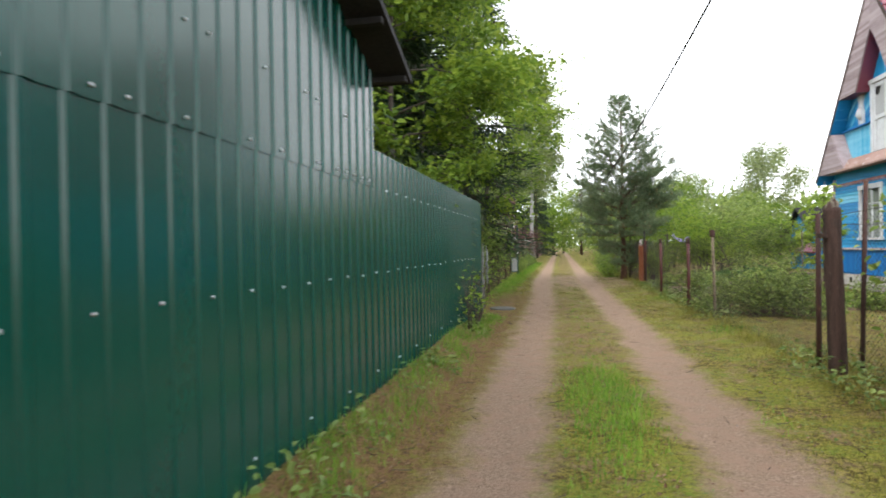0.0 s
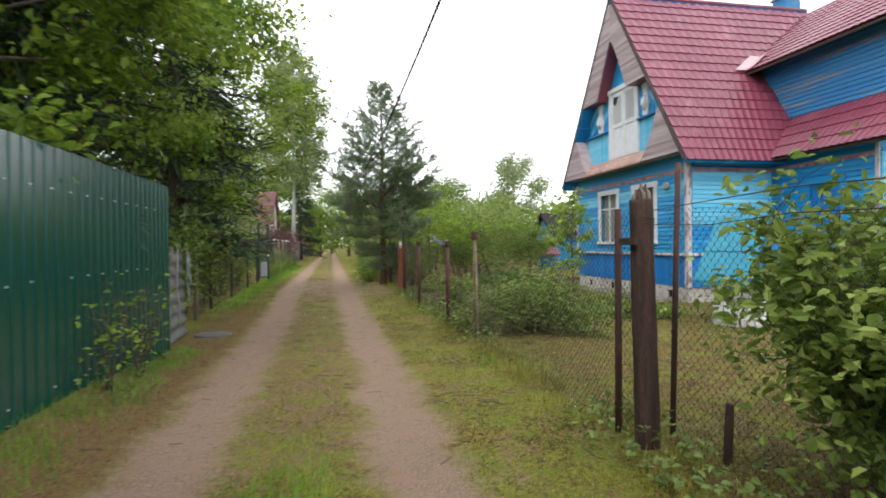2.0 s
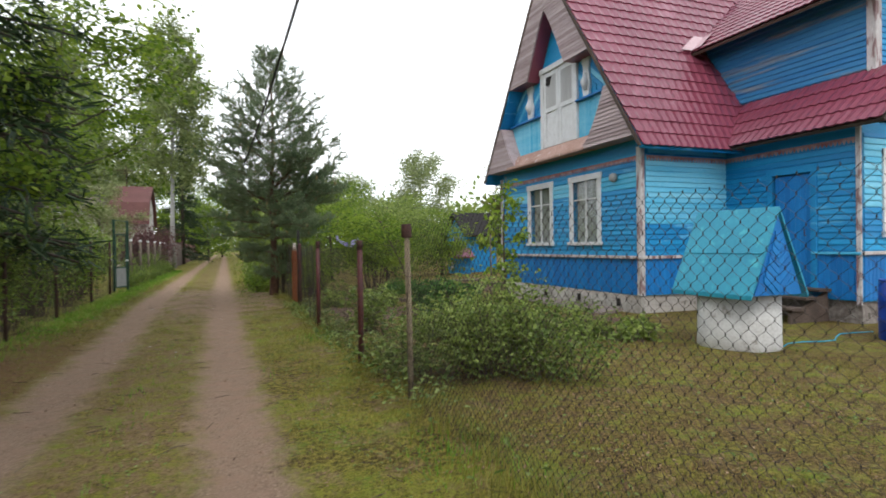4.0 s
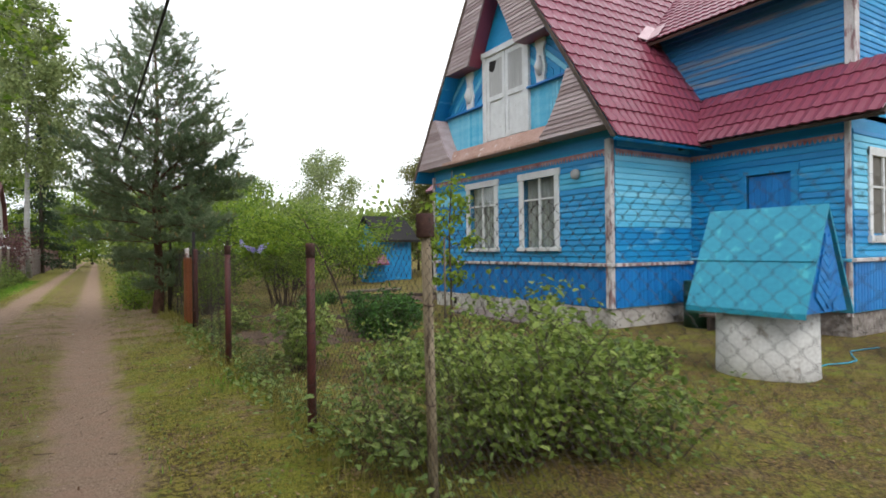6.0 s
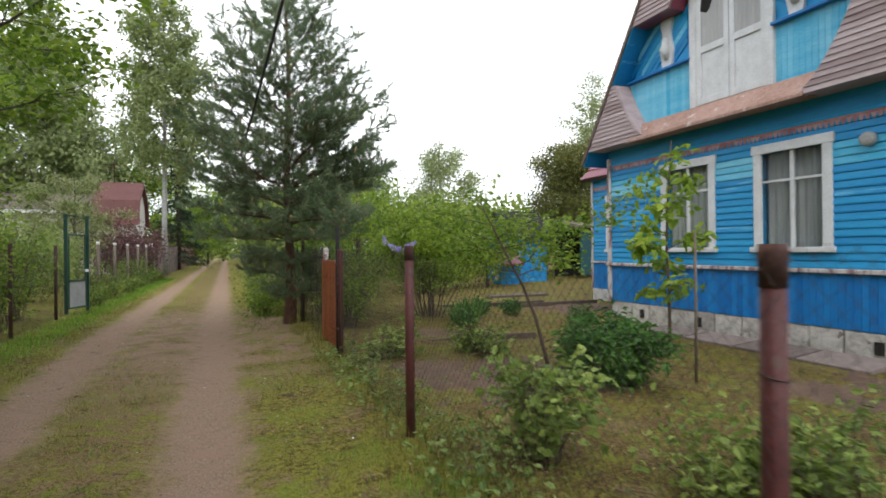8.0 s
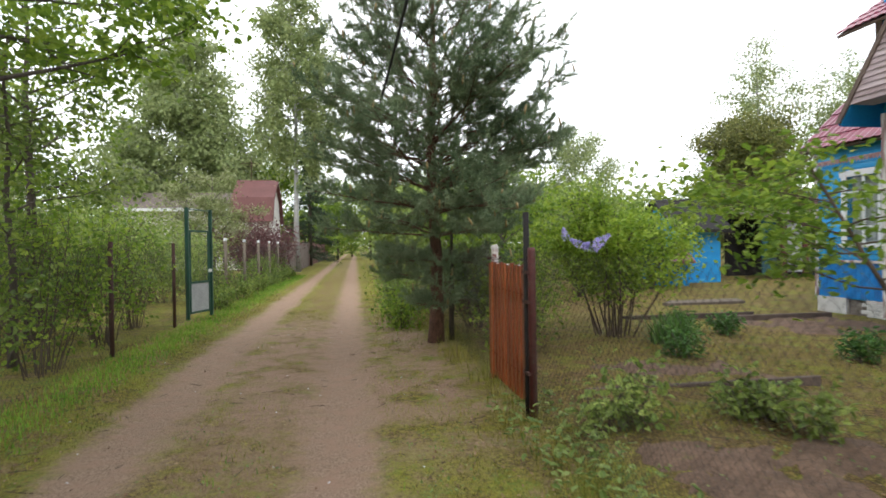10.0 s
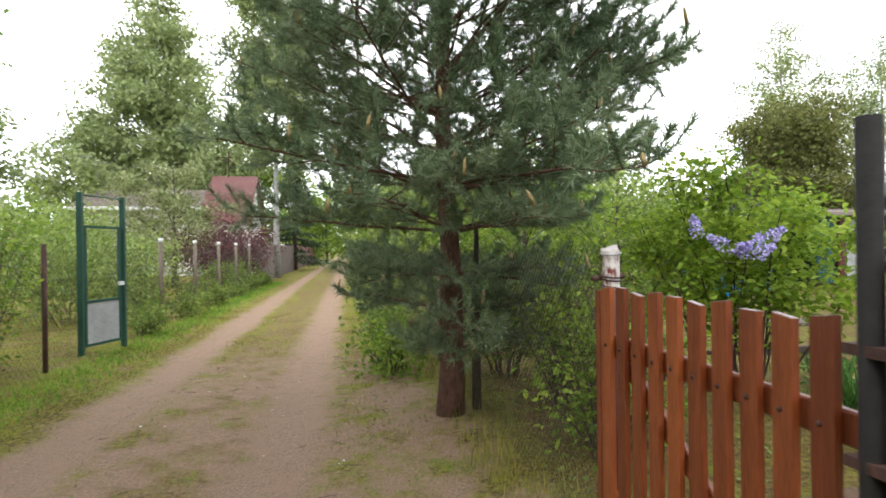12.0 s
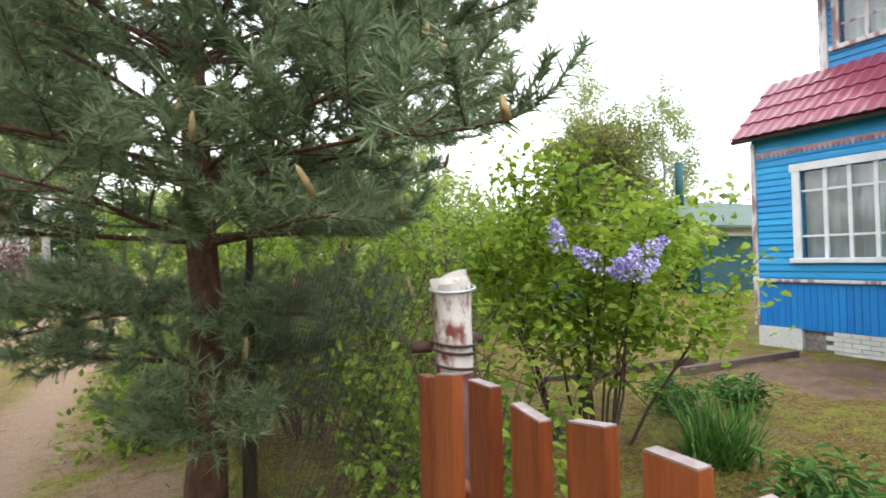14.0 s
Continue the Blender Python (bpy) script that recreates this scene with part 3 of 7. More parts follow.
def pipe_post(name, parent, x, y, h, r, material, top=(0, 0), cap=None, label="", square=False, base=-0.1):
    so = Soup()
    so.tube([(x, y, base), (x + top[0] * 0.5, y + top[1] * 0.5, h * 0.5), (x + top[0], y + top[1], h)], [r, r, r * 0.96], 4 if square else 12)
    ob = part(name, so, material, parent, label)
    if cap:
        so = Soup().tube([(x + top[0], y + top[1], h - 0.1), (x + top[0], y + top[1], h - 0.01), (x + top[0], y + top[1], h + 0.01)], [r + 0.002, r + 0.003, r + 0.001], 12)
        part("cap", so, cap, ob)
    return ob


net = thing("chain_link_fence", "sagging rusty chain-link fence on mixed old posts along the garden", "fence", (4.1, 12, 0))
pipe_post("post", net, 4.1, 7.58, 1.64, 0.028, M_iron, (0.02, 0.02), square=True, label="thin rust-brown iron post")
rl = np.random.default_rng(81)
lean_x, lean_z = (4.15, 4.14, 4.12, 4.112), (-0.1, 0.5, 1.2, 1.68)
ang, hts = np.linspace(0, 2 * np.pi, 33)[:-1], np.linspace(-0.1, 1.68, 46)
flute = 0.05 * np.sin(ang * 5 + 1) + 0.035 * np.sin(ang * 11) + 0.02 * np.sin(ang * 17 + 2)
rad_l = (0.079 - 0.004 * hts[:, None]) * (1 + flute[None] + 0.02 * np.sin(hts[:, None] * 9 + ang[None] * 2) + rl.normal(size=(46, 32)) * 0.012)
lx = np.interp(hts, lean_z, lean_x)[:, None]
lv = np.stack([lx + rad_l * np.cos(ang), 7.275 + rad_l * np.sin(ang), hts[:, None] + 0 * rad_l], -1).reshape(-1, 3)
ii = np.arange(45)[:, None] * 32 + np.arange(32)[None]
jj = np.arange(45)[:, None] * 32 + (np.arange(32)[None] + 1) % 32
lf = np.stack([ii, jj, jj + 32, ii + 32], -1).reshape(-1, 4).tolist() + [tuple(range(45 * 32, 46 * 32))]
log = part("post", Soup().add(lv.tolist(), lf, True), M_log, net, "thick red-brown wooden post")
rnd = random.Random(8)
for k in range(9):
    a, q = k * 0.75, rnd.uniform(0.02, 0.05)
    x, y, h = 4.112 + q * math.cos(a), 7.28 + q * math.sin(a), rnd.uniform(0.03, 0.11)
    part("splinter", Soup().tube([(x, y, 1.64), (x + 0.01 * rnd.uniform(-1, 1), y + rnd.uniform(-0.01, 0.02), 1.67 + h * 0.6), (x + rnd.uniform(-0.02, 0.02), y + 0.01, 1.68 + h)], [0.026, 0.02, 0.004], 5), M_log if k % 2 else M_grey_pole, log, "weathered grey splinter")
part("crosspiece", Soup().chamfer((4.015, 7.2, 1.385), (4.04, 7.4, 1.43), 0.004), M_log, log, "short nailed crosspiece")
pipe_post("post", net, 4.42, 7.42, 1.95, 0.024, M_iron, (0.06, 0.0), square=True, label="leaning rust-brown iron post")
pipe_post("post", net, 4.42, 6.86, 0.42, 0.026, M_log, (0.02, 0.0), label="short grey stake")
pole_ob = pipe_post("post", net, 4.1, 11.57, 1.54, 0.026, M_bare_pole, (-0.02, 0.03), label="bare pale wooden post under an upturned rusty tin")
part("tin", Soup().tube([(4.08, 11.6, 1.46), (4.08, 11.6, 1.465), (4.079, 11.602, 1.572), (4.079, 11.602, 1.58), (4.079, 11.602, 1.576)], [0.044, 0.047, 0.046, 0.044, 0.03], 16), M_iron, pole_ob, "upturned rusty tin")
for zz in (1.12, 0.62):
    part("binding_wire", Soup().tube([(4.09 + 0.03 * math.cos(q), 11.585 + 0.03 * math.sin(q), zz + 0.006 * math.sin(q)) for q in np.linspace(0, 6.28, 12)], 0.003, 4, False), M_iron, pole_ob)
pipe_post("post", net, 4.03, 13.26, 1.45, 0.034, M_redpipe, (0, 0), cap=M_iron, label="dark red iron pipe post")
pipe_post("post", net, 4.01, 16.3, 1.475, 0.036, M_redpipe, (0, 0), cap=M_iron, label="dark red iron pipe post")
for px, py in ((4.03, 13.26), (4.01, 16.3)):
    for zz in (1.12, 0.78, 0.4):
        part("binding_wire", Soup().tube([(px + 0.038 * math.cos(q), py + 0.038 * math.sin(q), zz + 0.008 * math.sin(q + zz * 5)) for q in np.linspace(0, 6.28, 12)], 0.002, 4, False), M_wire, net)
part("post", Soup().tube([(4.2, 30.5, -0.1), (4.2, 30.5, 1.5)], 0.035, 8), M_redpipe, net)
part("post", Soup().tube([(4.17, 26.0, -0.1), (4.18, 26.0, 1.45)], 0.035, 8), M_redpipe, net)
for a, b, z1 in (((4.55, 2.2), (4.3, 7.3), 1.62), ((4.13, 7.3), (4.06, 11.6), 1.6), ((4.06, 11.62), (4.0, 13.2), 1.45), ((4.0, 13.2), (4.02, 16.3), 1.4), ((4.02, 16.3), (4.12, 19.7), 1.45), ((4.15, 21.2), (4.17, 26.0), 1.5), ((4.17, 26.0), (4.2, 30.5), 1.45)):
    tagged(part("netting", chain_link(a, b, 0.04, z1, r=0.0014 if b[1] < 12 else 0.0011, knots=b[1] < 15), M_wire, net), kind="stuff")
rnd = random.Random(4)
for zz in (1.62, 1.5):
    pts = [(4.12 + rnd.uniform(-0.03, 0.06), 7.28 + rnd.uniform(-0.03, 0.03), zz)]
    for k in range(9):
        t = k / 8
        pts.append((lerp(4.16, 4.5, t) + rnd.uniform(-0.02, 0.02), lerp(7.25, 3.0, t), zz + 0.1 * t + rnd.uniform(-0.02, 0.02)))
    part("binding_wire", Soup().tube(pts, 0.003, 5), M_wire, net, "twisted rusty binding wire")
for k in range(4):
    z = 1.5 + 0.02 * k
    part("binding_wire", Soup().tube([(4.12 + 0.078 * math.cos(a), 7.28 + 0.078 * math.sin(a), z + 0.01 * math.sin(2 * a)) for a in np.linspace(0, 6.28, 14)], 0.003, 4, False), M_wire, net)

# ---- picket gate ----
gate = thing("picket_gate", "orange-stained wooden picket gate hung on iron posts", "gate", (4.13, 20.45, 0))
for i in range(10):
    yy = 21.09 - 0.128 * i
    h = 1.312 + 0.01 * math.sin(i * 2.3)
    so = Soup()
    slant = 0.005 * ((i * 7) % 3 - 1)
    so.prism([(yy - 0.035, 0.12), (yy + 0.035, 0.12), (yy + 0.035, h + slant), (yy - 0.035, h - slant)], 0, 4.11, 4.132)
    p = part("picket", so, M_gate, gate)
    part("end_grain", Soup().prism([(yy - 0.034, h - slant + 0.0005), (yy + 0.034, h + slant + 0.0005), (yy + 0.034, h + slant + 0.0025), (yy - 0.034, h - slant + 0.0025)], 0, 4.111, 4.131), M_gate_cut, p)
    for zz in (1.06, 0.36):
        part("screw_head", Soup().tube([(4.11, yy + 0.008, zz), (4.106, yy + 0.008, zz), (4.104, yy + 0.008, zz)], [0.008, 0.008, 0.004], 8), M_iron, p)
for zz in (1.02, 0.32):
    part("rail", Soup().chamfer((4.134, 19.86, zz), (4.165, 21.14, zz + 0.085), 0.006), M_gate, gate)
part("brace", Soup().chamfer((4.136, -0.04, 0), (4.16, 0.04, 1.36), 0.005, Matrix.Translation((0, 19.95, 0.38)) @ Matrix.Rotation(radians(-59), 4, "X")), M_gate, gate)
gpost = thing("gate_post", "iron pipe gate post with flaking white and red paint", "post", (4.16, 21.18, 0))
part("pipe", Soup().tube([(4.175, 21.17, -0.1), (4.175, 21.17, 1.3)], 0.039, 14), M_redpipe, gpost)
so = Soup().tube([(4.175, 21.17, 1.3), (4.173, 21.17, 1.475), (4.17, 21.175, 1.487)], [0.039, 0.039, 0.039], 16, False)
so.tube([(4.17, 21.175, 1.487), (4.172, 21.172, 1.425)], [0.039, 0.036], 16)
part("sleeve", so, M_post_white, gpost, "flaking white painted sleeve")
for zz in (1.345, 1.36, 1.465, 1.315):
    part("wire_tie", Soup().tube([(4.175 + 0.045 * math.cos(a), 21.17 + 0.045 * math.sin(a), zz + 0.006 * math.sin(a + zz * 9)) for a in np.linspace(0, 6.28, 18)], 0.003, 5, False), M_metalcap if zz > 1.4 else M_iron, gpost)
for p, q in (((4.215, 21.2, 1.35), (4.25, 21.19, 1.36)), ((4.135, 21.19, 1.35), (4.095, 21.2, 1.35))):
    part("clamp_bolt", Soup().tube([p, q], 0.012, 8), M_iron, gpost)
part("batten", Soup().chamfer((4.112, 21.105, 0.05), (4.135, 21.155, 1.3), 0.004), M_gate, gpost, "orange-stained batten")
part("batten", Soup().chamfer((4.111, 21.158, 0.05), (4.134, 21.205, 1.295), 0.004), M_gate, gpost)
hpost = thing("hinge_post", "black and red iron gate posts standing side by side", "post", (4.13, 19.78, 0))
part("black_pipe", Soup().tube([(4.105, 19.8, -0.1), (4.105, 19.8, 1.77)], 0.026, 14), M_dark, hpost, "near-black iron pipe")
part("red_pipe", Soup().tube([(4.13, 19.738, -0.1), (4.13, 19.738, 1.44), (4.128, 19.738, 1.47)], [0.034, 0.034, 0.028], 14), M_redpipe, hpost, "flaking dark red pipe")
for zz in (1.25, 1.0, 0.4):
    part("hinge", Soup().box((4.08, 19.715, zz), (4.16, 19.85, zz + 0.025)), M_iron, hpost)


# ---- blue house ----
house = thing("blue_house", "two-storey wooden house, peeling bright blue boards and cherry metal tile roof", "house", (13, 19.5, 0))
FX, S, N = 10.74, 16.37, 22.72      # front facade, its south and north corners
MID = 19.54
WX, WS, WN = 13.1, 13.45, 26.66     # cross wing: facade and its ends
BX = 19.5                           # back of the house


def wall_x(x0, x1, y0, y1, z0, z1, holes=()):
    """A wall slab across x with rectangular openings (y0, y1, z0, z1)."""
    ys = sorted({y0, y1, *[h[0] for h in holes], *[h[1] for h in holes]})
    zs = sorted({z0, z1, *[h[2] for h in holes], *[h[3] for h in holes]})
    so = Soup()
    for a, b in zip(ys[:-1], ys[1:]):
        for c, d in zip(zs[:-1], zs[1:]):
            if not any(h[0] <= a and b <= h[1] and h[2] <= c and d <= h[3] for h in holes):
                so.box((x0, a, c), (x1, b, d))
    bm = bmesh.new()
    bm.from_mesh(so.mesh("slab"))
    bmesh.ops.remove_doubles(bm, verts=bm.verts[:], dist=0.001)
    return bm


def pieces(name, boxes, material, parent, c=0.006, label=""):
    for lo, hi in boxes:
        part(name, Soup().chamfer(lo, hi, c), material, parent, label)


# a lap board one metre long, along y and facing -x, and an upright tongued board
lap = Soup().prism([(0.0, 0.0), (-0.022, 0.004), (-0.024, 0.03), (-0.008, 0.114), (0.0, 0.118)], 1, 0, 1)
LAP = {}


def lap_board(material, parent, x, y0, y1, z, h=0.118, facing="x"):
    key = material.name
    if key not in LAP:
        LAP[key] = lap.mesh("board")
        LAP[key].materials.append(material)
    m = Matrix.Translation((x, y0, z)) @ Matrix.Diagonal((1, y1 - y0, h / 0.118, 1))
    if facing == "y":
        m = Matrix.Translation((y0, x, z)) @ Matrix.Rotation(radians(90), 4, "Z") @ Matrix.Diagonal((1, -(y1 - y0), h / 0.118, 1))
    return part("board", LAP[key], None, parent, m=m)


upm = Soup().prism([(0.0, 0.0), (-0.014, 0.003), (-0.018, 0.01), (-0.018, 0.086), (-0.014, 0.093), (0.0, 0.095)], 2, 0, 1)
UP = {}


def upright_board(material, parent, x, y, z0, z1, w=0.095, facing="x"):
    key = material.name
    if key not in UP:
        UP[key] = upm.mesh("upright_board")
        UP[key].materials.append(material)
    m = Matrix.Translation((x, y, z0)) @ Matrix.Diagonal((1, w / 0.095, z1 - z0, 1))
    if facing == "y":
        m = Matrix.Translation((y, x, z0)) @ Matrix.Rotation(radians(90), 4, "Z") @ Matrix.Diagonal((1, -w / 0.095, z1 - z0, 1))
    return part("board", UP[key], None, parent, m=m)


def spans(a, b, holes, z, zt):
    """The stretches of a..b that no opening takes at heights z to zt."""
    cuts = sorted([(h[0], h[1]) for h in holes if h[2] < zt - 0.02 and h[3] > z + 0.02])
    out, p = [], a
    for c, d in cuts:
        if c > p:
            out.append((p, c))
        p = max(p, d)
    if p < b:
        out.append((p, b))
    return out


def clad(wall, x, a, b, z0, z1, holes=(), facing="x", pale=None, main=M_blue, step=0.112):
    z = z0
    while z < z1 - 0.02:
        h = min(step, z1 - z)
        for c, d in spans(a, b, holes, z, z + h):
            lap_board(pale[1] if pale and pale[0] < z < pale[2] else main, wall, x, c, d, z, h, facing)
        z += step


def skirt(wall, x, a, b, z0, z1, facing="x", main=M_blue_deep, w=0.105):
    k = int((b - a) / w)
    w = (b - a) / k
    for i in range(k):
        upright_board(main, wall, x, a + i * w, z0, z1, w, facing)


def window(x, y0, y1, z0, z1, bars_y, bars_z, casing=0.1, curtain=True, label="white-framed window with thin grey curtains", frame_mat=M_white):
    win = part("window", Soup().box((x + 0.1, y0 + 0.02, z0 + 0.02), (x + 0.104, y0 + 0.05, z0 + 0.05)), M_white, house, label)
    pieces("window_frame", (((x - 0.045, y0 - 0.02, z0), (x - 0.002, y0 + casing, z1)), ((x - 0.045, y1 - casing, z0), (x - 0.002, y1 + 0.02, z1)), ((x - 0.05, y0 - 0.05, z1 - casing + 0.02), (x - 0.002, y1 + 0.05, z1 + 0.04))), frame_mat, win)
    part("window_sill", Soup().chamfer((x - 0.085, y0 - 0.06, z0 - 0.045), (x - 0.002, y1 + 0.06, z0 + 0.035), 0.008), frame_mat, win)
    bars_y = tuple(sorted(bars_y))
    ys = [y0 + casing, *bars_y, y1 - casing]
    zs = [z0 + 0.035, *bars_z, z1 - casing + 0.02]
    pieces("glazing_bar", [((x + 0.0, b - 0.032, zs[0]), (x + 0.04, b + 0.032, zs[-1])) for b in bars_y] + [((x + 0.004, ys[0], b - 0.018), (x + 0.036, ys[-1], b + 0.018)) for b in bars_z], frame_mat, win, 0.005)
    for a, b in zip(ys[:-1], ys[1:]):
        for c, d in zip(zs[:-1], zs[1:]):
            p = part("pane", Soup().box((x + 0.018, a + 0.002, c + 0.002), (x + 0.022, b - 0.002, d - 0.002)), M_glass, win)
            p.visible_shadow = False
    if curtain:
        n = 60
        vs, fs = [], []
        for i in range(n + 1):
            t = i / n
            yy = lerp(y0 + 0.1, y1 - 0.1, t)
            xx = x + 0.12 + 0.022 * math.sin(t * 52) + 0.01 * math.sin(t * 23 + 1)
            vs += [(xx, yy, z0 + 0.02), (xx, yy, z1 - 0.1)]
        fs = [(2 * i, 2 * i + 2, 2 * i + 3, 2 * i + 1) for i in range(n)]
        part("curtain", np_mesh("curtain", vs, fs, True), M_curtain, win, "thin grey curtain")
    return win


W1, W2 = (19.78, 21.06, 1.40, 3.02), (17.72, 18.96, 1.40, 3.02)
DOOR_B = (18.62, 20.24, 3.98, 6.1)
EAVE, APEX = 3.38, 8.78
front_holes = [(h[0] + 0.06, h[1] - 0.06, h[2], h[3] - 0.02) for h in (W1, W2)]
front = part("wall", wall_x(FX, FX + 0.18, S, N, 0.28, 3.5, front_holes), M_blue, house, "blue lap-board front wall")
clad(front, FX, S + 0.09, N - 0.09, 1.12, 3.3, front_holes, pale=(2.55, M_blue_pale, 2.86))
skirt(front, FX, S + 0.02, N - 0.02, 0.29, 1.06)
part("belt", Soup().chamfer((FX - 0.075, S - 0.07, 1.055), (FX - 0.0, N + 0.05, 1.12), 0.01), M_corner, house, "worn white belt board")
for yy in (S - 0.02, N - 0.11):
    part("corner_board", Soup().chamfer((FX - 0.05, yy + 0.02, 0.28), (FX - 0.001, yy + 0.12, 3.42), 0.01), M_corner, house)
part("corner_board", Soup().chamfer((FX - 0.045, S - 0.03, 0.28), (FX + 0.07, S - 0.001, 3.42), 0.008), M_corner, house)
# carved frieze: a rail with a row of small teeth
tooth = Soup().prism([(0.0, 0.09), (0.075, 0.09), (0.062, 0.04), (0.0375, 0.0), (0.013, 0.04)], 0, 0, 0.018).mesh("tooth")
tooth.materials.append(M_frieze)


def frieze(parent, x, a, b, z, facing="x"):
    """Rail and teeth; the far ones joined."""
    m = Matrix.Translation((x, 0, z)) if facing == "x" else Matrix.Translation((0, x, z)) @ Matrix.Rotation(radians(90), 4, "Z") @ Matrix.Scale(-1, 4, (0, 1, 0))
    rail = part("frieze", Soup().chamfer((-0.03, a, 0.08), (-0.001, b, 0.115), 0.004), M_frieze, parent, "carved brown-red frieze", m)
    n = int((b - a) / 0.08)
    for i in range(n):
        part("tooth", tooth, None, rail, m=m @ Matrix.Translation((-0.028, a + 0.08 * i, -0.005)))


frieze(house, FX, S + 0.1, N - 0.1, 3.13)
for h, bars in ((W1, 20.42), (W2, 18.34)):
    window(FX, *h, (bars,), (lerp(h[2], h[3], 0.66),), 0.125)
lamp = part("wall_lamp", Soup().tube([(FX - 0.03, 17.2, 2.86), (FX - 0.09, 17.2, 2.86), (FX - 0.12, 17.2, 2.86), (FX - 0.13, 17.2, 2.86)], [0.1, 0.1, 0.085, 0.03], 16), M_slate, house, "round grey wall lamp")

# gable wall: upright boards below the ledge, slanting boards above
gw = Soup()
gw.prism([(S - 0.05, 3.5), (N + 0.05, 3.5), (MID + 0.1, APEX - 0.12), (MID - 0.1, APEX - 0.12)], 0, FX + 0.02, FX + 0.18)
gable = part("gable_wall", gw, M_blue, house, "blue gable wall with slanting boards")


def half_width(z):
    return (APEX - z) / (APEX - EAVE) * (MID - 15.92)


z_ledge = 4.88
for i in range(70):
    yy = MID - 3.4 + i * 0.098
    if DOOR_B[0] - 0.08 < yy < DOOR_B[1]:
        continue
    top = min(z_ledge, APEX - (abs(yy + 0.049 - MID) + 0.05) / (MID - 15.92) * (APEX - EAVE))
    if top > 3.95:
        upright_board(M_blue_pale, gable, FX + 0.02, yy, 3.9, top, 0.098)
for side in (-1, 1):
    for i in range(26):
        # slanting boards rise towards the middle
        z0 = 4.2 + i * 0.145
        y_in, y_out = (MID + side * 0.85), (MID + side * 2.6)
        a, b = (y_in, z0 + 0.9), (y_out, z0 - 0.55)
        pts = []
        for t in np.linspace(0, 1, 18):
            yy, zz = lerp(a[0], b[0], t), lerp(a[1], b[1], t)
            if zz > z_ledge + 0.06 and abs(yy - MID) < half_width(zz) - 0.12:
                pts.append((yy, zz))
        if len(pts) > 2:
            (ya, za), (yb, zb) = pts[0], pts[-1]
            part("board", Soup().prism([(ya, za), (yb, zb), (yb, zb + 0.13), (ya, za + 0.13)], 0, FX + 0.001, FX + 0.02), M_blue_pale if i % 3 == 0 else M_blue, gable)
    y0, y1 = (DOOR_B[1] + 0.02, MID + half_width(z_ledge) - 0.2) if side > 0 else (MID - half_width(z_ledge) + 0.2, DOOR_B[0] - 0.02)
    part("ledge", Soup().chamfer((FX - 0.1, y0, z_ledge), (FX + 0.02, y1, z_ledge + 0.045), 0.006), M_blue_deep, house)
    # carved white ornament
    cy, cz = MID + side * 1.33, 5.38
    prof = [(0.11, 0), (0.13, 0.1), (0.17, 0.22), (0.12, 0.36), (0.1, 0.5), (0.15, 0.6), (0.15, 0.72), (0.13, 0.76)]
    so = Soup().prism([(cy + p, cz + 1.35 * q - 0.45) for p, q in prof] + [(cy - p, cz + 1.35 * q - 0.45) for p, q in reversed(prof)], 0, FX - 0.05, FX + 0.018)
    so.tube([(FX - 0.05, cy, cz - 0.3), (FX - 0.09, cy, cz - 0.12), (FX - 0.06, cy, cz + 0.1)], [0.05, 0.1, 0.04], 10)
    part("carved_ornament", so, M_white, house, "white carved wooden ornament")

# balcony door
bd = part("balcony_door", Soup().box((FX - 0.01, DOOR_B[0] + 0.1, DOOR_B[2]), (FX + 0.019, DOOR_B[1] - 0.1, DOOR_B[3] - 0.1)), M_white, house, "white double balcony door, one pane broken")
pieces("door_frame", (((FX - 0.07, DOOR_B[0] - 0.04, DOOR_B[2]), (FX + 0.015, DOOR_B[0] + 0.1, DOOR_B[3])), ((FX - 0.07, DOOR_B[1] - 0.1, DOOR_B[2]), (FX + 0.015, DOOR_B[1] + 0.04, DOOR_B[3])), ((FX - 0.085, DOOR_B[0] - 0.06, DOOR_B[3] - 0.1), (FX + 0.015, DOOR_B[1] + 0.06, DOOR_B[3] + 0.04))), M_white, bd, 0.008)
for a, b in ((DOOR_B[0] + 0.1, 19.42), (19.44, DOOR_B[1] - 0.1)):
    so = Soup()
    for c, d in ((a, a + 0.1), (b - 0.1, b)):
        so.chamfer((FX - 0.04, c, DOOR_B[2] + 0.02), (FX - 0.011, d, DOOR_B[3] - 0.1), 0.005)
    for c, d in ((DOOR_B[2] + 0.02, DOOR_B[2] + 0.14), (4.92, 5.04), (DOOR_B[3] - 0.22, DOOR_B[3] - 0.1)):
        so.chamfer((FX - 0.038, a + 0.1, c), (FX - 0.011, b - 0.1, d), 0.004)
    leaf = part("door_leaf", so, M_white, bd)
    part("pane", Soup().box((FX - 0.03, a + 0.1, 5.04), (FX - 0.024, b - 0.1, DOOR_B[3] - 0.22)), M_curtain, leaf, "curtained pane")
# near-black plate on the pane; its colour stands for the unlit room behind
part("broken_pane", Soup().prism([(19.75, 5.85), (20.02, 5.88), (20.05, 5.68), (19.9, 5.6), (19.83, 5.66)], 0, FX - 0.034, FX - 0.031), M_dark, bd, "hole in the broken pane, its shade coloured near-black")
part("canopy", Soup().prism([(FX + 0.02, 3.98), (FX - 0.12, 3.96), (FX - 0.42, 3.62), (FX - 0.42, 3.57), (FX + 0.02, 3.6)], 1, 17.85, 21.62), M_rust, house, "rusty sheet-metal canopy under the balcony door")

# slat-clad gable trim in front of the wall
TX = 10.36


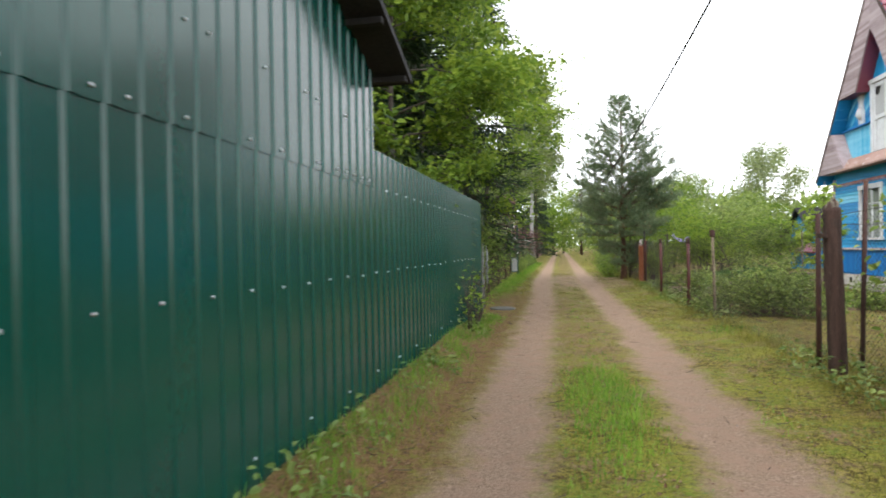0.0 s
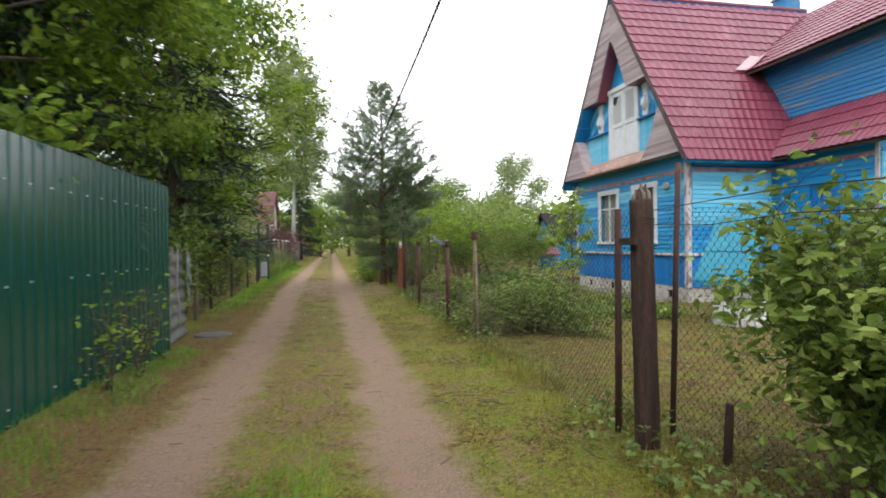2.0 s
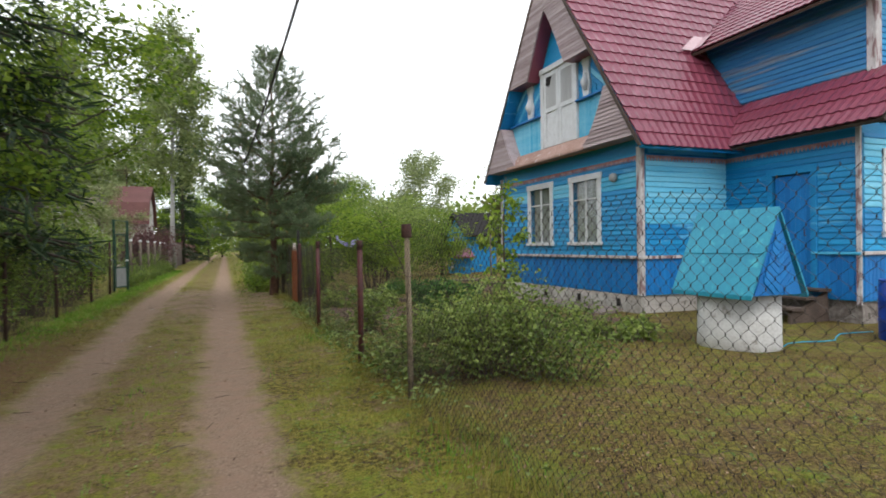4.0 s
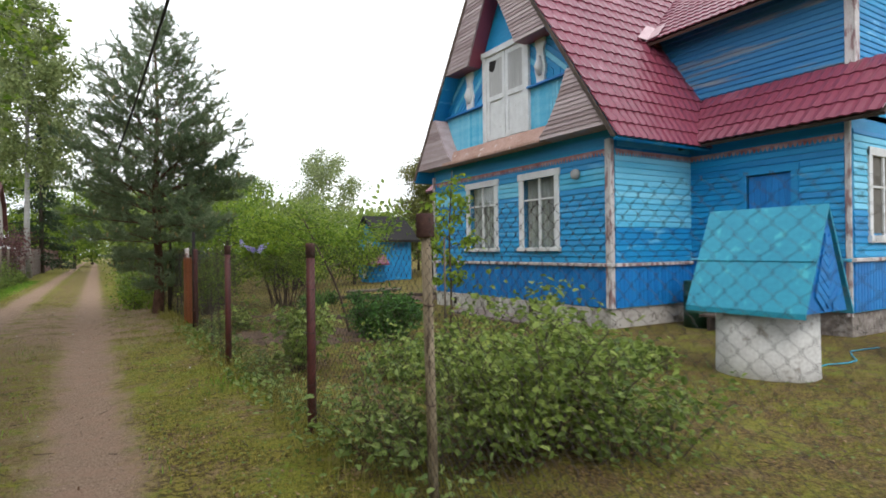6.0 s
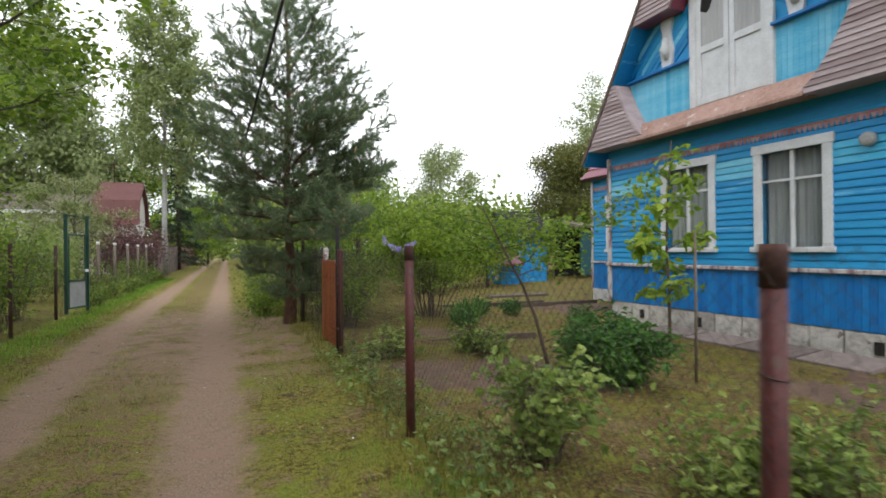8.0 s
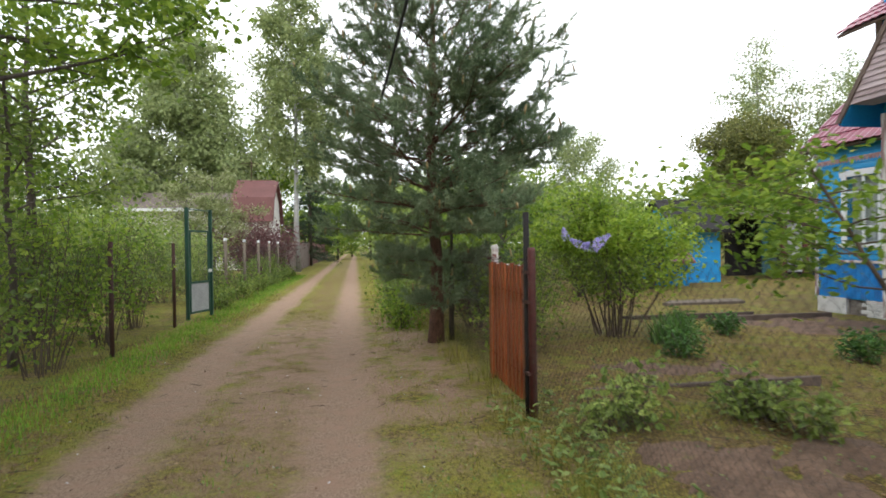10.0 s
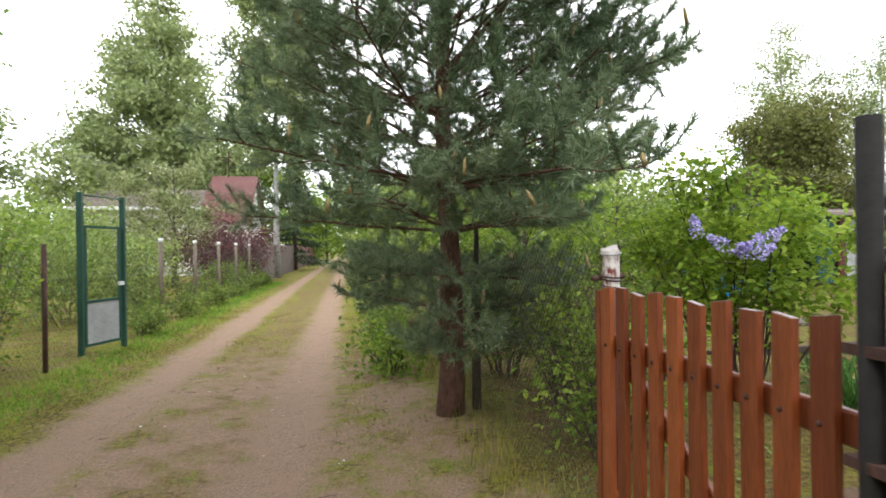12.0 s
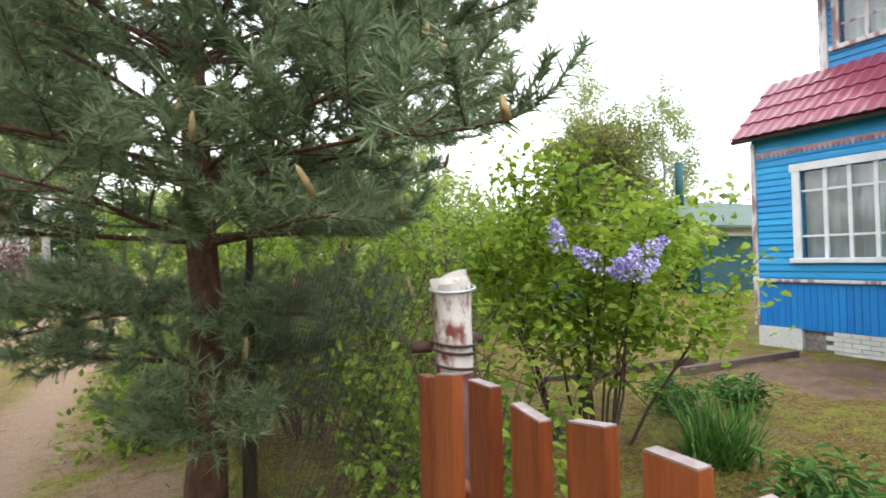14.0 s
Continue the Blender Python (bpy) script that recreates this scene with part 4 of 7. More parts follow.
def slat_field(outer, inner, z0, z1, name):
    """Horizontal slats between two edges, each a function of height, at both sides of the gable."""
    for side in (-1, 1):
        back = Soup()
        field = None
        z = z0
        rows = []
        while z < z1 - 0.01:
            h = min(0.085, z1 - z)
            a0, a1, b0, b1 = inner(z), inner(z + h), outer(z), outer(z + h)
            if b0 - a0 > 0.03:
                rows.append((z, h, a0, max(a1, 0.0), b0, max(b1, a1 + 0.005)))
            z += 0.085
        for z, h, a0, a1, b0, b1 in rows:
            back.prism([(MID + side * a0, z), (MID + side * b0, z), (MID + side * b1, z + h), (MID + side * a1, z + h)], 0, TX, TX + 0.03)
        field = part(name, back, M_shingle, house, "weathered pinkish slat-clad gable trim")
        for z, h, a0, a1, b0, b1 in rows:
            so = Soup()
            o = len(so.v)
            q = [(MID + side * a0, z), (MID + side * b0, z), (MID + side * b1, z + h), (MID + side * a1, z + h)]
            so.add([(TX - 0.022, *q[0]), (TX - 0.022, *q[1]), (TX - 0.006, *q[2]), (TX - 0.006, *q[3]), (TX + 0.002, *q[0]), (TX + 0.002, *q[1]), (TX + 0.002, *q[2]), (TX + 0.002, *q[3])],
                   [(0, 1, 2, 3), (7, 6, 5, 4), (0, 4, 5, 1), (1, 5, 6, 2), (2, 6, 7, 3), (3, 7, 4, 0)])
            part("slat", so, M_shingle, field)
        # soffit from the slats back to the wall
        so = Soup()
        for z, h, a0, a1, b0, b1 in rows:
            so.add([(TX + 0.03, MID + side * a0, z), (TX + 0.03, MID + side * a1, z + h), (FX + 0.02, MID + side * a1, z + h), (FX + 0.02, MID + side * a0, z)], [(0, 1, 2, 3)])
        z, h, a0, a1, b0, b1 = rows[0]
        so.add([(TX + 0.03, MID + side * a0, z), (TX + 0.03, MID + side * b0, z), (FX + 0.02, MID + side * b0, z), (FX + 0.02, MID + side * a0, z)], [(0, 1, 2, 3)])
        part("soffit", so, M_roof if z0 > 5 else M_shingle, field)


edge_w = lambda z: half_width(z) - 0.05
slat_field(edge_w, lambda z: 0.9 * max(0.0, (7.45 - z) / 1.6) ** 0.85, 5.85, APEX - 0.25, "upper_trim")
slat_field(edge_w, lambda z: 1.45 + 1.0 * max(0.0, (z - 3.6) / 1.25) ** 0.55, 3.6, 4.85, "lower_trim")

# south and north walls of the front block
side = part("wall", Soup().box((FX + 0.18, S, 0.28), (WX + 0.1, S + 0.16, 3.5)), M_blue_pale, house, "pale weathered blue south wall")
clad(side, S, FX + 0.1, WX, 1.12, 3.3, (), "y", (1.72, M_blue_pale, 3.2))
skirt(side, S, FX + 0.1, WX, 0.29, 1.06, "y")
part("belt", Soup().chamfer((FX - 0.05, S - 0.075, 1.055), (WX, S, 1.12), 0.01), M_corner, house)
frieze(house, S, FX + 0.12, WX, 3.13, "y")
part("wall", Soup().box((FX + 0.18, N - 0.16, 0.28), (WX + 0.1, N, 3.5)), M_blue, house)
part("corner_board", Soup().chamfer((FX - 0.05, N, 0.28), (FX + 0.1, N + 0.03, 3.42), 0.008), M_corner, house)


# metal tile roofs
def tile_roof(name, a, b, c, d, label="", wave_w=0.19, course=0.36, under_paint=None):
    """A roof plane with the eave from a to b and the upper edge from d to c, pressed into waves and courses."""
    a, b, c, d = [np.array(p, float) for p in (a, b, c, d)]
    L, Hh = np.linalg.norm(b - a), np.linalg.norm((d + c) / 2 - (a + b) / 2)
    nu, nv = max(int(L / wave_w) * 4, 4), max(int(Hh / course), 1)
    u = np.linspace(0, 1, nu + 1)
    v, off = [], []
    for k in range(nv):
        v += [k / nv, (k + 0.5) / nv, (k + 1) / nv - 1e-4]
        off += [0.026, 0.013, 0.0]
    v, off = np.array(v), np.array(off)
    nrm = np.cross(b - a, d - a)
    nrm /= np.linalg.norm(nrm)
    if nrm[2] < 0:
        nrm = -nrm
    U, V = np.meshgrid(u, v)
    P = (1 - V)[..., None] * ((1 - U)[..., None] * a + U[..., None] * b) + V[..., None] * ((1 - U)[..., None] * d + U[..., None] * c)
    ww = 0.5 + 0.5 * np.cos(2 * np.pi * U * L / wave_w)
    P = P + nrm * (off[:, None] + 0.024 * ww ** 1.3)[..., None]
    m, n = U.shape
    P2 = P - nrm * 0.02
    idx = np.arange(m * n).reshape(m, n)
    F = np.stack([idx[:-1, :-1], idx[:-1, 1:], idx[1:, 1:], idx[1:, :-1]], -1).reshape(-1, 4)
    flip = F[:, ::-1] + m * n
    rim = [np.stack([idx[0, :-1], idx[0, :-1] + m * n, idx[0, 1:] + m * n, idx[0, 1:]], -1), np.stack([idx[:-1, 0], idx[1:, 0], idx[1:, 0] + m * n, idx[:-1, 0] + m * n], -1), np.stack([idx[:-1, -1], idx[:-1, -1] + m * n, idx[1:, -1] + m * n, idx[1:, -1]], -1)]
    me = np_mesh(name, np.concatenate([P.reshape(-1, 3), P2.reshape(-1, 3)]), np.concatenate([F, flip, *rim]), False)
    ob = part(name, me, M_roof, house, label)
    under = Soup().add([tuple(p - nrm * 0.03) for p in (a, b, c, d)] + [tuple(p - nrm * 0.09) for p in (a, b, c, d)], [(0, 1, 2, 3), (7, 6, 5, 4), (0, 4, 5, 1), (1, 5, 6, 2), (2, 6, 7, 3), (3, 7, 4, 0)])
    # default boarding is dark to put the shade under the eaves into its colour
    part("roof_boarding", under, under_paint or M_plank, ob)
    return ob


RB = 17.2
tile_roof("roof", (TX, 15.88, EAVE - 0.03), (14.4, 15.88, EAVE - 0.03), (RB, MID, APEX), (TX, MID, APEX), "cherry metal tile roof", under_paint=M_blue)
tile_roof("roof", (14.4, 23.2, EAVE - 0.03), (TX, 23.2, EAVE - 0.03), (TX, MID, APEX), (RB, MID, APEX), under_paint=M_blue)
part("ridge_cap", Soup().tube([(TX - 0.02, MID, APEX + 0.03), (RB, MID, APEX + 0.03)], 0.07, 10), M_roof, house)
for s in (-1, 1):
    e = 3.66
    part("bargeboard", Soup().prism([(MID + s * e, EAVE - 0.03), (MID + s * (e - 0.09), EAVE - 0.03), (MID, APEX - 0.08), (MID, APEX + 0.05)], 0, TX - 0.04, TX - 0.012), M_plank, house, "dark weathered bargeboard")

# cross wing, south and north of the front block
for y0, y1, pane in ((WS, S + 0.02, "s"), (N - 0.02, WN, "n")):
    if pane == "s":
        holes, zb, zl, belt_paint = [(14.36, 15.2, 0.5, 2.72)], 1.13, 0.32, M_blue_pale
    else:
        holes, zb, zl, belt_paint = [(23.5, 25.85, 1.4, 2.88)], 1.0, 0.24, M_corner
    w = part("wall", wall_x(WX, WX + 0.18, y0, y1, zl - 0.02, 3.6, holes), M_blue, house, "blue lap-board wall of the cross wing")
    clad(w, WX, y0 + 0.09, y1, zb + 0.07, 3.3, holes, pale=None)
    for c, d in spans(y0 + 0.02, y1, holes, 0.4, 1.1):
        skirt(w, WX, c, d, zl, zb)
        part("belt", Soup().chamfer((WX - 0.065, c - 0.02, zb), (WX - 0.001, d, zb + 0.055), 0.01), belt_paint, house)
    frieze(house, WX, y0 + 0.02, y1, 3.13)
for yy in (WS - 0.02, WN - 0.11):
    part("corner_board", Soup().chamfer((WX - 0.05, yy + 0.02, 0.24), (WX - 0.001, yy + 0.11, 3.42), 0.01), M_corner, house)
endw = part("wall", Soup().box((WX + 0.18, WS, 0.3), (BX, WS + 0.16, 3.6)), M_blue, house, "blue south end wall")
clad(endw, WS, WX + 0.02, 17.5, 1.2, 3.3, [(13.62, 14.7, 1.5, 3.0)], "y", (1.9, M_blue_pale, 3.2))
skirt(endw, WS, WX + 0.02, 17.5, 0.32, 1.13, "y")
part("belt", Soup().chamfer((WX - 0.05, WS - 0.07, 1.13), (17.5, WS, 1.195), 0.01), M_corner, house)
part("wall", Soup().box((WX + 0.18, WN - 0.16, 0.3), (BX, WN, 3.5)), M_blue, house)
part("wall", Soup().box((BX - 0.2, WS, 0.3), (BX, WN, 6.2)), M_blue, house)
# end window of the wing
# no opening here: the plate's dark colour stands for the dim room
ew = part("window", Soup().box((13.72, WS - 0.004, 1.6), (14.6, WS - 0.001, 2.9)), M_room, house, "white-framed end window")
for lo, hi in (((13.6, WS - 0.05, 1.48), (13.72, WS - 0.004, 3.02)), ((14.6, WS - 0.05, 1.48), (14.72, WS - 0.004, 3.02)), ((13.6, WS - 0.055, 2.9), (14.72, WS - 0.004, 3.04)), ((13.58, WS - 0.08, 1.44), (14.74, WS - 0.004, 1.56)), ((14.13, WS - 0.04, 1.56), (14.19, WS - 0.004, 2.9)), ((13.72, WS - 0.035, 2.36), (14.6, WS - 0.004, 2.4))):
    part("window_frame", Soup().chamfer(lo, hi, 0.005), M_white, ew)
# blue entrance door
dr = part("entrance_door", Soup().box((WX + 0.02, 14.4, 0.5), (WX + 0.06, 15.16, 2.7)), M_blue_deep, house, "plain dark blue plank door")
for k in range(7):
    part("plank", Soup().chamfer((WX + 0.004, 14.4 + k * 0.109, 0.52), (WX + 0.019, 14.4 + k * 0.109 + 0.105, 2.68), 0.004), M_blue_deep, dr)
pieces("door_frame", (((WX - 0.05, 14.26, 0.5), (WX - 0.002, 14.38, 2.82)), ((WX - 0.05, 15.18, 0.5), (WX - 0.002, 15.3, 2.82)), ((WX - 0.055, 14.24, 2.72), (WX - 0.002, 15.32, 2.86))), M_blue, dr)
part("door_handle", Soup().tube([(WX - 0.0, 14.5, 1.5), (WX - 0.05, 14.5, 1.5), (WX - 0.05, 14.5, 1.62), (WX, 14.5, 1.62)], 0.01, 6), M_iron, dr)
steps = thing("door_steps", "weathered plank steps below the entrance door", "steps", (12.6, 14.8, 0))
for k, (a, h) in enumerate(((12.35, 0.18), (12.7, 0.36), (13.05, 0.5))):
    part("step", Soup().chamfer((a - 0.3, 14.0, h - 0.05), (a + 0.06, 15.5, h), 0.008), M_plank, steps)
for yy in (14.1, 15.35):
    part("stringer", Soup().prism([(12.1, -0.25), (13.1, -0.25), (13.1, 0.44), (12.75, 0.3), (12.35, 0.13), (12.1, 0.1)], 1, yy - 0.03, yy + 0.03), M_plank, steps)

# big north window
bars = tuple(25.9 - 0.1 - 0.36 * k for k in range(1, 7))
window(WX, 23.44, 25.92, 1.37, 2.92, bars, (1.76, 2.5), 0.11, True, "wide white-framed veranda window with lace curtains")
# lower pent roofs of the wing and the upper storey
UX, US, UN = 14.0, 13.78, 25.92
tile_roof("roof", (12.68, 12.85, 3.42), (12.68, 16.6, 3.42), (UX, 16.6, 4.62), (UX, 12.85, 4.62), "cherry metal pent roof")
tile_roof("roof", (12.8, 22.4, 3.5), (12.8, 26.86, 3.5), (UX, 26.86, 4.66), (UX, 22.4, 4.66))
part("wall", Soup().prism([(WX + 0.2, 3.5), (BX, 3.5), (BX, 4.55), (UX + 0.05, 4.5)], 1, WN - 0.03, WN + 0.0), M_blue, house)
part("wall", Soup().prism([(WX + 0.2, 3.5), (BX, 3.5), (BX, 4.55), (UX + 0.05, 4.5)], 1, WS, WS + 0.03), M_blue, house)
part("roof_deck", Soup().box((UX, 12.85, 4.56), (BX + 0.3, 26.85, 4.62)), M_roof, house)
uw = part("wall", wall_x(UX, UX + 0.16, US, UN, 4.6, 6.35, [(24.0, 25.62, 5.0, 6.2)]), M_upper, house, "peeling blue-grey boards of the upper storey")
z = 4.64
while z < 6.25:
    for c, d in spans(US + 0.12, UN - 0.1, [(24.0, 25.62, 5.0, 6.2)], z, z + 0.11):
        if c < 18.6:
            lap_board(M_upper, uw, UX, c, min(d, 18.6), z, 0.112)
        if d > 20.5:
            lap_board(M_upper, uw, UX, max(c, 20.5), d, z, 0.112)
    z += 0.112
us = part("wall", Soup().box((UX + 0.16, US, 4.6), (BX, US + 0.16, 7.0)), M_upper, house)
clad(us, US, UX + 0.12, 17.6, 4.64, 6.6, (), "y", None, M_blue)
part("wall", Soup().box((UX + 0.16, UN - 0.16, 4.6), (BX, UN, 7.0)), M_upper, house)
for yy in (US - 0.02, UN - 0.12):
    part("corner_board", Soup().chamfer((UX - 0.05, yy, 4.6), (UX - 0.001, yy + 0.14, 6.4), 0.01), M_corner, house)
part("corner_board", Soup().chamfer((UX - 0.05, US - 0.05, 4.6), (UX + 0.13, US - 0.021, 6.6), 0.008), M_corner, house)
window(UX, 23.9, 25.7, 4.96, 6.3, (24.8, 25.2), (5.35,), 0.1, True, "worn grey upper window with a boarded pane", M_corner)
tile_roof("roof", (13.42, 13.2, 6.08), (13.42, 19.4, 6.08), (17.0, 19.4, 8.6), (17.0, 13.2, 8.6), "cherry metal upper roof")
tile_roof("roof", (13.42, 19.4, 6.08), (13.42, 26.4, 6.08), (17.0, 26.4, 8.6), (17.0, 19.4, 8.6))
part("roof_back", Soup().prism([(17.0, 8.6), (20.4, 6.1), (20.4, 6.02), (17.0, 8.5)], 1, 13.2, 26.4), M_roof, house)
part("gable_wall", Soup().prism([(UX + 0.05, 6.2), (BX, 6.2), (17.0, 8.4)], 1, US + 0.01, US + 0.1), M_upper, house)
part("gable_wall", Soup().prism([(UX + 0.05, 6.2), (BX, 6.2), (17.0, 8.4)], 1, UN - 0.1, UN - 0.01), M_upper, house)
corner, rise_v, off_n = Vector((13.42, 17.72, 6.1)), Vector((0.76, 0.365, 0.535)), Vector((0, -0.066, 0.045))
for side_v in (Vector((-0.32, 0, 0)), Vector((0, -0.3, 0.02))):
    q = [corner + off_n, corner + off_n + rise_v, corner + off_n + rise_v + side_v, corner + off_n + side_v]
    part("flashing", Soup().add(q + [p + Vector((0, -0.004, 0.006)) for p in q], [(3, 2, 1, 0), (4, 5, 6, 7), (0, 1, 5, 4), (1, 2, 6, 5), (2, 3, 7, 6), (3, 0, 4, 7)]), M_flash, house, "pale pink sheet flashing in the valley")
ch = part("chimney", Soup().box((16.5, 19.6, 8.0), (17.05, 20.15, 9.3)), M_upper, house, "square galvanised chimney cowl")
part("chimney_cap", Soup().box((16.42, 19.52, 9.3), (17.13, 20.23, 9.38), taper=0.1), M_metalcap, ch)
# foundations: rubble stones, mortar behind them, and white brick infill
part("foundation", Soup().box((FX + 0.06, S + 0.05, -0.4), (WX, N - 0.05, 0.3)), M_stone, house)
part("foundation", Soup().box((WX + 0.06, WS + 0.05, -0.4), (BX, WN - 0.05, 0.32)), M_stone, house)
rnd = random.Random(11)
fd = part("rubble_course", Soup().box((FX + 0.03, S + 0.03, -0.35), (FX + 0.062, N - 0.03, 0.28)), M_concrete, house)
y = S
while y < N - 0.3:
    w, h = rnd.uniform(0.35, 0.7), rnd.uniform(0.24, 0.3)
    bm = bmesh.new()
    bmesh.ops.create_cube(bm, size=1)
    bmesh.ops.subdivide_edges(bm, edges=bm.edges[:], cuts=1, use_grid_fill=True)
    for v in bm.verts:
        v.co = v.co * (1 - 0.12 * v.co.length) * 1.08 + Vector([rnd.uniform(-0.03, 0.03) for _ in range(3)])
        v.co = Vector((v.co.x * 0.12 + FX + 0.04, v.co.y * (w - 0.03) + y + w / 2, v.co.z * (h + 0.14) + 0.06))
    part("stone", bm, M_plaster, fd)
    y += w
# vents are solid blocks, near-black in place of the shade of a hole
for yy in (17.05, 18.55, 20.1, 21.6):
    part("vent", Soup().chamfer((FX - 0.045, yy, 0.0), (FX + 0.04, yy + 0.13, 0.17), 0.02), M_dark, fd, "vent hole, its shade coloured near-black")
bri = Soup().chamfer((0, 0, 0), (0.1, 0.245, 0.064), 0.004).mesh("brick")
bri.materials.append(M_brick)
infill = part("brick_infill", Soup().box((WX + 0.03, 23.2, -0.3), (WX + 0.05, 25.4, 0.25)), M_concrete, house, "white brick infill under the wall")
for r in range(6):
    for k in range(9):
        part("brick", bri, None, infill, m=Matrix.Translation((WX - 0.02 + 0.004 * ((k * 5 + r) % 3), 23.2 + k * 0.255 - (0.12 if r % 2 else 0), -0.2 + r * 0.074)))
part("pier", Soup().box((WX - 0.03, 25.85, -0.3), (WX + 0.4, 26.6, 0.24)), M_concrete, house, "whitewashed concrete pier")

# ---- plants: tools ----
def unit(v):
    return v / np.maximum(np.linalg.norm(v, axis=-1, keepdims=True), 1e-9)


def leaves(P, size, r, droop=0.2, flat=0.6, width=0.62, fold=0.12, out=None):
    """Folded leaves of two quads each at the points P."""
    n = len(P)
    d = r.normal(size=(n, 3))
    d[:, 2] = d[:, 2] * 0.45 - droop
    if out is not None:
        d += out
    d = unit(d)
    up = r.normal(size=(n, 3)) * (1 - flat) + np.array([0, 0, flat])
    w = unit(np.cross(d, up))
    nn = np.cross(w, d)
    L = (size * r.uniform(0.65, 1.25, n))[:, None]
    Wd = L * width * 0.5
    f = nn * L * fold
    V = np.stack([P, P + d * L * 0.3 + w * Wd + f, P + d * L * 0.72 + w * Wd * 0.72 + f, P + d * L - nn * L * 0.06, P + d * L * 0.72 - w * Wd * 0.72 + f, P + d * L * 0.3 - w * Wd + f], 1)
    o = np.arange(n)[:, None] * 6
    F = np.stack([np.concatenate([o, o + 1, o + 2, o + 3], 1), np.concatenate([o, o + 3, o + 4, o + 5], 1)], 1).reshape(-1, 4)
    return np_mesh("leaves", V.reshape(-1, 3), F)


def bits(P, size, r, droop=0.0, width=0.6):
    """Small rhombic leaves of one quad, for trees farther off."""
    n = len(P)
    d = r.normal(size=(n, 3))
    d[:, 2] -= droop
    d = unit(d)
    w = unit(np.cross(d, r.normal(size=(n, 3))))
    L = (size * r.uniform(0.6, 1.3, n))[:, None]
    V = np.stack([P, P + d * L * 0.5 + w * L * width * 0.5, P + d * L, P + d * L * 0.5 - w * L * width * 0.5], 1)
    return np_mesh("leaves", V.reshape(-1, 3), np.arange(4 * n).reshape(-1, 4))


def blades(P, h, r, lean=0.5, w=0.006):
    """Grass blades, one bent strip of a quad and a tip each."""
    n = len(P)
    az = r.uniform(0, 6.2832, n)
    d = np.stack([np.cos(az), np.sin(az), 0 * az], -1)
    s = np.stack([-np.sin(az), np.cos(az), 0 * az], -1) * w / 2
    H = (h * r.uniform(0.5, 1.35, n))[:, None]
    le = r.uniform(0.1, 1.0, n)[:, None] * lean
    z = np.array([0, 0, 1.0])
    t = P + z * H * (1 - 0.25 * le) + d * H * le
    V = np.stack([P - s, P + s, t + s * 0.25, t - s * 0.25], 1)
    F = np.arange(4 * n).reshape(-1, 4)
    return np_mesh("blades", V.reshape(-1, 3), F)


def bent(a, d, length, r, n=5, curl=(0, 0, 0.2), wob=0.12):
    """Points of a bent shoot from a in direction d."""
    pts, p, d = [np.array(a, float)], np.array(a, float), unit(np.array(d, float))
    for k in range(n - 1):
        d = unit(d + np.array(curl) / n + r.normal(size=3) * wob)
        p = p + d * length / (n - 1)
        pts.append(p)
    return pts


def along(pts, t):
    x = t * (len(pts) - 1)
    i = min(int(x), len(pts) - 2)
    return pts[i] + (pts[i + 1] - pts[i]) * (x - i)


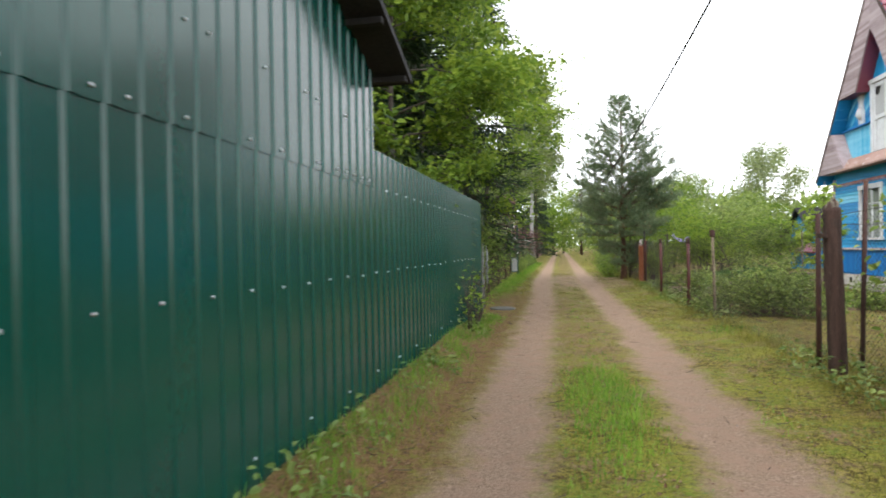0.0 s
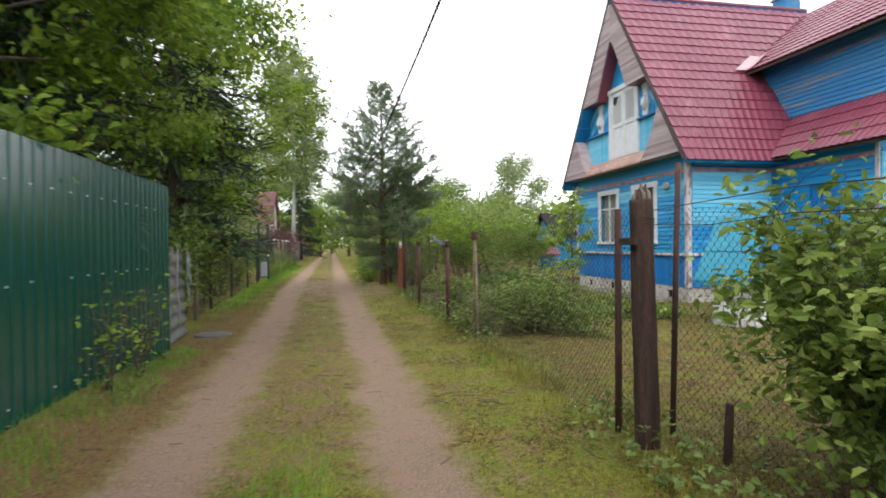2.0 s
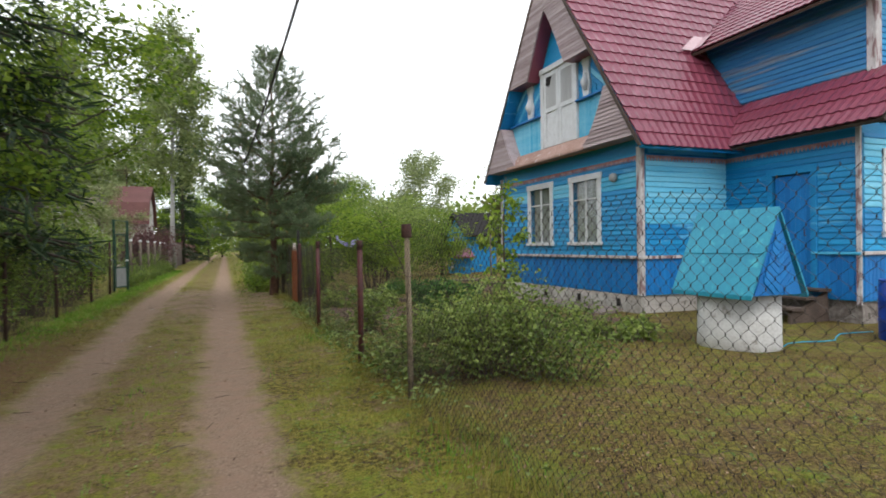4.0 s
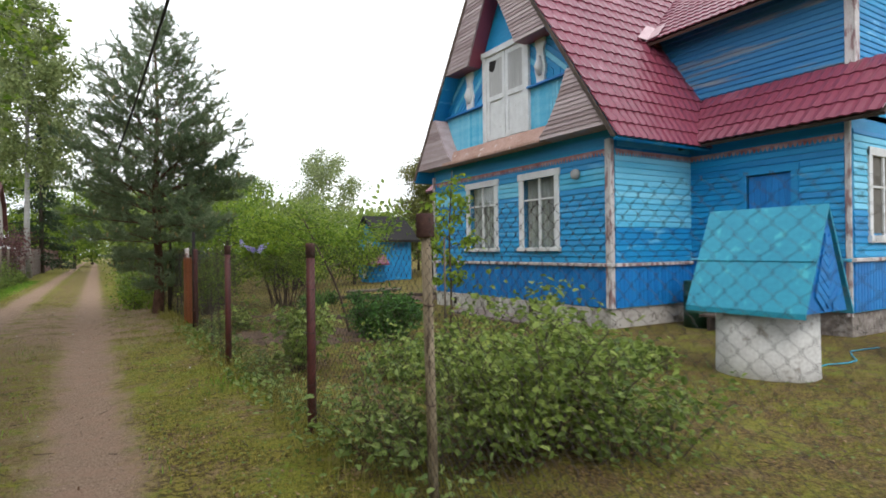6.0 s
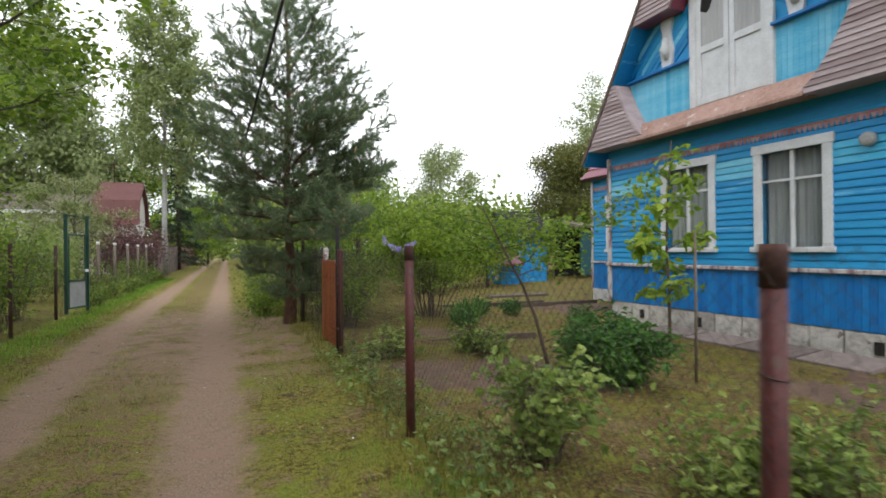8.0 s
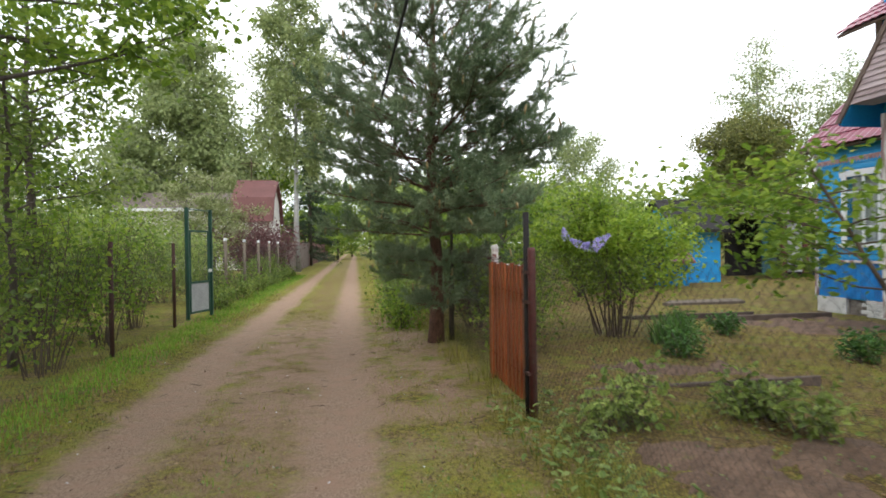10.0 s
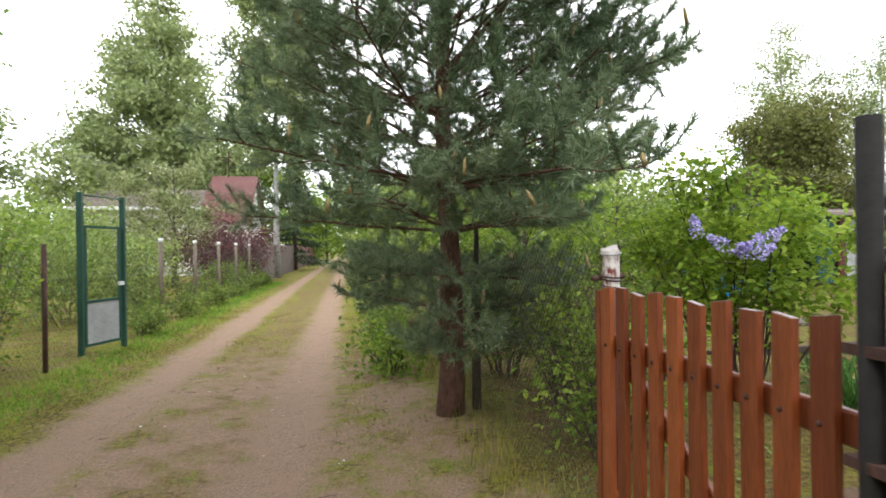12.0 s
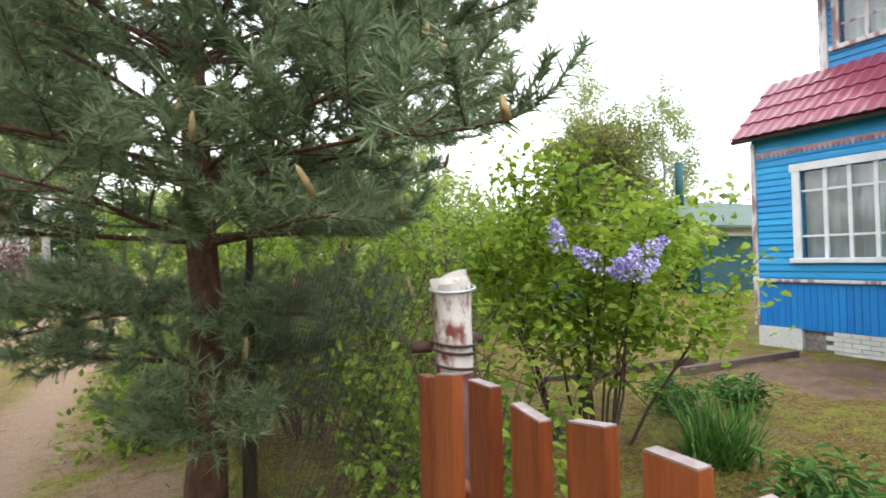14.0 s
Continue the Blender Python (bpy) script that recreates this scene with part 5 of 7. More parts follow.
def broadleaf(name, label, x, y, h, rad, lo, n_leaf, size, leaf_mat, bark=M_bark, limbs=14, trunk=0.1, seed=1, lean=(0, 0), droop=0.2, spread=0.22, near=False, rise=0.45, group="", profile=None, twigs=6, hang=0.0):
    """A tree: bent tapered trunk, limbs, twigs, and leaves round the twigs."""
    r = np.random.default_rng(seed)
    z0 = float(ground_z(x, y))
    t = thing(name, label, "tree", (x, y, z0), group)
    so = Soup()
    tp = [np.array([x + lean[0] * (k / 6) ** 1.4 + r.normal() * 0.03 * h / 6 * (k > 0), y + lean[1] * (k / 6) ** 1.4 + r.normal() * 0.03 * h / 6 * (k > 0), z0 - 0.15 + (h + 0.1) * k / 6]) for k in range(7)]
    so.tube(tp, [trunk * (1.25 if k == 0 else 1) * (1 - 0.15 * k) + 0.006 for k in range(7)], 9)
    cent, share = [], []
    for i in range(limbs):
        f = (i + r.uniform(0.1, 0.9)) / limbs
        zr = lo / h + (0.97 - lo / h) * f
        a = along(tp, zr)
        az = i * 2.39996 + r.uniform(-0.5, 0.5)
        pr = profile(f) if profile else max(0.18, math.sin(math.pi * min(0.97, 0.18 + 0.8 * f)) ** 0.8)
        L = rad * pr * r.uniform(0.75, 1.15)
        pts = bent(a, (math.cos(az), math.sin(az), rise * r.uniform(0.4, 1.5)), L, r, 6, (0, 0, 0.25 - hang), 0.13)
        rr = trunk * (1 - 0.8 * zr) * 0.42 + 0.004
        so.tube(pts, [rr * (1 - 0.17 * k) for k in range(6)], 6, False)
        for k in range(twigs):
            tt = r.uniform(0.3, 1.0)
            b = along(pts, tt)
            az2 = az + r.choice([-1, 1]) * r.uniform(0.4, 1.3)
            tw = bent(b, (math.cos(az2), math.sin(az2), r.uniform(-0.2, 0.6) - hang), L * r.uniform(0.25, 0.5), r, 4, (0, 0, -0.25 - hang), 0.2)
            so.tube(tw, [rr * 0.35, rr * 0.28, rr * 0.2, 0.002], 3, False)
            cent += [along(tw, q) for q in r.uniform(0.15, 1, 5)]
        cent += [along(pts, q) for q in r.uniform(0.5, 1, 4)]
        share += [L ** 1.6 + 0.02] * (len(cent) - len(share))
    cent, share = np.array(cent), np.array(share)
    pick = cent[r.choice(len(cent), n_leaf, p=share / share.sum())]
    P = pick + r.normal(size=(n_leaf, 3)) * np.array([spread, spread, spread * 0.6])
    if hang:
        P[:, 2] -= np.abs(r.normal(size=n_leaf)) * hang * 2.0
    P[:, 2] = np.maximum(P[:, 2], z0 + 0.25)
    part("trunk", so, bark, t)
    part("crown", leaves(P, size, r, droop) if near else bits(P, size, r, droop), leaf_mat, t)
    return t


def shrub(name, label, x, y, h, rx, ry, n_leaf, size, leaf_mat, stems=14, seed=1, near=True, droop=0.2, spread=0.1, stem_r=0.009, low=0.1, category="shrub", group="", wide=0.62, twig_mat=M_twig):
    """Many stems from one foot, arching out, with leaves all along them."""
    r = np.random.default_rng(seed)
    z0 = float(ground_z(x, y))
    t = thing(name, label, category, (x, y, z0), group)
    so = Soup()
    cent = []
    for i in range(stems):
        az, q = i * 2.39996 + r.uniform(-0.4, 0.4), math.sqrt((i + 0.5) / stems)
        a = (x + rx * 0.3 * q * math.cos(az), y + ry * 0.3 * q * math.sin(az), z0 - 0.03)
        tip = np.array([x + rx * q * math.cos(az), y + ry * q * math.sin(az), z0 + h * (1 - 0.35 * q * q) * r.uniform(0.8, 1.05)])
        d = tip - np.array(a)
        L = np.linalg.norm(d)
        pts = bent(a, d + np.array([0, 0, L * 0.25]), L * 1.03, r, 6, (0.25 * math.cos(az), 0.25 * math.sin(az), -0.15), 0.1)
        so.tube(pts, [stem_r * (1 - 0.15 * k) for k in range(6)], 4, False)
        for k in range(6):
            b = along(pts, r.uniform(0.25, 0.97))
            tw = bent(b, r.normal(size=3) + np.array([0, 0, 0.35]), L * r.uniform(0.14, 0.34), r, 4, (0, 0, 0.1), 0.2)
            so.tube((tw[0], tw[2], tw[3]), [stem_r * 0.45, stem_r * 0.3, 0.001], 3, False)
            cent += [along(tw, q2) for q2 in r.uniform(0.2, 1, 5)]
        cent += [along(pts, q2) for q2 in r.uniform(low + 0.15, 1, 7)]
    cent = np.array(cent)
    P = cent[r.integers(0, len(cent), n_leaf)] + r.normal(size=(n_leaf, 3)) * spread
    if low > 0.4:
        P = P[P[:, 2] > z0 + h * (0.2 + 0.25 * r.uniform(size=len(P)))]
    P[:, 2] = np.maximum(P[:, 2], z0 + 0.02 + low * 0.2)
    part("stem", so, twig_mat, t)
    part("foliage", leaves(P, size, r, droop, width=wide) if near else bits(P, size, r, droop), leaf_mat, t)
    return t


def spruce(x, y, h, rad, seed, n=9000, bare=0.05, label="tall dark spruce", mat=M_needle_dark, size=0.17, lo=0.06):
    r = np.random.default_rng(seed)
    z0 = float(ground_z(x, y))
    t = thing("spruce", label, "tree", (x, y, z0))
    so = Soup().tube([(x, y, z0 - 0.2), (x, y, z0 + h * 0.5), (x, y, z0 + h)], [0.017 * h, 0.01 * h, 0.01], 9)
    cent, dirs = [], []
    rows = int(h / 0.42)
    for i in range(rows):
        f = lo + (1 - lo) * i / rows
        for k in range(6):
            az = r.uniform(0, 6.2832)
            L = rad * (1 - f) ** 0.8 * r.uniform(0.7, 1.1) + 0.1
            pts = bent((x, y, z0 + h * f), (math.cos(az), math.sin(az), 0.12), L, r, 6, (0, 0, -0.55), 0.05)
            so.tube(pts, [0.004 * h * (1 - f) * (1 - 0.15 * j) + 0.003 for j in range(6)], 4, False)
            m = max(4, int(n / rows / 6))
            tt = r.uniform(bare + 0.12, 1.0, m) ** 0.8
            for q in tt:
                cent.append(along(pts, q))
            dirs += [(math.cos(az), math.sin(az), -0.5)] * m
    P = np.array(cent) + r.normal(size=(len(cent), 3)) * np.array([0.16, 0.16, 0.07]) * min(1.0, rad / 2)
    d = unit(np.array(dirs) * 0.8 + r.normal(size=P.shape) * 0.6)
    w = unit(np.cross(d, r.normal(size=P.shape)))
    L = (size * r.uniform(0.6, 1.4, len(P)))[:, None]
    V = np.stack([P - w * L * 0.08, P + w * L * 0.08, P + d * L + w * L * 0.03, P + d * L - w * L * 0.03], 1)
    part("trunk", so, M_bark, t)
    part("crown", np_mesh("needles", V.reshape(-1, 3), np.arange(4 * len(P)).reshape(-1, 4)), mat, t)
    return t


# ---- the young pine beside the gate ----
def pine(x, y, h, seed):
    r = np.random.default_rng(seed)
    z0 = float(ground_z(x, y))
    t = thing("pine", "young Scots pine with red-brown trunk and pale candles", "tree", (x, y, z0))
    tp = [np.array([x + 0.03 * math.sin(k * 1.1), y + 0.03 * math.cos(k * 1.7), z0 - 0.15 + (h + 0.1) * k / 10]) for k in range(11)]
    so = Soup().tube(tp, [0.14, 0.1, 0.088, 0.08, 0.07, 0.06, 0.05, 0.04, 0.03, 0.019, 0.006], 14)
    shoots, candles = [], []
    z = 0.72
    lv = 0
    while z < h - 0.15:
        f = z / h
        L0 = float(np.interp(z, (0.7, 1.0, 1.4, 1.7, 2.1, 2.6, 3.2, 4.2, 5.2, 6.1, 6.8), (0.72, 0.8, 1.05, 1.5, 1.95, 2.25, 2.2, 1.8, 1.35, 0.85, 0.35)))
        nb = 5 if z < 1.2 else 9 if z < 1.9 else 12 if z < 3.3 else 8 if z < 4.3 else 6
        for k in range(nb):
            az = lv * 0.9 + k * 6.2832 / nb + r.uniform(-0.3, 0.3)
            L = L0 * r.uniform(0.62, 1.12)
            a = along(tp, min(0.99, (z + r.uniform(-0.05, 0.05)) / h))
            el = float(np.interp(z, (0.7, 1.5, 2.0, 2.6, 4.0, 5.5, 6.8), (0.05, -0.02, 0.25, 0.45, 0.7, 1.1, 1.8)))
            curl = float(np.interp(z, (0.7, 2.0, 2.6, 4.0, 6.8), (0.1, -0.1, -0.02, 0.3, 0.6)))
            if 1.65 < z < 3.9 and k == 0:
                az, L, el, curl = -1.1 + 0.55 * (lv % 4) - 0.2 * k, r.uniform(2.1, 2.6), r.uniform(0.15, 0.4), 0.15
            pts = bent(a, (math.cos(az), math.sin(az), el), L, r, 8, (0, 0, curl), 0.07)
            so.tube(pts, [(0.019 * (1 - f) + 0.004) * (1 - 0.11 * j) for j in range(8)], 6, False)
            ns = int(3 + L * (6.0 if f < 0.5 else 5.0))
            for s in range(ns):
                tt = 0.22 + 0.78 * (s + r.uniform(0.2, 0.8)) / ns
                b = along(pts, min(tt, 0.99))
                dr = pts[-1] - pts[-3]
                az2 = math.atan2(dr[1], dr[0]) + (1 if s % 2 else -1) * r.uniform(0.5, 1.1)
                l2 = L * (1.1 - tt) * r.uniform(0.3, 0.5) + 0.12
                tw = bent(b, (math.cos(az2), math.sin(az2), r.uniform(-0.1, 0.4)), l2, r, 4, (0, 0, 0.25), 0.1)
                so.tube(tw, [0.006, 0.005, 0.004, 0.003], 3, False)
                shoots.append(tw)
                for q in range(int(l2 * (8 if f < 0.5 else 6)) + 1):
                    b2 = along(tw, r.uniform(0.3, 1.0))
                    d2 = unit(tw[-1] - tw[0]) + r.normal(size=3) * 0.55 + np.array([0, 0, 0.3])
                    shoots.append(bent(b2, d2, r.uniform(0.1, 0.22), r, 3, (0, 0, 0.3), 0.1))
                    if r.random() < 0.1:
                        candles.append(shoots[-1][-1])
            shoots.append(pts[-4:])
            candles.append(pts[-1])
        z += 0.34 if z < 4 else 0.42
        lv += 1
    shoots.append(tp[-3:])
    P, D = [], []
    for s in shoots:
        L = sum(np.linalg.norm(s[i + 1] - s[i]) for i in range(len(s) - 1))
        m = int(min(90, 16 + 210 * L))
        ax = unit(s[-1] - s[0])
        for q in r.uniform(0.0, 1.0, m) ** 0.6:
            P.append(along(s, q))
        D.append(np.repeat(ax[None], m, 0))
    P, D = np.array(P), np.concatenate(D)
    d = unit(D * 0.85 + unit(r.normal(size=P.shape)) * 0.9 + np.array([0, 0, 0.12]))
    w = unit(np.cross(d, r.normal(size=P.shape)))
    L = (0.088 * r.uniform(0.65, 1.25, len(P)))[:, None]
    V = np.stack([P - w * 0.0042, P + w * 0.0042, P + d * L], 1)
    part("trunk", so, M_pinebark, t)
    part("crown", np_mesh("needles", V.reshape(-1, 3), np.arange(3 * len(P)).reshape(-1, 3)), M_needle, t, "blue-green needles")
    shape = Soup().tube([(0, 0, 0), (0.004, 0, 0.5), (0.0, 0.01, 0.85), (0.01, 0.0, 1.0)], [0.075, 0.085, 0.06, 0.015], 6).mesh("candle")
    shape.materials.append(M_candle)
    for i in r.permutation(len(candles))[:240]:
        c = candles[i]
        m = Matrix.Translation(Vector(c)) @ Matrix.Rotation(r.normal() * 0.2, 4, "X") @ Matrix.Rotation(r.normal() * 0.2, 4, "Y") @ Matrix.Diagonal((0.17, 0.17, r.uniform(0.06, 0.14), 1))
        part("candle", shape, None, t, m=m)
    return t


pine(3.86, 23.66, 6.85, 5)
part_stub = thing("dead_stem", "thin dark dead stem beside the pine", "tree", (4.15, 23.75, 0))
part("trunk", Soup().tube([(4.12, 23.75, -0.1), (4.13, 23.78, 0.9), (4.15, 23.8, 1.7)], [0.045, 0.038, 0.02], 8), M_bark, part_stub)

# ---- left of the lane ----
for k, (x, y, h, rad) in enumerate(((-2.6, 8.3, 13, 2.0), (-4.2, 11.6, 15, 2.4), (-2.2, 13.6, 14, 2.3), (-5.2, 6.5, 14, 2.2), (-3.6, 17.5, 14, 2.4), (-1.1, 16.4, 13, 2.2), (-1.6, 10.9, 12, 1.5))):
    spruce(x, y, h, rad, 20 + k, 15000, 0.05, "tall dark spruce behind the fence", size=0.22, lo=0.12)
MAP = "light green maple with layered leaves"
broadleaf("maple", MAP, -1.1, 9.6, 6.4, 1.9, 2.3, 9000, 0.12, M_leaf_maple, limbs=18, trunk=0.07, seed=31, near=True, rise=0.25, spread=0.2)
broadleaf("maple", MAP, -1.3, 12.4, 8.2, 2.2, 2.6, 10500, 0.11, M_leaf_maple, limbs=24, trunk=0.09, seed=32, near=False, rise=0.2, spread=0.22)
broadleaf("maple", MAP, -0.9, 15.8, 8.5, 2.1, 2.4, 16000, 0.11, M_leaf_maple, limbs=22, trunk=0.09, seed=33, near=False, rise=0.25, spread=0.22)
broadleaf("maple", MAP, -1.3, 20.8, 6.6, 3.0, 2.9, 5600, 0.125, M_leaf_maple, limbs=22, trunk=0.1, seed=34, lean=(0.8, 0.2), near=True, rise=0.35, spread=0.2)
broadleaf("maple", MAP, -2.4, 25.0, 6.0, 2.2, 2.4, 4200, 0.11, M_leaf_maple, limbs=18, trunk=0.09, seed=36, near=False, rise=0.35, spread=0.2)
broadleaf("hedge_tree", "thin hedge tree with small green leaves", -1.6, 23.0, 4.4, 1.6, 1.2, 2600, 0.09, M_leaf_hedge, limbs=14, trunk=0.05, seed=35, near=True)
for k, (x, y, h, rx, ry) in enumerate(((-1.1, 12.6, 1.9, 0.3, 0.8), (-0.8, 14.2, 2.2, 0.5, 1.0), (-0.85, 16.2, 2.5, 0.5, 1.1), (-0.9, 18.3, 2.2, 0.5, 1.1), (-0.95, 20.4, 1.9, 0.45, 1.1), (-1.0, 22.5, 2.2, 0.5, 1.1), (-1.2, 24.6, 2.4, 0.5, 1.0), (-1.4, 26.3, 2.2, 0.45, 0.8))):
    shrub("hedge_shrub", "overgrown hedge shrub along the old fence", x, y, h, rx, ry, 2900 if y < 17 else 1800 if y < 19 else 800, 0.082, M_leaf_hedge if y < 21 else M_leaf_maple, 18, 40 + k, True, 0.25, 0.1)
for k, (y, h) in enumerate(((9.3, 1.2), (10.1, 1.15))):
    shrub("fence_sapling", "small green seedling growing against the steel fence", 0.17, y, h, 0.1, 0.16, 75, 0.065, M_leaf_lilac, 6, 55 + k, True, 0.3, 0.05)
for k, (x, y, h) in enumerate(((-2.9, 26, 2.6), (-4.2, 29, 2.4), (-2.6, 31.5, 2.2), (-5.0, 33, 3.0), (-3.0, 35.5, 2.2), (-2.4, 24.2, 2.4), (-6.5, 28, 3.4))):
    shrub("garden_shrub", "light green garden shrub behind the netting", x, y, h, 1.4, 1.5, 3600, 0.1, M_leaf_maple if k % 2 else M_leaf_far, 18, 60 + k, False, 0.1, 0.2)
for k, y in enumerate(np.arange(29.5, 44, 1.4)):
    shrub("verge_shrub", "low green growth at the foot of the fence", -1.0 if k % 2 else -0.6, y, 1.35 if k % 2 else 0.6, 0.35, 0.8, 800, 0.075, M_leaf_hedge, 9, 80 + k, False, 0.1, 0.08, category="shrub", group="growth along the fence")
broadleaf("apple_tree", "old apple tree with the last pale blossom", -3.9, 43.0, 4.9, 2.5, 0.9, 13000, 0.105, M_leaf_blossom, limbs=18, trunk=0.12, seed=71)
shrub("purple_shrub", "large purple-leaved shrub over the board fence", -1.9, 43.5, 3.1, 1.3, 3.2, 13000, 0.1, M_leaf_purple, 34, 72, False, 0.1, 0.28)
for k, (x, y, h) in enumerate(((-5.5, 46, 3.8), (-8.2, 45, 4.2), (-10.5, 41, 4.0), (-7.0, 40, 3.2))):
    shrub("garden_shrub", "tall green shrub before the far house", x, y, h, 1.9, 1.9, 5000, 0.13, M_leaf_far if k % 2 else M_leaf_blossom, 22, 640 + k, False, 0.1, 0.25)
broadleaf("birch", "tall weeping birch beside the lane", -0.8, 50.5, 18.6, 2.7, 6.8, 24000, 0.22, M_leaf_birch, M_birchbark, 40, 0.17, 73, spread=0.2, hang=0.4, twigs=11)
broadleaf("birch", "tall dense birch behind the gardens", -11.0, 64, 23.0, 7.0, 2.5, 56000, 0.33, M_leaf_birch, M_birchbark, 90, 0.2, 74, spread=0.55, hang=0.16, twigs=10, profile=lambda f: (1 - f) ** 0.85 + 0.06)
broadleaf("birch", "tall birch behind the gardens", -17.5, 50, 12, 3.6, 2.5, 16000, 0.28, M_leaf_birch, M_birchbark, 24, 0.17, 75, spread=0.6, hang=0.3)
spruce(-0.9, 62, 11.2, 2.3, 76, 14000, 0.0, "dark spruce at the far bend of the lane", size=0.26)
broadleaf("linden", "green tree over the far lane", -4.5, 68, 12, 3.8, 2.5, 10000, 0.26, M_leaf_maple, seed=77, spread=0.6, limbs=20, trunk=0.2)
for k, (x, y, h, rad) in enumerate(((0.6, 84, 9, 3.2), (4.6, 88, 10, 3.6), (-2.6, 90, 11, 3.6), (7.5, 80, 9, 3.4), (2.2, 104, 13, 5), (6.5, 64, 6.5, 2.6), (6.2, 52, 5.2, 2.3), (5.8, 43, 4.2, 1.9), (-8.5, 74, 11, 4))):
    broadleaf("far_tree", "bright green tree closing the far end of the lane", x, y, h, rad, 0.7, 5600, 0.28, M_leaf_far if k % 2 else M_leaf_maple, seed=100 + k, spread=0.6, limbs=20, trunk=0.14)

# ---- right: garden trees and shrubs ----
shrub("currant_bush", "broad rounded currant bush inside the netting", 5.15, 12.1, 0.98, 0.88, 0.95, 5200, 0.06, M_leaf_currant, 36, 120, True, 0.1, 0.075)
shrub("hazel_bush", "tall leafy hazel bush leaning over the netting", 5.1, 6.1, 1.85, 0.9, 1.1, 12500, 0.075, M_leaf_currant, 34, 121, True, 0.25, 0.09)
for k in range(22):
    r = random.Random(200 + k)
    x, y = r.uniform(4.25, 8.2), r.uniform(11.2, 15.6)
    if (x > 6.2 and y < 13.6) or (x > 5.4 and y > 14.2) or k % 2:
        continue
    shrub("raspberry_patch", "low tangle of raspberry shoots and weeds", x, y, r.uniform(0.4, 0.72), 0.5, 0.5, 480, 0.058, M_leaf_currant if k % 3 else M_weed, 12, 200 + k, True, 0.1, 0.07, 0.005, category="plant", group="raspberry shoots")
for k in range(7):
    r = random.Random(240 + k)
    shrub("raspberry_patch", "pale-leaved currant seedling in dug soil", r.uniform(4.3, 6.0), r.choice((14.6, 15.0, 18.9, 19.4)) + r.uniform(-0.2, 0.2), r.uniform(0.3, 0.5), 0.3, 0.3, 170, 0.085, M_leaf_currant, 9, 240 + k, True, 0.1, 0.06, 0.005, category="plant", group="raspberry shoots")
shrub("currant_seedling", "pale-leaved young currant bush in the bed", 4.66, 15.45, 0.8, 0.36, 0.36, 620, 0.085, M_leaf_currant, 18, 255, True, 0.15, 0.06, 0.006, wide=0.75)
st = thing("garden_stake", "thin grey garden stake beside the sapling", "stake", (7.55, 17.05, 0))
part("stake", Soup().tube([(7.55, 17.05, -0.1), (7.56, 17.06, 0.8), (7.55, 17.05, 1.62)], [0.018, 0.016, 0.014], 6), M_grey_pole, st)
shrub("peony_clump", "dense dark green peony clump", 6.55, 17.2, 0.74, 0.6, 0.6, 4200, 0.1, M_leaf_peony, 44, 260, True, 0.1, 0.05, 0.006, category="plant", wide=0.34)
for k, (x, y) in enumerate(((8.2, 24.2), (9.2, 21.6), (6.9, 22.0), (8.9, 24.0))):
    shrub("garden_plant", "small dark green perennial in a bed", x, y, 0.42, 0.3, 0.3, 420, 0.09, M_leaf_peony, 12, 270 + k, True, 0.1, 0.04, 0.004, category="plant", wide=0.36)
broadleaf("chestnut_sapling", "young sapling with big drooping light leaves", 8.75, 18.75, 3.15, 0.55, 0.7, 560, 0.145, M_leaf_lilac, M_twig, 14, 0.022, 280, near=True, droop=0.5, spread=0.1)
broadleaf("young_lilac", "thin young lilac leaning out of the bed", 6.3, 18.0, 2.15, 1.15, 1.15, 3000, 0.062, M_leaf_maple, M_twig, 14, 0.019, 281, lean=(-0.75, 0.5), near=True, spread=0.13, rise=0.2)

for k, (x, y) in enumerate(((7.6, 13.9), (8.1, 13.75), (8.55, 13.7), (7.2, 14.5), (8.8, 14.2))):
    shrub("garden_plant", "low leafy plant in the dug bed", x, y, 0.3, 0.32, 0.28, 190, 0.085, M_leaf_currant, 10, 570 + k, True, 0.1, 0.05, 0.004, category="plant", wide=0.7)

dl = thing("daylily_clump", "arching strap-leaved daylily clump", "plant", (7.4, 23.0, 0))
rr_ = np.random.default_rng(77)
for x, y in ((7.33, 22.93), (7.5, 23.0), (7.38, 23.12), (7.2, 23.05)):
    q = rr_.normal(size=(85, 2)) * 0.07
    part("tuft", blades(np.concatenate([np.array([x, y]) + q, np.full((85, 1), float(ground_z(x, y)) - 0.01)], 1), 0.44, rr_, 1.1, 0.024), M_leaf_peony, dl)

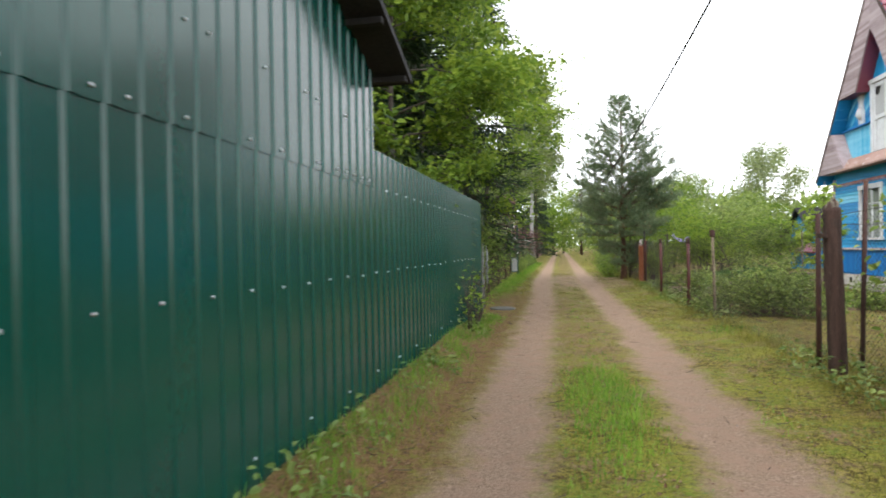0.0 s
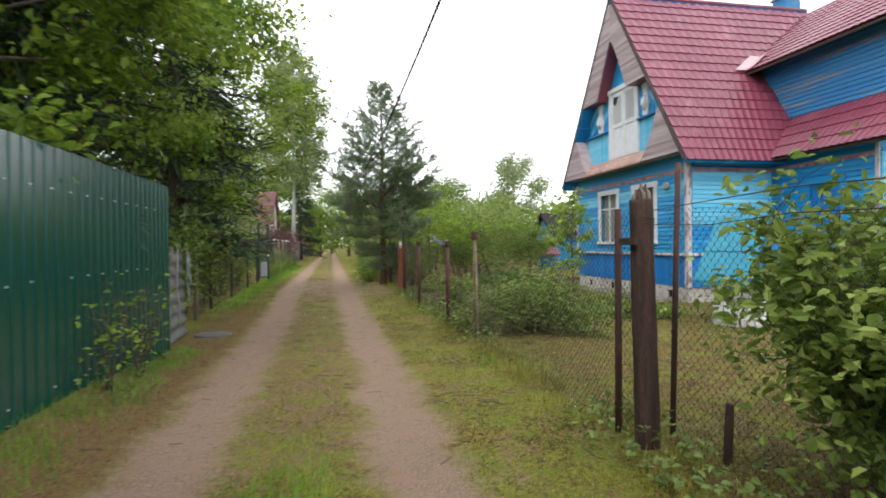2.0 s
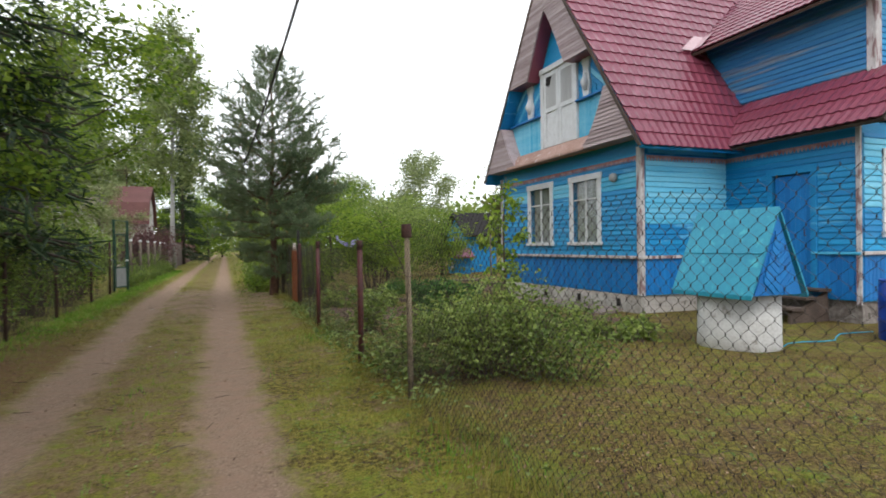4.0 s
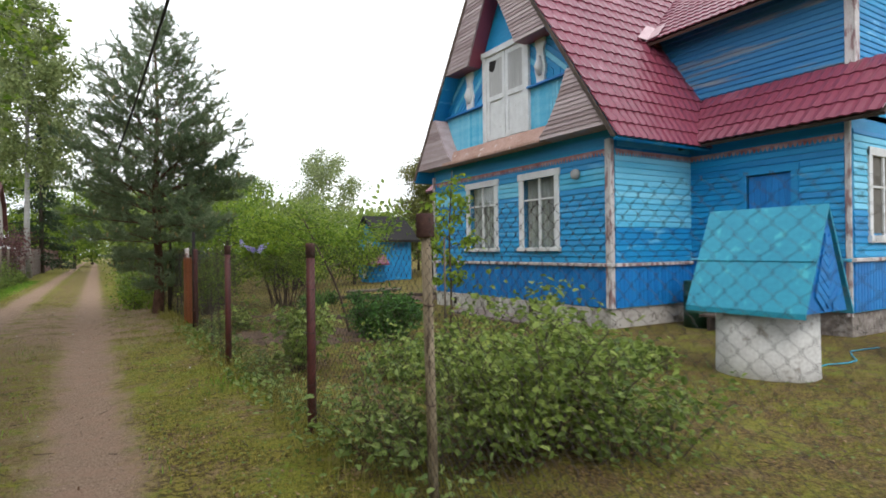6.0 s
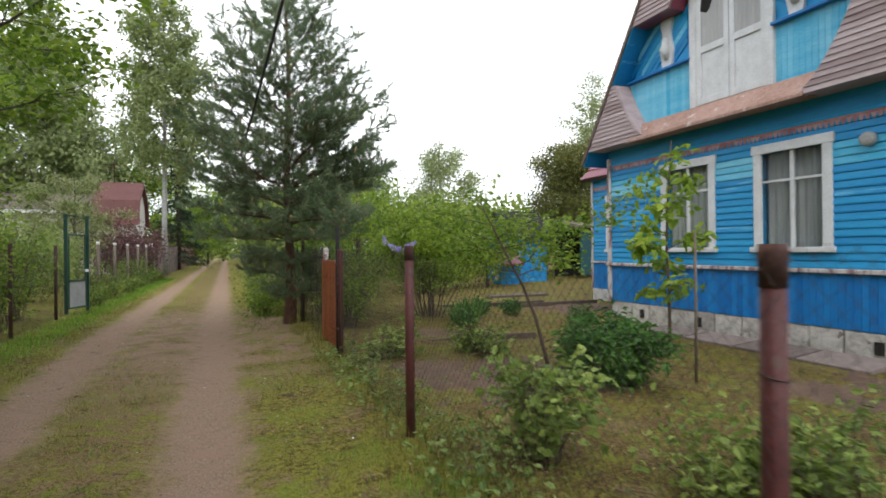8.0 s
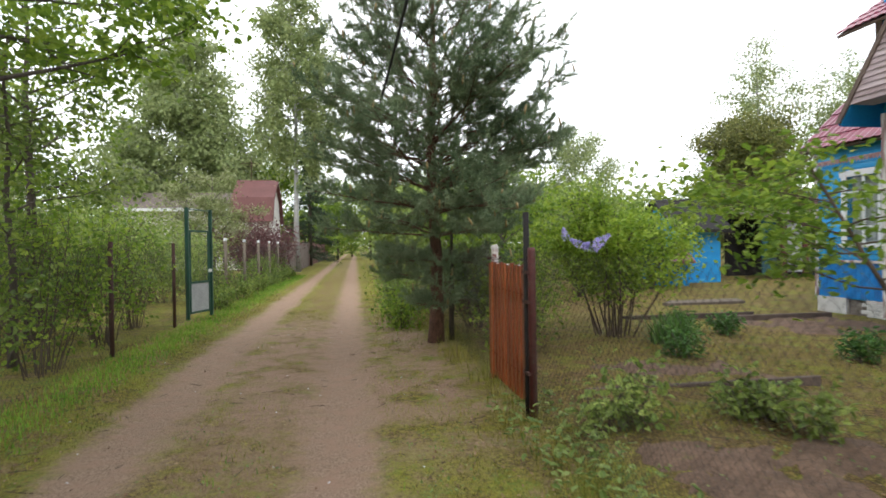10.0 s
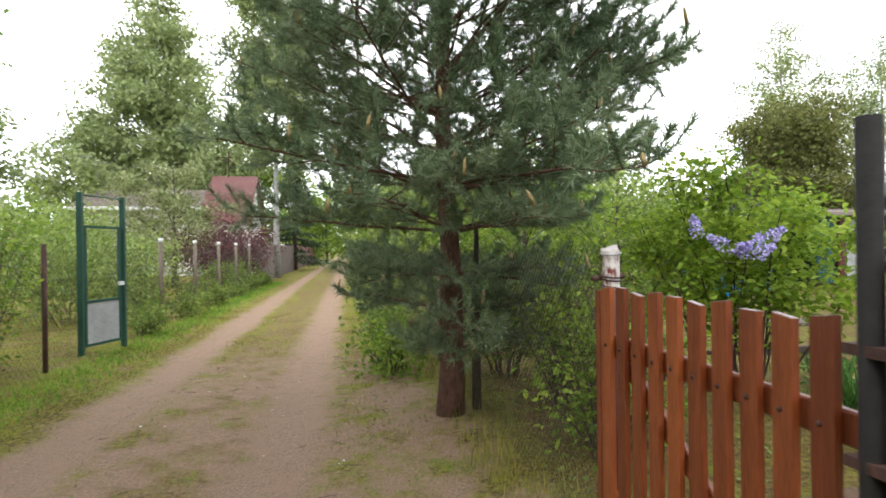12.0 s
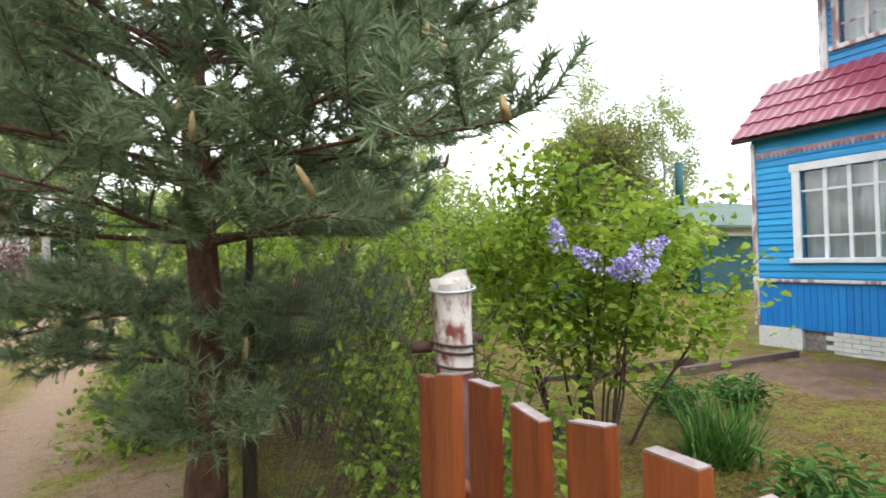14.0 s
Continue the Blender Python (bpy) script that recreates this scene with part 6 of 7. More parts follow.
lil = shrub("lilac_bush", "full yellow-green lilac bush with violet flower heads", 6.8, 23.8, 2.5, 1.0, 1.0, 9800, 0.072, M_leaf_lilac, 20, 290, True, 0.3, 0.11, 0.016, low=0.55, wide=0.72)
r = np.random.default_rng(291)
for k, (x, y, z, ax, az_, up) in enumerate(((5.5, 22.5, 1.58, -0.3, 0.0, 0.9), (5.64, 22.4, 1.49, -0.8, 0.2, 0.5), (5.71, 22.3, 1.43, -0.4, -0.4, 0.3), (5.8, 22.28, 1.42, 0.7, -0.3, 0.4), (5.84, 22.34, 1.47, 0.5, 0.3, 0.7), (5.93, 22.32, 1.53, 0.8, -0.2, 0.6), (5.66, 22.3, 1.45, 0.2, -0.6, 0.3))):
    n = 170
    tt = r.uniform(0, 1, n)
    q = unit(r.normal(size=(n, 3))) * (0.042 * (1 - tt) ** 0.7 + 0.008)[:, None]
    P = np.array([x, y, z]) + q + tt[:, None] * 0.13 * unit(np.array([ax, az_, up]))
    part("flower_head", bits(P, 0.019, r, 0, 0.9), M_flower, lil, "violet flower head")

for k, (x, y, h, rx) in enumerate(((4.75, 25.0, 1.5, 0.5), (5.1, 26.6, 1.7, 0.6), (4.7, 28.2, 1.6, 0.6), (5.0, 23.6, 1.45, 0.6), (4.9, 30.0, 1.8, 0.8), (4.75, 22.4, 1.3, 0.45), (5.3, 24.6, 1.7, 0.6))):
    shrub("thicket_shrub", "thin twiggy shrub behind the netting", x, y, h, rx, rx * 1.3, 1500, 0.06, M_leaf_maple if k % 2 else M_leaf_hedge, 20, 300 + k, True, 0.2, 0.09)
for k, (x, y, h, rx) in enumerate(((3.5, 25.6, 0.5, 0.3), (3.6, 26.6, 0.85, 0.4), (3.6, 27.8, 0.9, 0.4), (3.75, 29.5, 1.0, 0.5), (3.9, 32, 1.3, 0.7), (4.0, 35, 1.4, 0.8), (4.2, 39, 1.7, 0.9))):
    shrub("lane_shrub", "fresh green shrub at the edge of the lane", x, y, h, rx, rx * 1.6, 900, 0.07, M_leaf_hedge if k % 2 else M_leaf_maple, 14, 310 + k, False, 0.2, 0.16)
for k, (x, y, h, rad, m) in enumerate(((6.6, 30, 3.6, 1.9, 0), (9.4, 31.5, 3.4, 2.0, 1), (8.0, 36, 5.0, 2.2, 0), (12.5, 40, 4.2, 2.4, 1), (10.5, 34.0, 3.0, 1.7, 0), (6.4, 38, 5.2, 2.0, 1), (12.8, 33.5, 2.6, 1.4, 0), (24, 31, 3.6, 2.0, 0), (17.5, 41, 3.6, 2.4, 0), (22, 44, 4.0, 2.6, 1), (29, 43, 4.2, 2.6, 0), (10, 46, 5.0, 2.8, 1), (15.5, 48, 5.0, 2.8, 0))):
    broadleaf("fruit_tree", "light green fruit tree in the far garden", x, y, h, rad, 0.35, 5000, 0.12 if y < 37 else 0.16, (M_leaf_maple, M_leaf_far)[m], seed=330 + k, spread=0.3, limbs=20, trunk=0.07, twigs=7)
broadleaf("willow", "dense olive-brown rounded tree", 21.0, 39.0, 7.1, 2.6, 1.2, 42000, 0.14, M_leaf_olive, seed=351, spread=0.4, limbs=46, trunk=0.18, twigs=10, profile=lambda f: math.sin(math.pi * min(0.98, 0.25 + 0.68 * f)) ** 0.6)
for k, (x, y, h, rad) in enumerate(((31.5, 52, 17, 3.2), (37, 50, 15, 3.2), (20, 58, 11, 3.2), (14, 62, 9, 3.0))):
    broadleaf("birch", "airy birch beyond the gardens", x, y, h, rad, 2.6, 15000, 0.19, M_leaf_birch, M_birchbark, 40, 0.15, 360 + k, spread=0.3, hang=0.25, twigs=10)
# woods that close the distance
wr_ = np.random.default_rng(400)
P = []
for k in range(150):
    x, y = wr_.uniform(-90, 120), wr_.uniform(66, 100)
    if abs(x - 1.8) < 10:
        y += 40
    if k > 110:
        x, y = wr_.choice([-1, 1]) * wr_.uniform(45, 70), wr_.uniform(-40, 60)
    h = wr_.uniform(5.5, 9.5)
    q = unit(wr_.normal(size=(260, 3))) * wr_.uniform(0.6, 1.05, (260, 1))
    P.append(np.array([x, y, h * 0.5]) + q * np.array([3.6, 3.6, h * 0.5]) * (1 + 0.2 * wr_.normal(size=(260, 1))))
P = np.concatenate(P)
P[:, 2] = np.maximum(P[:, 2], 0.2)
tagged(part("distant_woods", bits(P, 0.9, wr_, 0.1), M_leaf_far), "hazy line of distant woods", "woods", kind="stuff")


# ---- garden things ----
def strip_of_soil(name, label, x0, x1, y0, y1, seed):
    r = np.random.default_rng(seed)
    nx_, ny_ = max(int((x1 - x0) / 0.09), 4), max(int((y1 - y0) / 0.09), 4)
    X, Y = np.meshgrid(np.linspace(x0, x1, nx_), np.linspace(y0, y1, ny_))
    rim = np.minimum.reduce([X - x0, x1 - X, Y - y0, y1 - Y])
    Z = ground_z(X, Y) - 0.05 + 0.07 * np.clip(rim / 0.55, 0, 1) + 0.035 * (wave(X * 3.1, Y * 2.7) + 0.4 * wave(X * 9, Y * 8)) * np.clip(rim / 0.2, 0, 1) + r.normal(size=X.shape) * 0.01 * (rim > 0.05)
    i = np.arange(nx_ * ny_).reshape(ny_, nx_)
    F = np.stack([i[:-1, :-1], i[:-1, 1:], i[1:, 1:], i[1:, :-1]], -1).reshape(-1, 4)
    me = np_mesh(name, np.stack([X, Y, Z], -1).reshape(-1, 3), F, True)
    return tagged(part(name, me, M_soil), label, "garden bed")


strip_of_soil("garden_bed", "dug brown garden bed by the netting", 4.15, 6.9, 16.6, 19.2, 1)
strip_of_soil("garden_bed", "dug brown bed along the house wall", 7.6, 10.2, 15.3, 17.2, 2)
strip_of_soil("garden_bed", "dug brown bed with seedlings before the well", 6.7, 9.0, 13.4, 15.0, 6)
strip_of_soil("garden_bed", "dug soil under the hazel bush", 4.5, 6.6, 3.0, 6.6, 3)
strip_of_soil("garden_bed", "bare soil below the veranda window", 9.8, 12.6, 23.3, 26.4, 4)
strip_of_soil("garden_bed", "low bed edged with a plank", 5.0, 7.5, 20.6, 22.0, 5)
for lo, hi in (((4.9, 20.44, -0.05), (7.5, 20.49, 0.035)), ((9.9, 25.5, -0.18), (12.4, 25.58, -0.03)), ((8.0, 26.0, -0.12), (11.0, 26.06, -0.03))):
    bedp = thing("bed_plank", "dark weathered plank edging a bed", "plank", lo)
    part("plank", Soup().chamfer((lo[0], lo[1], lo[2] + 0.0), (hi[0], hi[1], hi[2] + 0.03), 0.008), M_plank, bedp)

slab = thing("path_slabs", "row of grey concrete slabs tilted along the house", "slab", (10.3, 18.6, 0.05))
for k in range(4):
    part("slab", Soup().chamfer((9.95, 16.75 + k * 1.0, 0.0), (10.55, 17.7 + k * 1.0, 0.06), 0.01, Matrix.Translation((0, 0, -0.1)) @ Matrix.Translation((10.25, 0, 0)) @ Matrix.Rotation(radians(-7 + k), 4, "Y") @ Matrix.Translation((-10.25, 0, 0))), M_board_grey, slab)

well = thing("garden_well", "whitewashed concrete ring well under a turquoise pitched roof", "well", (9.45, 12.75, 0))
cx, cy = 9.37, 12.9
so = Soup()
so.tube([(cx + 0.09, cy - 0.04, -0.35), (cx + 0.09, cy - 0.04, 0.05), (cx + 0.09, cy - 0.04, 0.74), (cx + 0.09, cy - 0.04, 0.75)], [0.56, 0.545, 0.54, 0.5], 32)
part("ring", so, M_concrete, well, "whitewashed concrete ring")
rz, ez, hw = 1.8, 0.66, 0.49
ry0, ry1 = 12.12, 13.5
for s in (-1, 1):
    so = Soup().prism([(cx, rz), (cx, rz + 0.05), (cx + s * (hw + 0.03), ez + 0.03), (cx + s * (hw + 0.03), ez - 0.03)], 1, ry0, ry1)
    rf = part("roof_side", so, M_turq, well, "turquoise painted roof board")
    for zz in (0.5,):
        part("seam", Soup().chamfer((cx + s * (hw * zz + 0.032) - 0.012, ry0 + 0.01, lerp(rz, ez, zz) - 0.004), (cx + s * (hw * zz + 0.032) + 0.012, ry1 - 0.01, lerp(rz, ez, zz) + 0.012), 0.003), M_turq, rf)
for yy in (ry0 + 0.03, ry1 - 0.06):
    gb = part("gable", Soup().prism([(cx - hw + 0.06, ez + 0.02), (cx + hw - 0.06, ez + 0.02), (cx, rz - 0.06)], 1, yy, yy + 0.03), M_blue_deep, well, "blue slanting boards of the gable")
    for s in (-1, 1):
        for k in range(9):
            z0 = ez - 0.05 + k * 0.11
            a, b = (cx, z0 + 0.0), (cx + s * 0.36, z0 + 0.32)
            lim = lambda z: (rz - 0.1 - z) / (rz - 0.1 - ez) * (hw - 0.08)
            pts = [(lerp(a[0], b[0], t), lerp(a[1], b[1], t)) for t in np.linspace(0, 1.6, 20)]
            pts = [p for p in pts if abs(p[0] - cx) < lim(p[1] + 0.09) and p[1] > ez + 0.03]
            if len(pts) > 2:
                (ya, za), (yb, zb) = pts[0], pts[-1]
                part("board", Soup().prism([(ya, za), (yb, zb), (yb, zb + 0.095), (ya, za + 0.095)], 1, yy - 0.018, yy - 0.002), M_blue_deep, gb)

bar = thing("water_barrel", "blue plastic water barrel beside the house", "barrel", (12.0, 12.2, 0))
part("body", Soup().tube([(12.0, 12.2, z - 0.12) for z in (0, 0.03, 0.28, 0.3, 0.33, 0.58, 0.6, 0.63, 0.86, 0.9)], [0.27, 0.285, 0.29, 0.3, 0.29, 0.29, 0.3, 0.29, 0.285, 0.25], 24), M_barrel, bar)
part("rim", Soup().tube([(12.0 + 0.27 * math.cos(a), 12.2 + 0.27 * math.sin(a), 0.78) for a in np.linspace(0, 6.2832, 25)], 0.018, 6, False), M_barrel, bar)
gba = thing("metal_barrel", "dark green steel barrel at the inner corner", "barrel", (12.45, 15.75, 0))
part("body", Soup().tube([(12.45, 15.75, z - 0.12) for z in (0, 0.28, 0.3, 0.32, 0.58, 0.6, 0.62, 0.86, 0.88)], [0.29, 0.29, 0.305, 0.29, 0.29, 0.305, 0.29, 0.29, 0.27], 22), M_greenpaint, gba)
hose = thing("garden_hose", "pale blue garden hose lying on the grass", "hose", (10.5, 12.6, 0.05))
part("hose", Soup().tube([(9.9 + 0.3 * k, 12.5 + 0.12 * math.sin(k * 1.3) + 0.05 * k, float(ground_z(9.9 + 0.3 * k, 12.5)) + 0.02) for k in range(9)], 0.009, 6), M_turq, hose)
man = thing("manhole_cover", "old concrete slab cover in the verge", "cover", (0.24, 13.35, 0.03))
part("slab", Soup().tube([(0.24, 13.35, -0.02), (0.24, 13.35, 0.022), (0.24, 13.35, 0.03)], [0.29, 0.28, 0.26], 14), M_slate_dirty, man)

# ---- old fence stretch left of the lane ----
oldf = thing("slate_fence", "patched old fence of slate sheets and leaning stakes", "fence", (-0.3, 13, 0))
for k in range(2):
    n, top = 42, 1.42 - 0.08 * k
    vs, fs = [], []
    for i in range(n + 1):
        zz = 0.06 + (top - 0.06) * i / n
        xx = -0.06 - 0.05 * k + 0.022 * math.sin(i * 6.2832 / 6) - 0.06 * i / n
        for dx in (0, -0.01):
            vs += [(xx + dx, 11.56 + k * 0.82 + 0.03 * i / n, zz), (xx + dx, 12.34 + k * 0.82 + 0.05 * i / n, zz)]
    for i in range(n):
        a, b = 4 * i, 4 * i + 4
        fs += [(a, a + 1, b + 1, b), (a + 2, b + 2, b + 3, a + 3), (a, b, b + 2, a + 2), (a + 1, a + 3, b + 3, b + 1)]
    part("slate_sheet", np_mesh("slate_sheet", vs, fs, False), M_slate_dirty, oldf)
vs, fs = [], []
for i in range(25):
    for k in range(13):
        zz, yy = 1.43 - 0.98 * k / 12 - 0.25 * (i / 24) * (k / 12), 11.52 + 0.5 * i / 24
        vs.append((-0.05 + 0.012 * math.sin(i * 1.5 + 0.3 * k) + 0.008 * math.sin(k * 0.9), yy, zz))
fs = [(13 * i + k, 13 * i + k + 1, 13 * i + k + 14, 13 * i + k + 13) for i in range(24) for k in range(12)]
part("draped_cloth", np_mesh("draped_cloth", vs, fs, True), M_cloth, oldf, "pale grey plastic sheet draped over the fence")
for y0, z0, z1 in ((12.42, 0.3, 1.42), (13.0, 0.5, 1.38), (13.12, 0.8, 1.3)):
    so = Soup()
    pts = [(-0.04 + 0.012 * math.sin(k * 1.4 + y0), y0 + 0.03 * math.sin(k * 0.9), lerp(z0, z1, k / 7)) for k in range(8)]
    so.tube(pts, [0.006, 0.014, 0.018, 0.01, 0.02, 0.018, 0.014, 0.006], 5)
    part("torn_strip", so, M_cloth, oldf, "torn pale strip hanging from a stake")
for x, y, h, tx in ((-0.12, 11.66, 1.45, 0.02), (-0.2, 12.35, 1.5, 0.05), (-0.15, 12.7, 1.4, -0.06), (-0.35, 13.7, 1.45, 0.03), (-0.4, 15.1, 1.4, 0.02)):
    part("stake", Soup().tube([(x, y, -0.1), (x + tx, y + 0.02, h * 0.5), (x + 0.4 * tx, y + tx, h)], [0.045, 0.04, 0.03], 7), M_grey_pole, oldf)
lnet = thing("garden_netting_fence", "rusty netting fence with iron posts, overgrown by a hedge", "fence", (-0.55, 20, 0))
for y in (17.0, 20.0, 23.5, 26.4):
    part("post", Soup().tube([(-0.5 - 0.02 * (y - 17), y, -0.1), (-0.5 - 0.02 * (y - 17), y, 1.62)], 0.032, 8), M_iron, lnet)
tagged(part("netting", chain_link((-0.45, 15.2), (-0.72, 27.4), 0.05, 1.55, 0.05, 0.0017, knots=False), M_wire, lnet), kind="stuff")
tg = thing("steel_gate", "dark green steel garden gate between two tall posts", "gate", (-0.6, 27.9, 0))
for x, y in ((-0.75, 27.5), (-0.48, 28.3)):
    part("post", Soup().box((x - 0.035, y - 0.035, -0.1), (x + 0.035, y + 0.035, 2.36)), M_greenpaint, tg)
gm = Matrix.Translation((-0.75, 27.5, 0)) @ Matrix.Rotation(math.atan2(0.8, 0.27) - math.pi / 2, 4, "Z")
for lo, hi in (((-0.02, 0.06, 0.15), (0.02, 0.1, 1.9)), ((-0.02, 0.74, 0.15), (0.02, 0.78, 1.9)), ((-0.02, 0.1, 0.15), (0.02, 0.74, 0.19)), ((-0.02, 0.1, 1.86), (0.02, 0.74, 1.9)), ((-0.018, 0.1, 0.78), (0.018, 0.74, 0.82))):
    part("gate_bar", Soup().box(lo, hi, gm), M_greenpaint, tg)
part("gate_panel", Soup().box((-0.004, 0.1, 0.19), (0.004, 0.74, 0.78), gm), M_slate, tg, "grey sheet lower panel")
tagged(part("netting", chain_link((-0.72, 27.6), (-0.51, 28.2), 0.82, 1.86, 0.04, knots=False), M_wire, tg), kind="stuff")
part("latch", Soup().box((0.02, 0.7, 1.0), (0.05, 0.8, 1.06), gm), M_white, tg)
part("crossbar", Soup().tube([(-0.75, 27.5, 2.33), (-0.48, 28.3, 2.33)], 0.012, 6), M_greenpaint, tg)
wf = thing("white_post_fence", "netting fence on grey posts with white tops", "fence", (-0.8, 36, 0))
for k in range(6):
    y = 31.0 + 2.6 * k
    p = part("post", Soup().tube([(-0.75, y, -0.1), (-0.75, y, 1.75)], 0.045, 8), M_grey_pole, wf)
    part("cap", Soup().tube([(-0.75, y, 1.7), (-0.75, y, 1.78)], [0.05, 0.047], 8), M_white, p)
tagged(part("netting", chain_link((-0.75, 28.4), (-0.75, 46), 0.05, 1.6, 0.07, 0.002, knots=False), M_wire, wf), kind="stuff")
bf = thing("board_fence", "grey-brown upright board fence", "fence", (-0.9, 52, 0))
bmsh = Soup().chamfer((0, 0, 0), (0.025, 0.15, 1.75), 0.004).mesh("board")
bmsh.materials.append(M_board_grey)
for k in range(100):
    part("board", bmsh, None, bf, m=Matrix.Translation((-0.92 + 0.006 * (k % 3), 44 + 0.165 * k, 0.03 + 0.02 * ((k * 7) % 4))))
sf = thing("brown_sheet_fence", "brown profiled steel fence far along the lane", "fence", (-0.95, 70, 0))
for k in range(28):
    part("panel", sheet_mesh("brown_sheet", W, 0.05, 1.9), M_brown_sheet, sf, m=Matrix.Translation((-0.95, 60.6 + k * W, 0)))

# ---- far buildings ----
fh = thing("far_house", "cream house with red-brown gambrel roof behind trees", "house", (-7, 57, 0))
part("wall", Soup().box((-12.5, 55, -0.1), (-3.0, 60, 3.4)), M_farwall, fh)
part("gable_wall", Soup().prism([(55, 3.4), (55.5, 4.9), (57.5, 6.15), (59.5, 4.9), (60, 3.4)], 0, -3.2, -3.0), M_farwall, fh)
part("roof", Soup().prism([(54.6, 3.3), (55.35, 5.0), (57.5, 6.4), (59.65, 5.0), (60.4, 3.3), (60.2, 3.3), (59.5, 4.85), (57.5, 6.17), (55.5, 4.85), (54.8, 3.3)], 0, -5.6, -2.75), M_farroof, fh)
part("side_roof", Soup().prism([(54.4, 4.2), (57.5, 5.5), (60.6, 4.2), (60.6, 4.05), (57.5, 5.35), (54.4, 4.05)], 0, -12.9, -5.62), M_board_grey, fh, "grey-brown sheet roof of the side wing")
part("side_wall", Soup().box((-12.5, 55, 3.4), (-5.7, 60, 4.3)), M_farwall, fh)
part("fascia", Soup().box((-12.9, 54.3, 4.0), (-5.62, 54.38, 4.2)), M_white, fh, "white eaves board")
for yy in (56.2, 58.2):
    part("window", Soup().box((-2.99, yy, 1.0), (-2.95, yy + 0.9, 2.3)), M_room, fh)
so = Soup().tube([(-4.6, 57.4, 6.2), (-4.6, 57.4, 8.0)], 0.03, 6)
so.tube([(-5.3, 57.4, 7.6), (-3.9, 57.4, 7.6)], 0.02, 5).tube([(-5.0, 57.4, 7.4), (-4.2, 57.4, 7.4)], 0.02, 5)
part("antenna", so, M_iron, fh)

bs = thing("blue_outbuilding", "small blue outbuilding with a dark pitched roof", "shed", (16.6, 36.5, 0))
part("wall", Soup().box((15.0, 35.4, -0.25), (16.8, 38.2, 2.1)), M_blue, bs)
part("gable_wall", Soup().prism([(35.4, 2.1), (38.2, 2.1), (36.8, 3.1)], 0, 15.0, 15.15), M_blue, bs)
part("roof", Soup().prism([(35.0, 1.85), (36.8, 3.15), (38.6, 1.85), (38.6, 1.97), (36.8, 3.28), (35.0, 1.97)], 0, 14.7, 17.1), M_dark, bs)
w = part("window", Soup().box((14.96, 36.3, 1.1), (14.99, 37.2, 1.9)), M_white, bs)
part("pane", Soup().box((14.94, 36.38, 1.18), (14.955, 37.12, 1.82)), M_room, w)
kn = thing("dog_kennel", "little blue kennel with a pink roof", "kennel", (14.2, 34.6, 0))
part("body", Soup().box((13.8, 34.2, -0.25), (14.7, 35.0, 0.75)), M_blue, kn)
part("roof", Soup().prism([(34.0, 0.72), (34.6, 1.15), (35.2, 0.72), (35.2, 0.8), (34.6, 1.24), (34.0, 0.8)], 0, 13.65, 14.85), M_roof, kn)
part("doorway", Soup().box((13.785, 34.42, 0.08), (13.799, 34.8, 0.55)), M_white, kn)
gs = thing("green_roof_shed", "low dark teal shed with green roof and pipe chimney", "shed", (25.5, 38, 0))
part("wall", Soup().box((22.8, 35.6, -0.25), (29, 40, 2.2)), M_tealwall, gs)
part("eaves_board", Soup().box((22.7, 35.5, 2.2), (29.1, 40.1, 2.55)), M_farwall, gs)
part("roof", Soup().prism([(35.0, 2.5), (37.8, 3.7), (40.6, 2.5), (40.6, 2.6), (37.8, 3.82), (35.0, 2.6)], 0, 22.3, 29.5), M_greenroof, gs)
part("chimney_pipe", Soup().tube([(23.6, 37.2, 3.2), (23.6, 37.2, 5.4)], 0.17, 12), M_tealwall, gs)
part("door", Soup().box((22.77, 36.4, 0.1), (22.799, 37.3, 2.0)), M_redpipe, gs)
part("door", Soup().box((22.77, 37.6, 0.1), (22.799, 38.4, 2.0)), M_white, gs)

osd = thing("open_lean_to", "open lean-to shed with a red door frame and white panel", "shed", (21, 37, 0))
part("roof", Soup().prism([(35.7, 2.45), (38.8, 2.9), (38.8, 3.02), (35.7, 2.57)], 0, 18.9, 23.4), M_board_grey, osd, "weathered sheet roof")
# back wall coloured near-black to give the shade inside the opening
part("wall", Soup().box((19.1, 38.2, -0.25), (23.2, 38.4, 2.5)), M_dark, osd)
part("side_panel", Soup().box((19.1, 36.0, 0.1), (19.75, 36.06, 2.4)), M_tealwall, osd, "dark teal side panel")
for x in (20.0, 21.0):
    part("door_post", Soup().box((x, 36.0, 0), (x + 0.22, 36.12, 2.45)), M_redpipe, osd, "dark red door post")
part("door_panel", Soup().box((20.3, 36.03, 0.2), (20.95, 36.08, 2.3)), M_slate, osd, "grey-white door panel")
part("post", Soup().box((23.0, 36.0, 0), (23.15, 36.15, 2.45)), M_plank, osd)
pp = thing("plank_pile", "few pale planks lying on the far lawn", "planks", (11.6, 28.5, 0))
for k in range(3):
    part("plank", Soup().chamfer((10.4 + 0.2 * k, 28.4 + 0.22 * k, -0.12), (12.6 + 0.1 * k, 28.58 + 0.22 * k, -0.04), 0.006), M_grey_pole, pp)

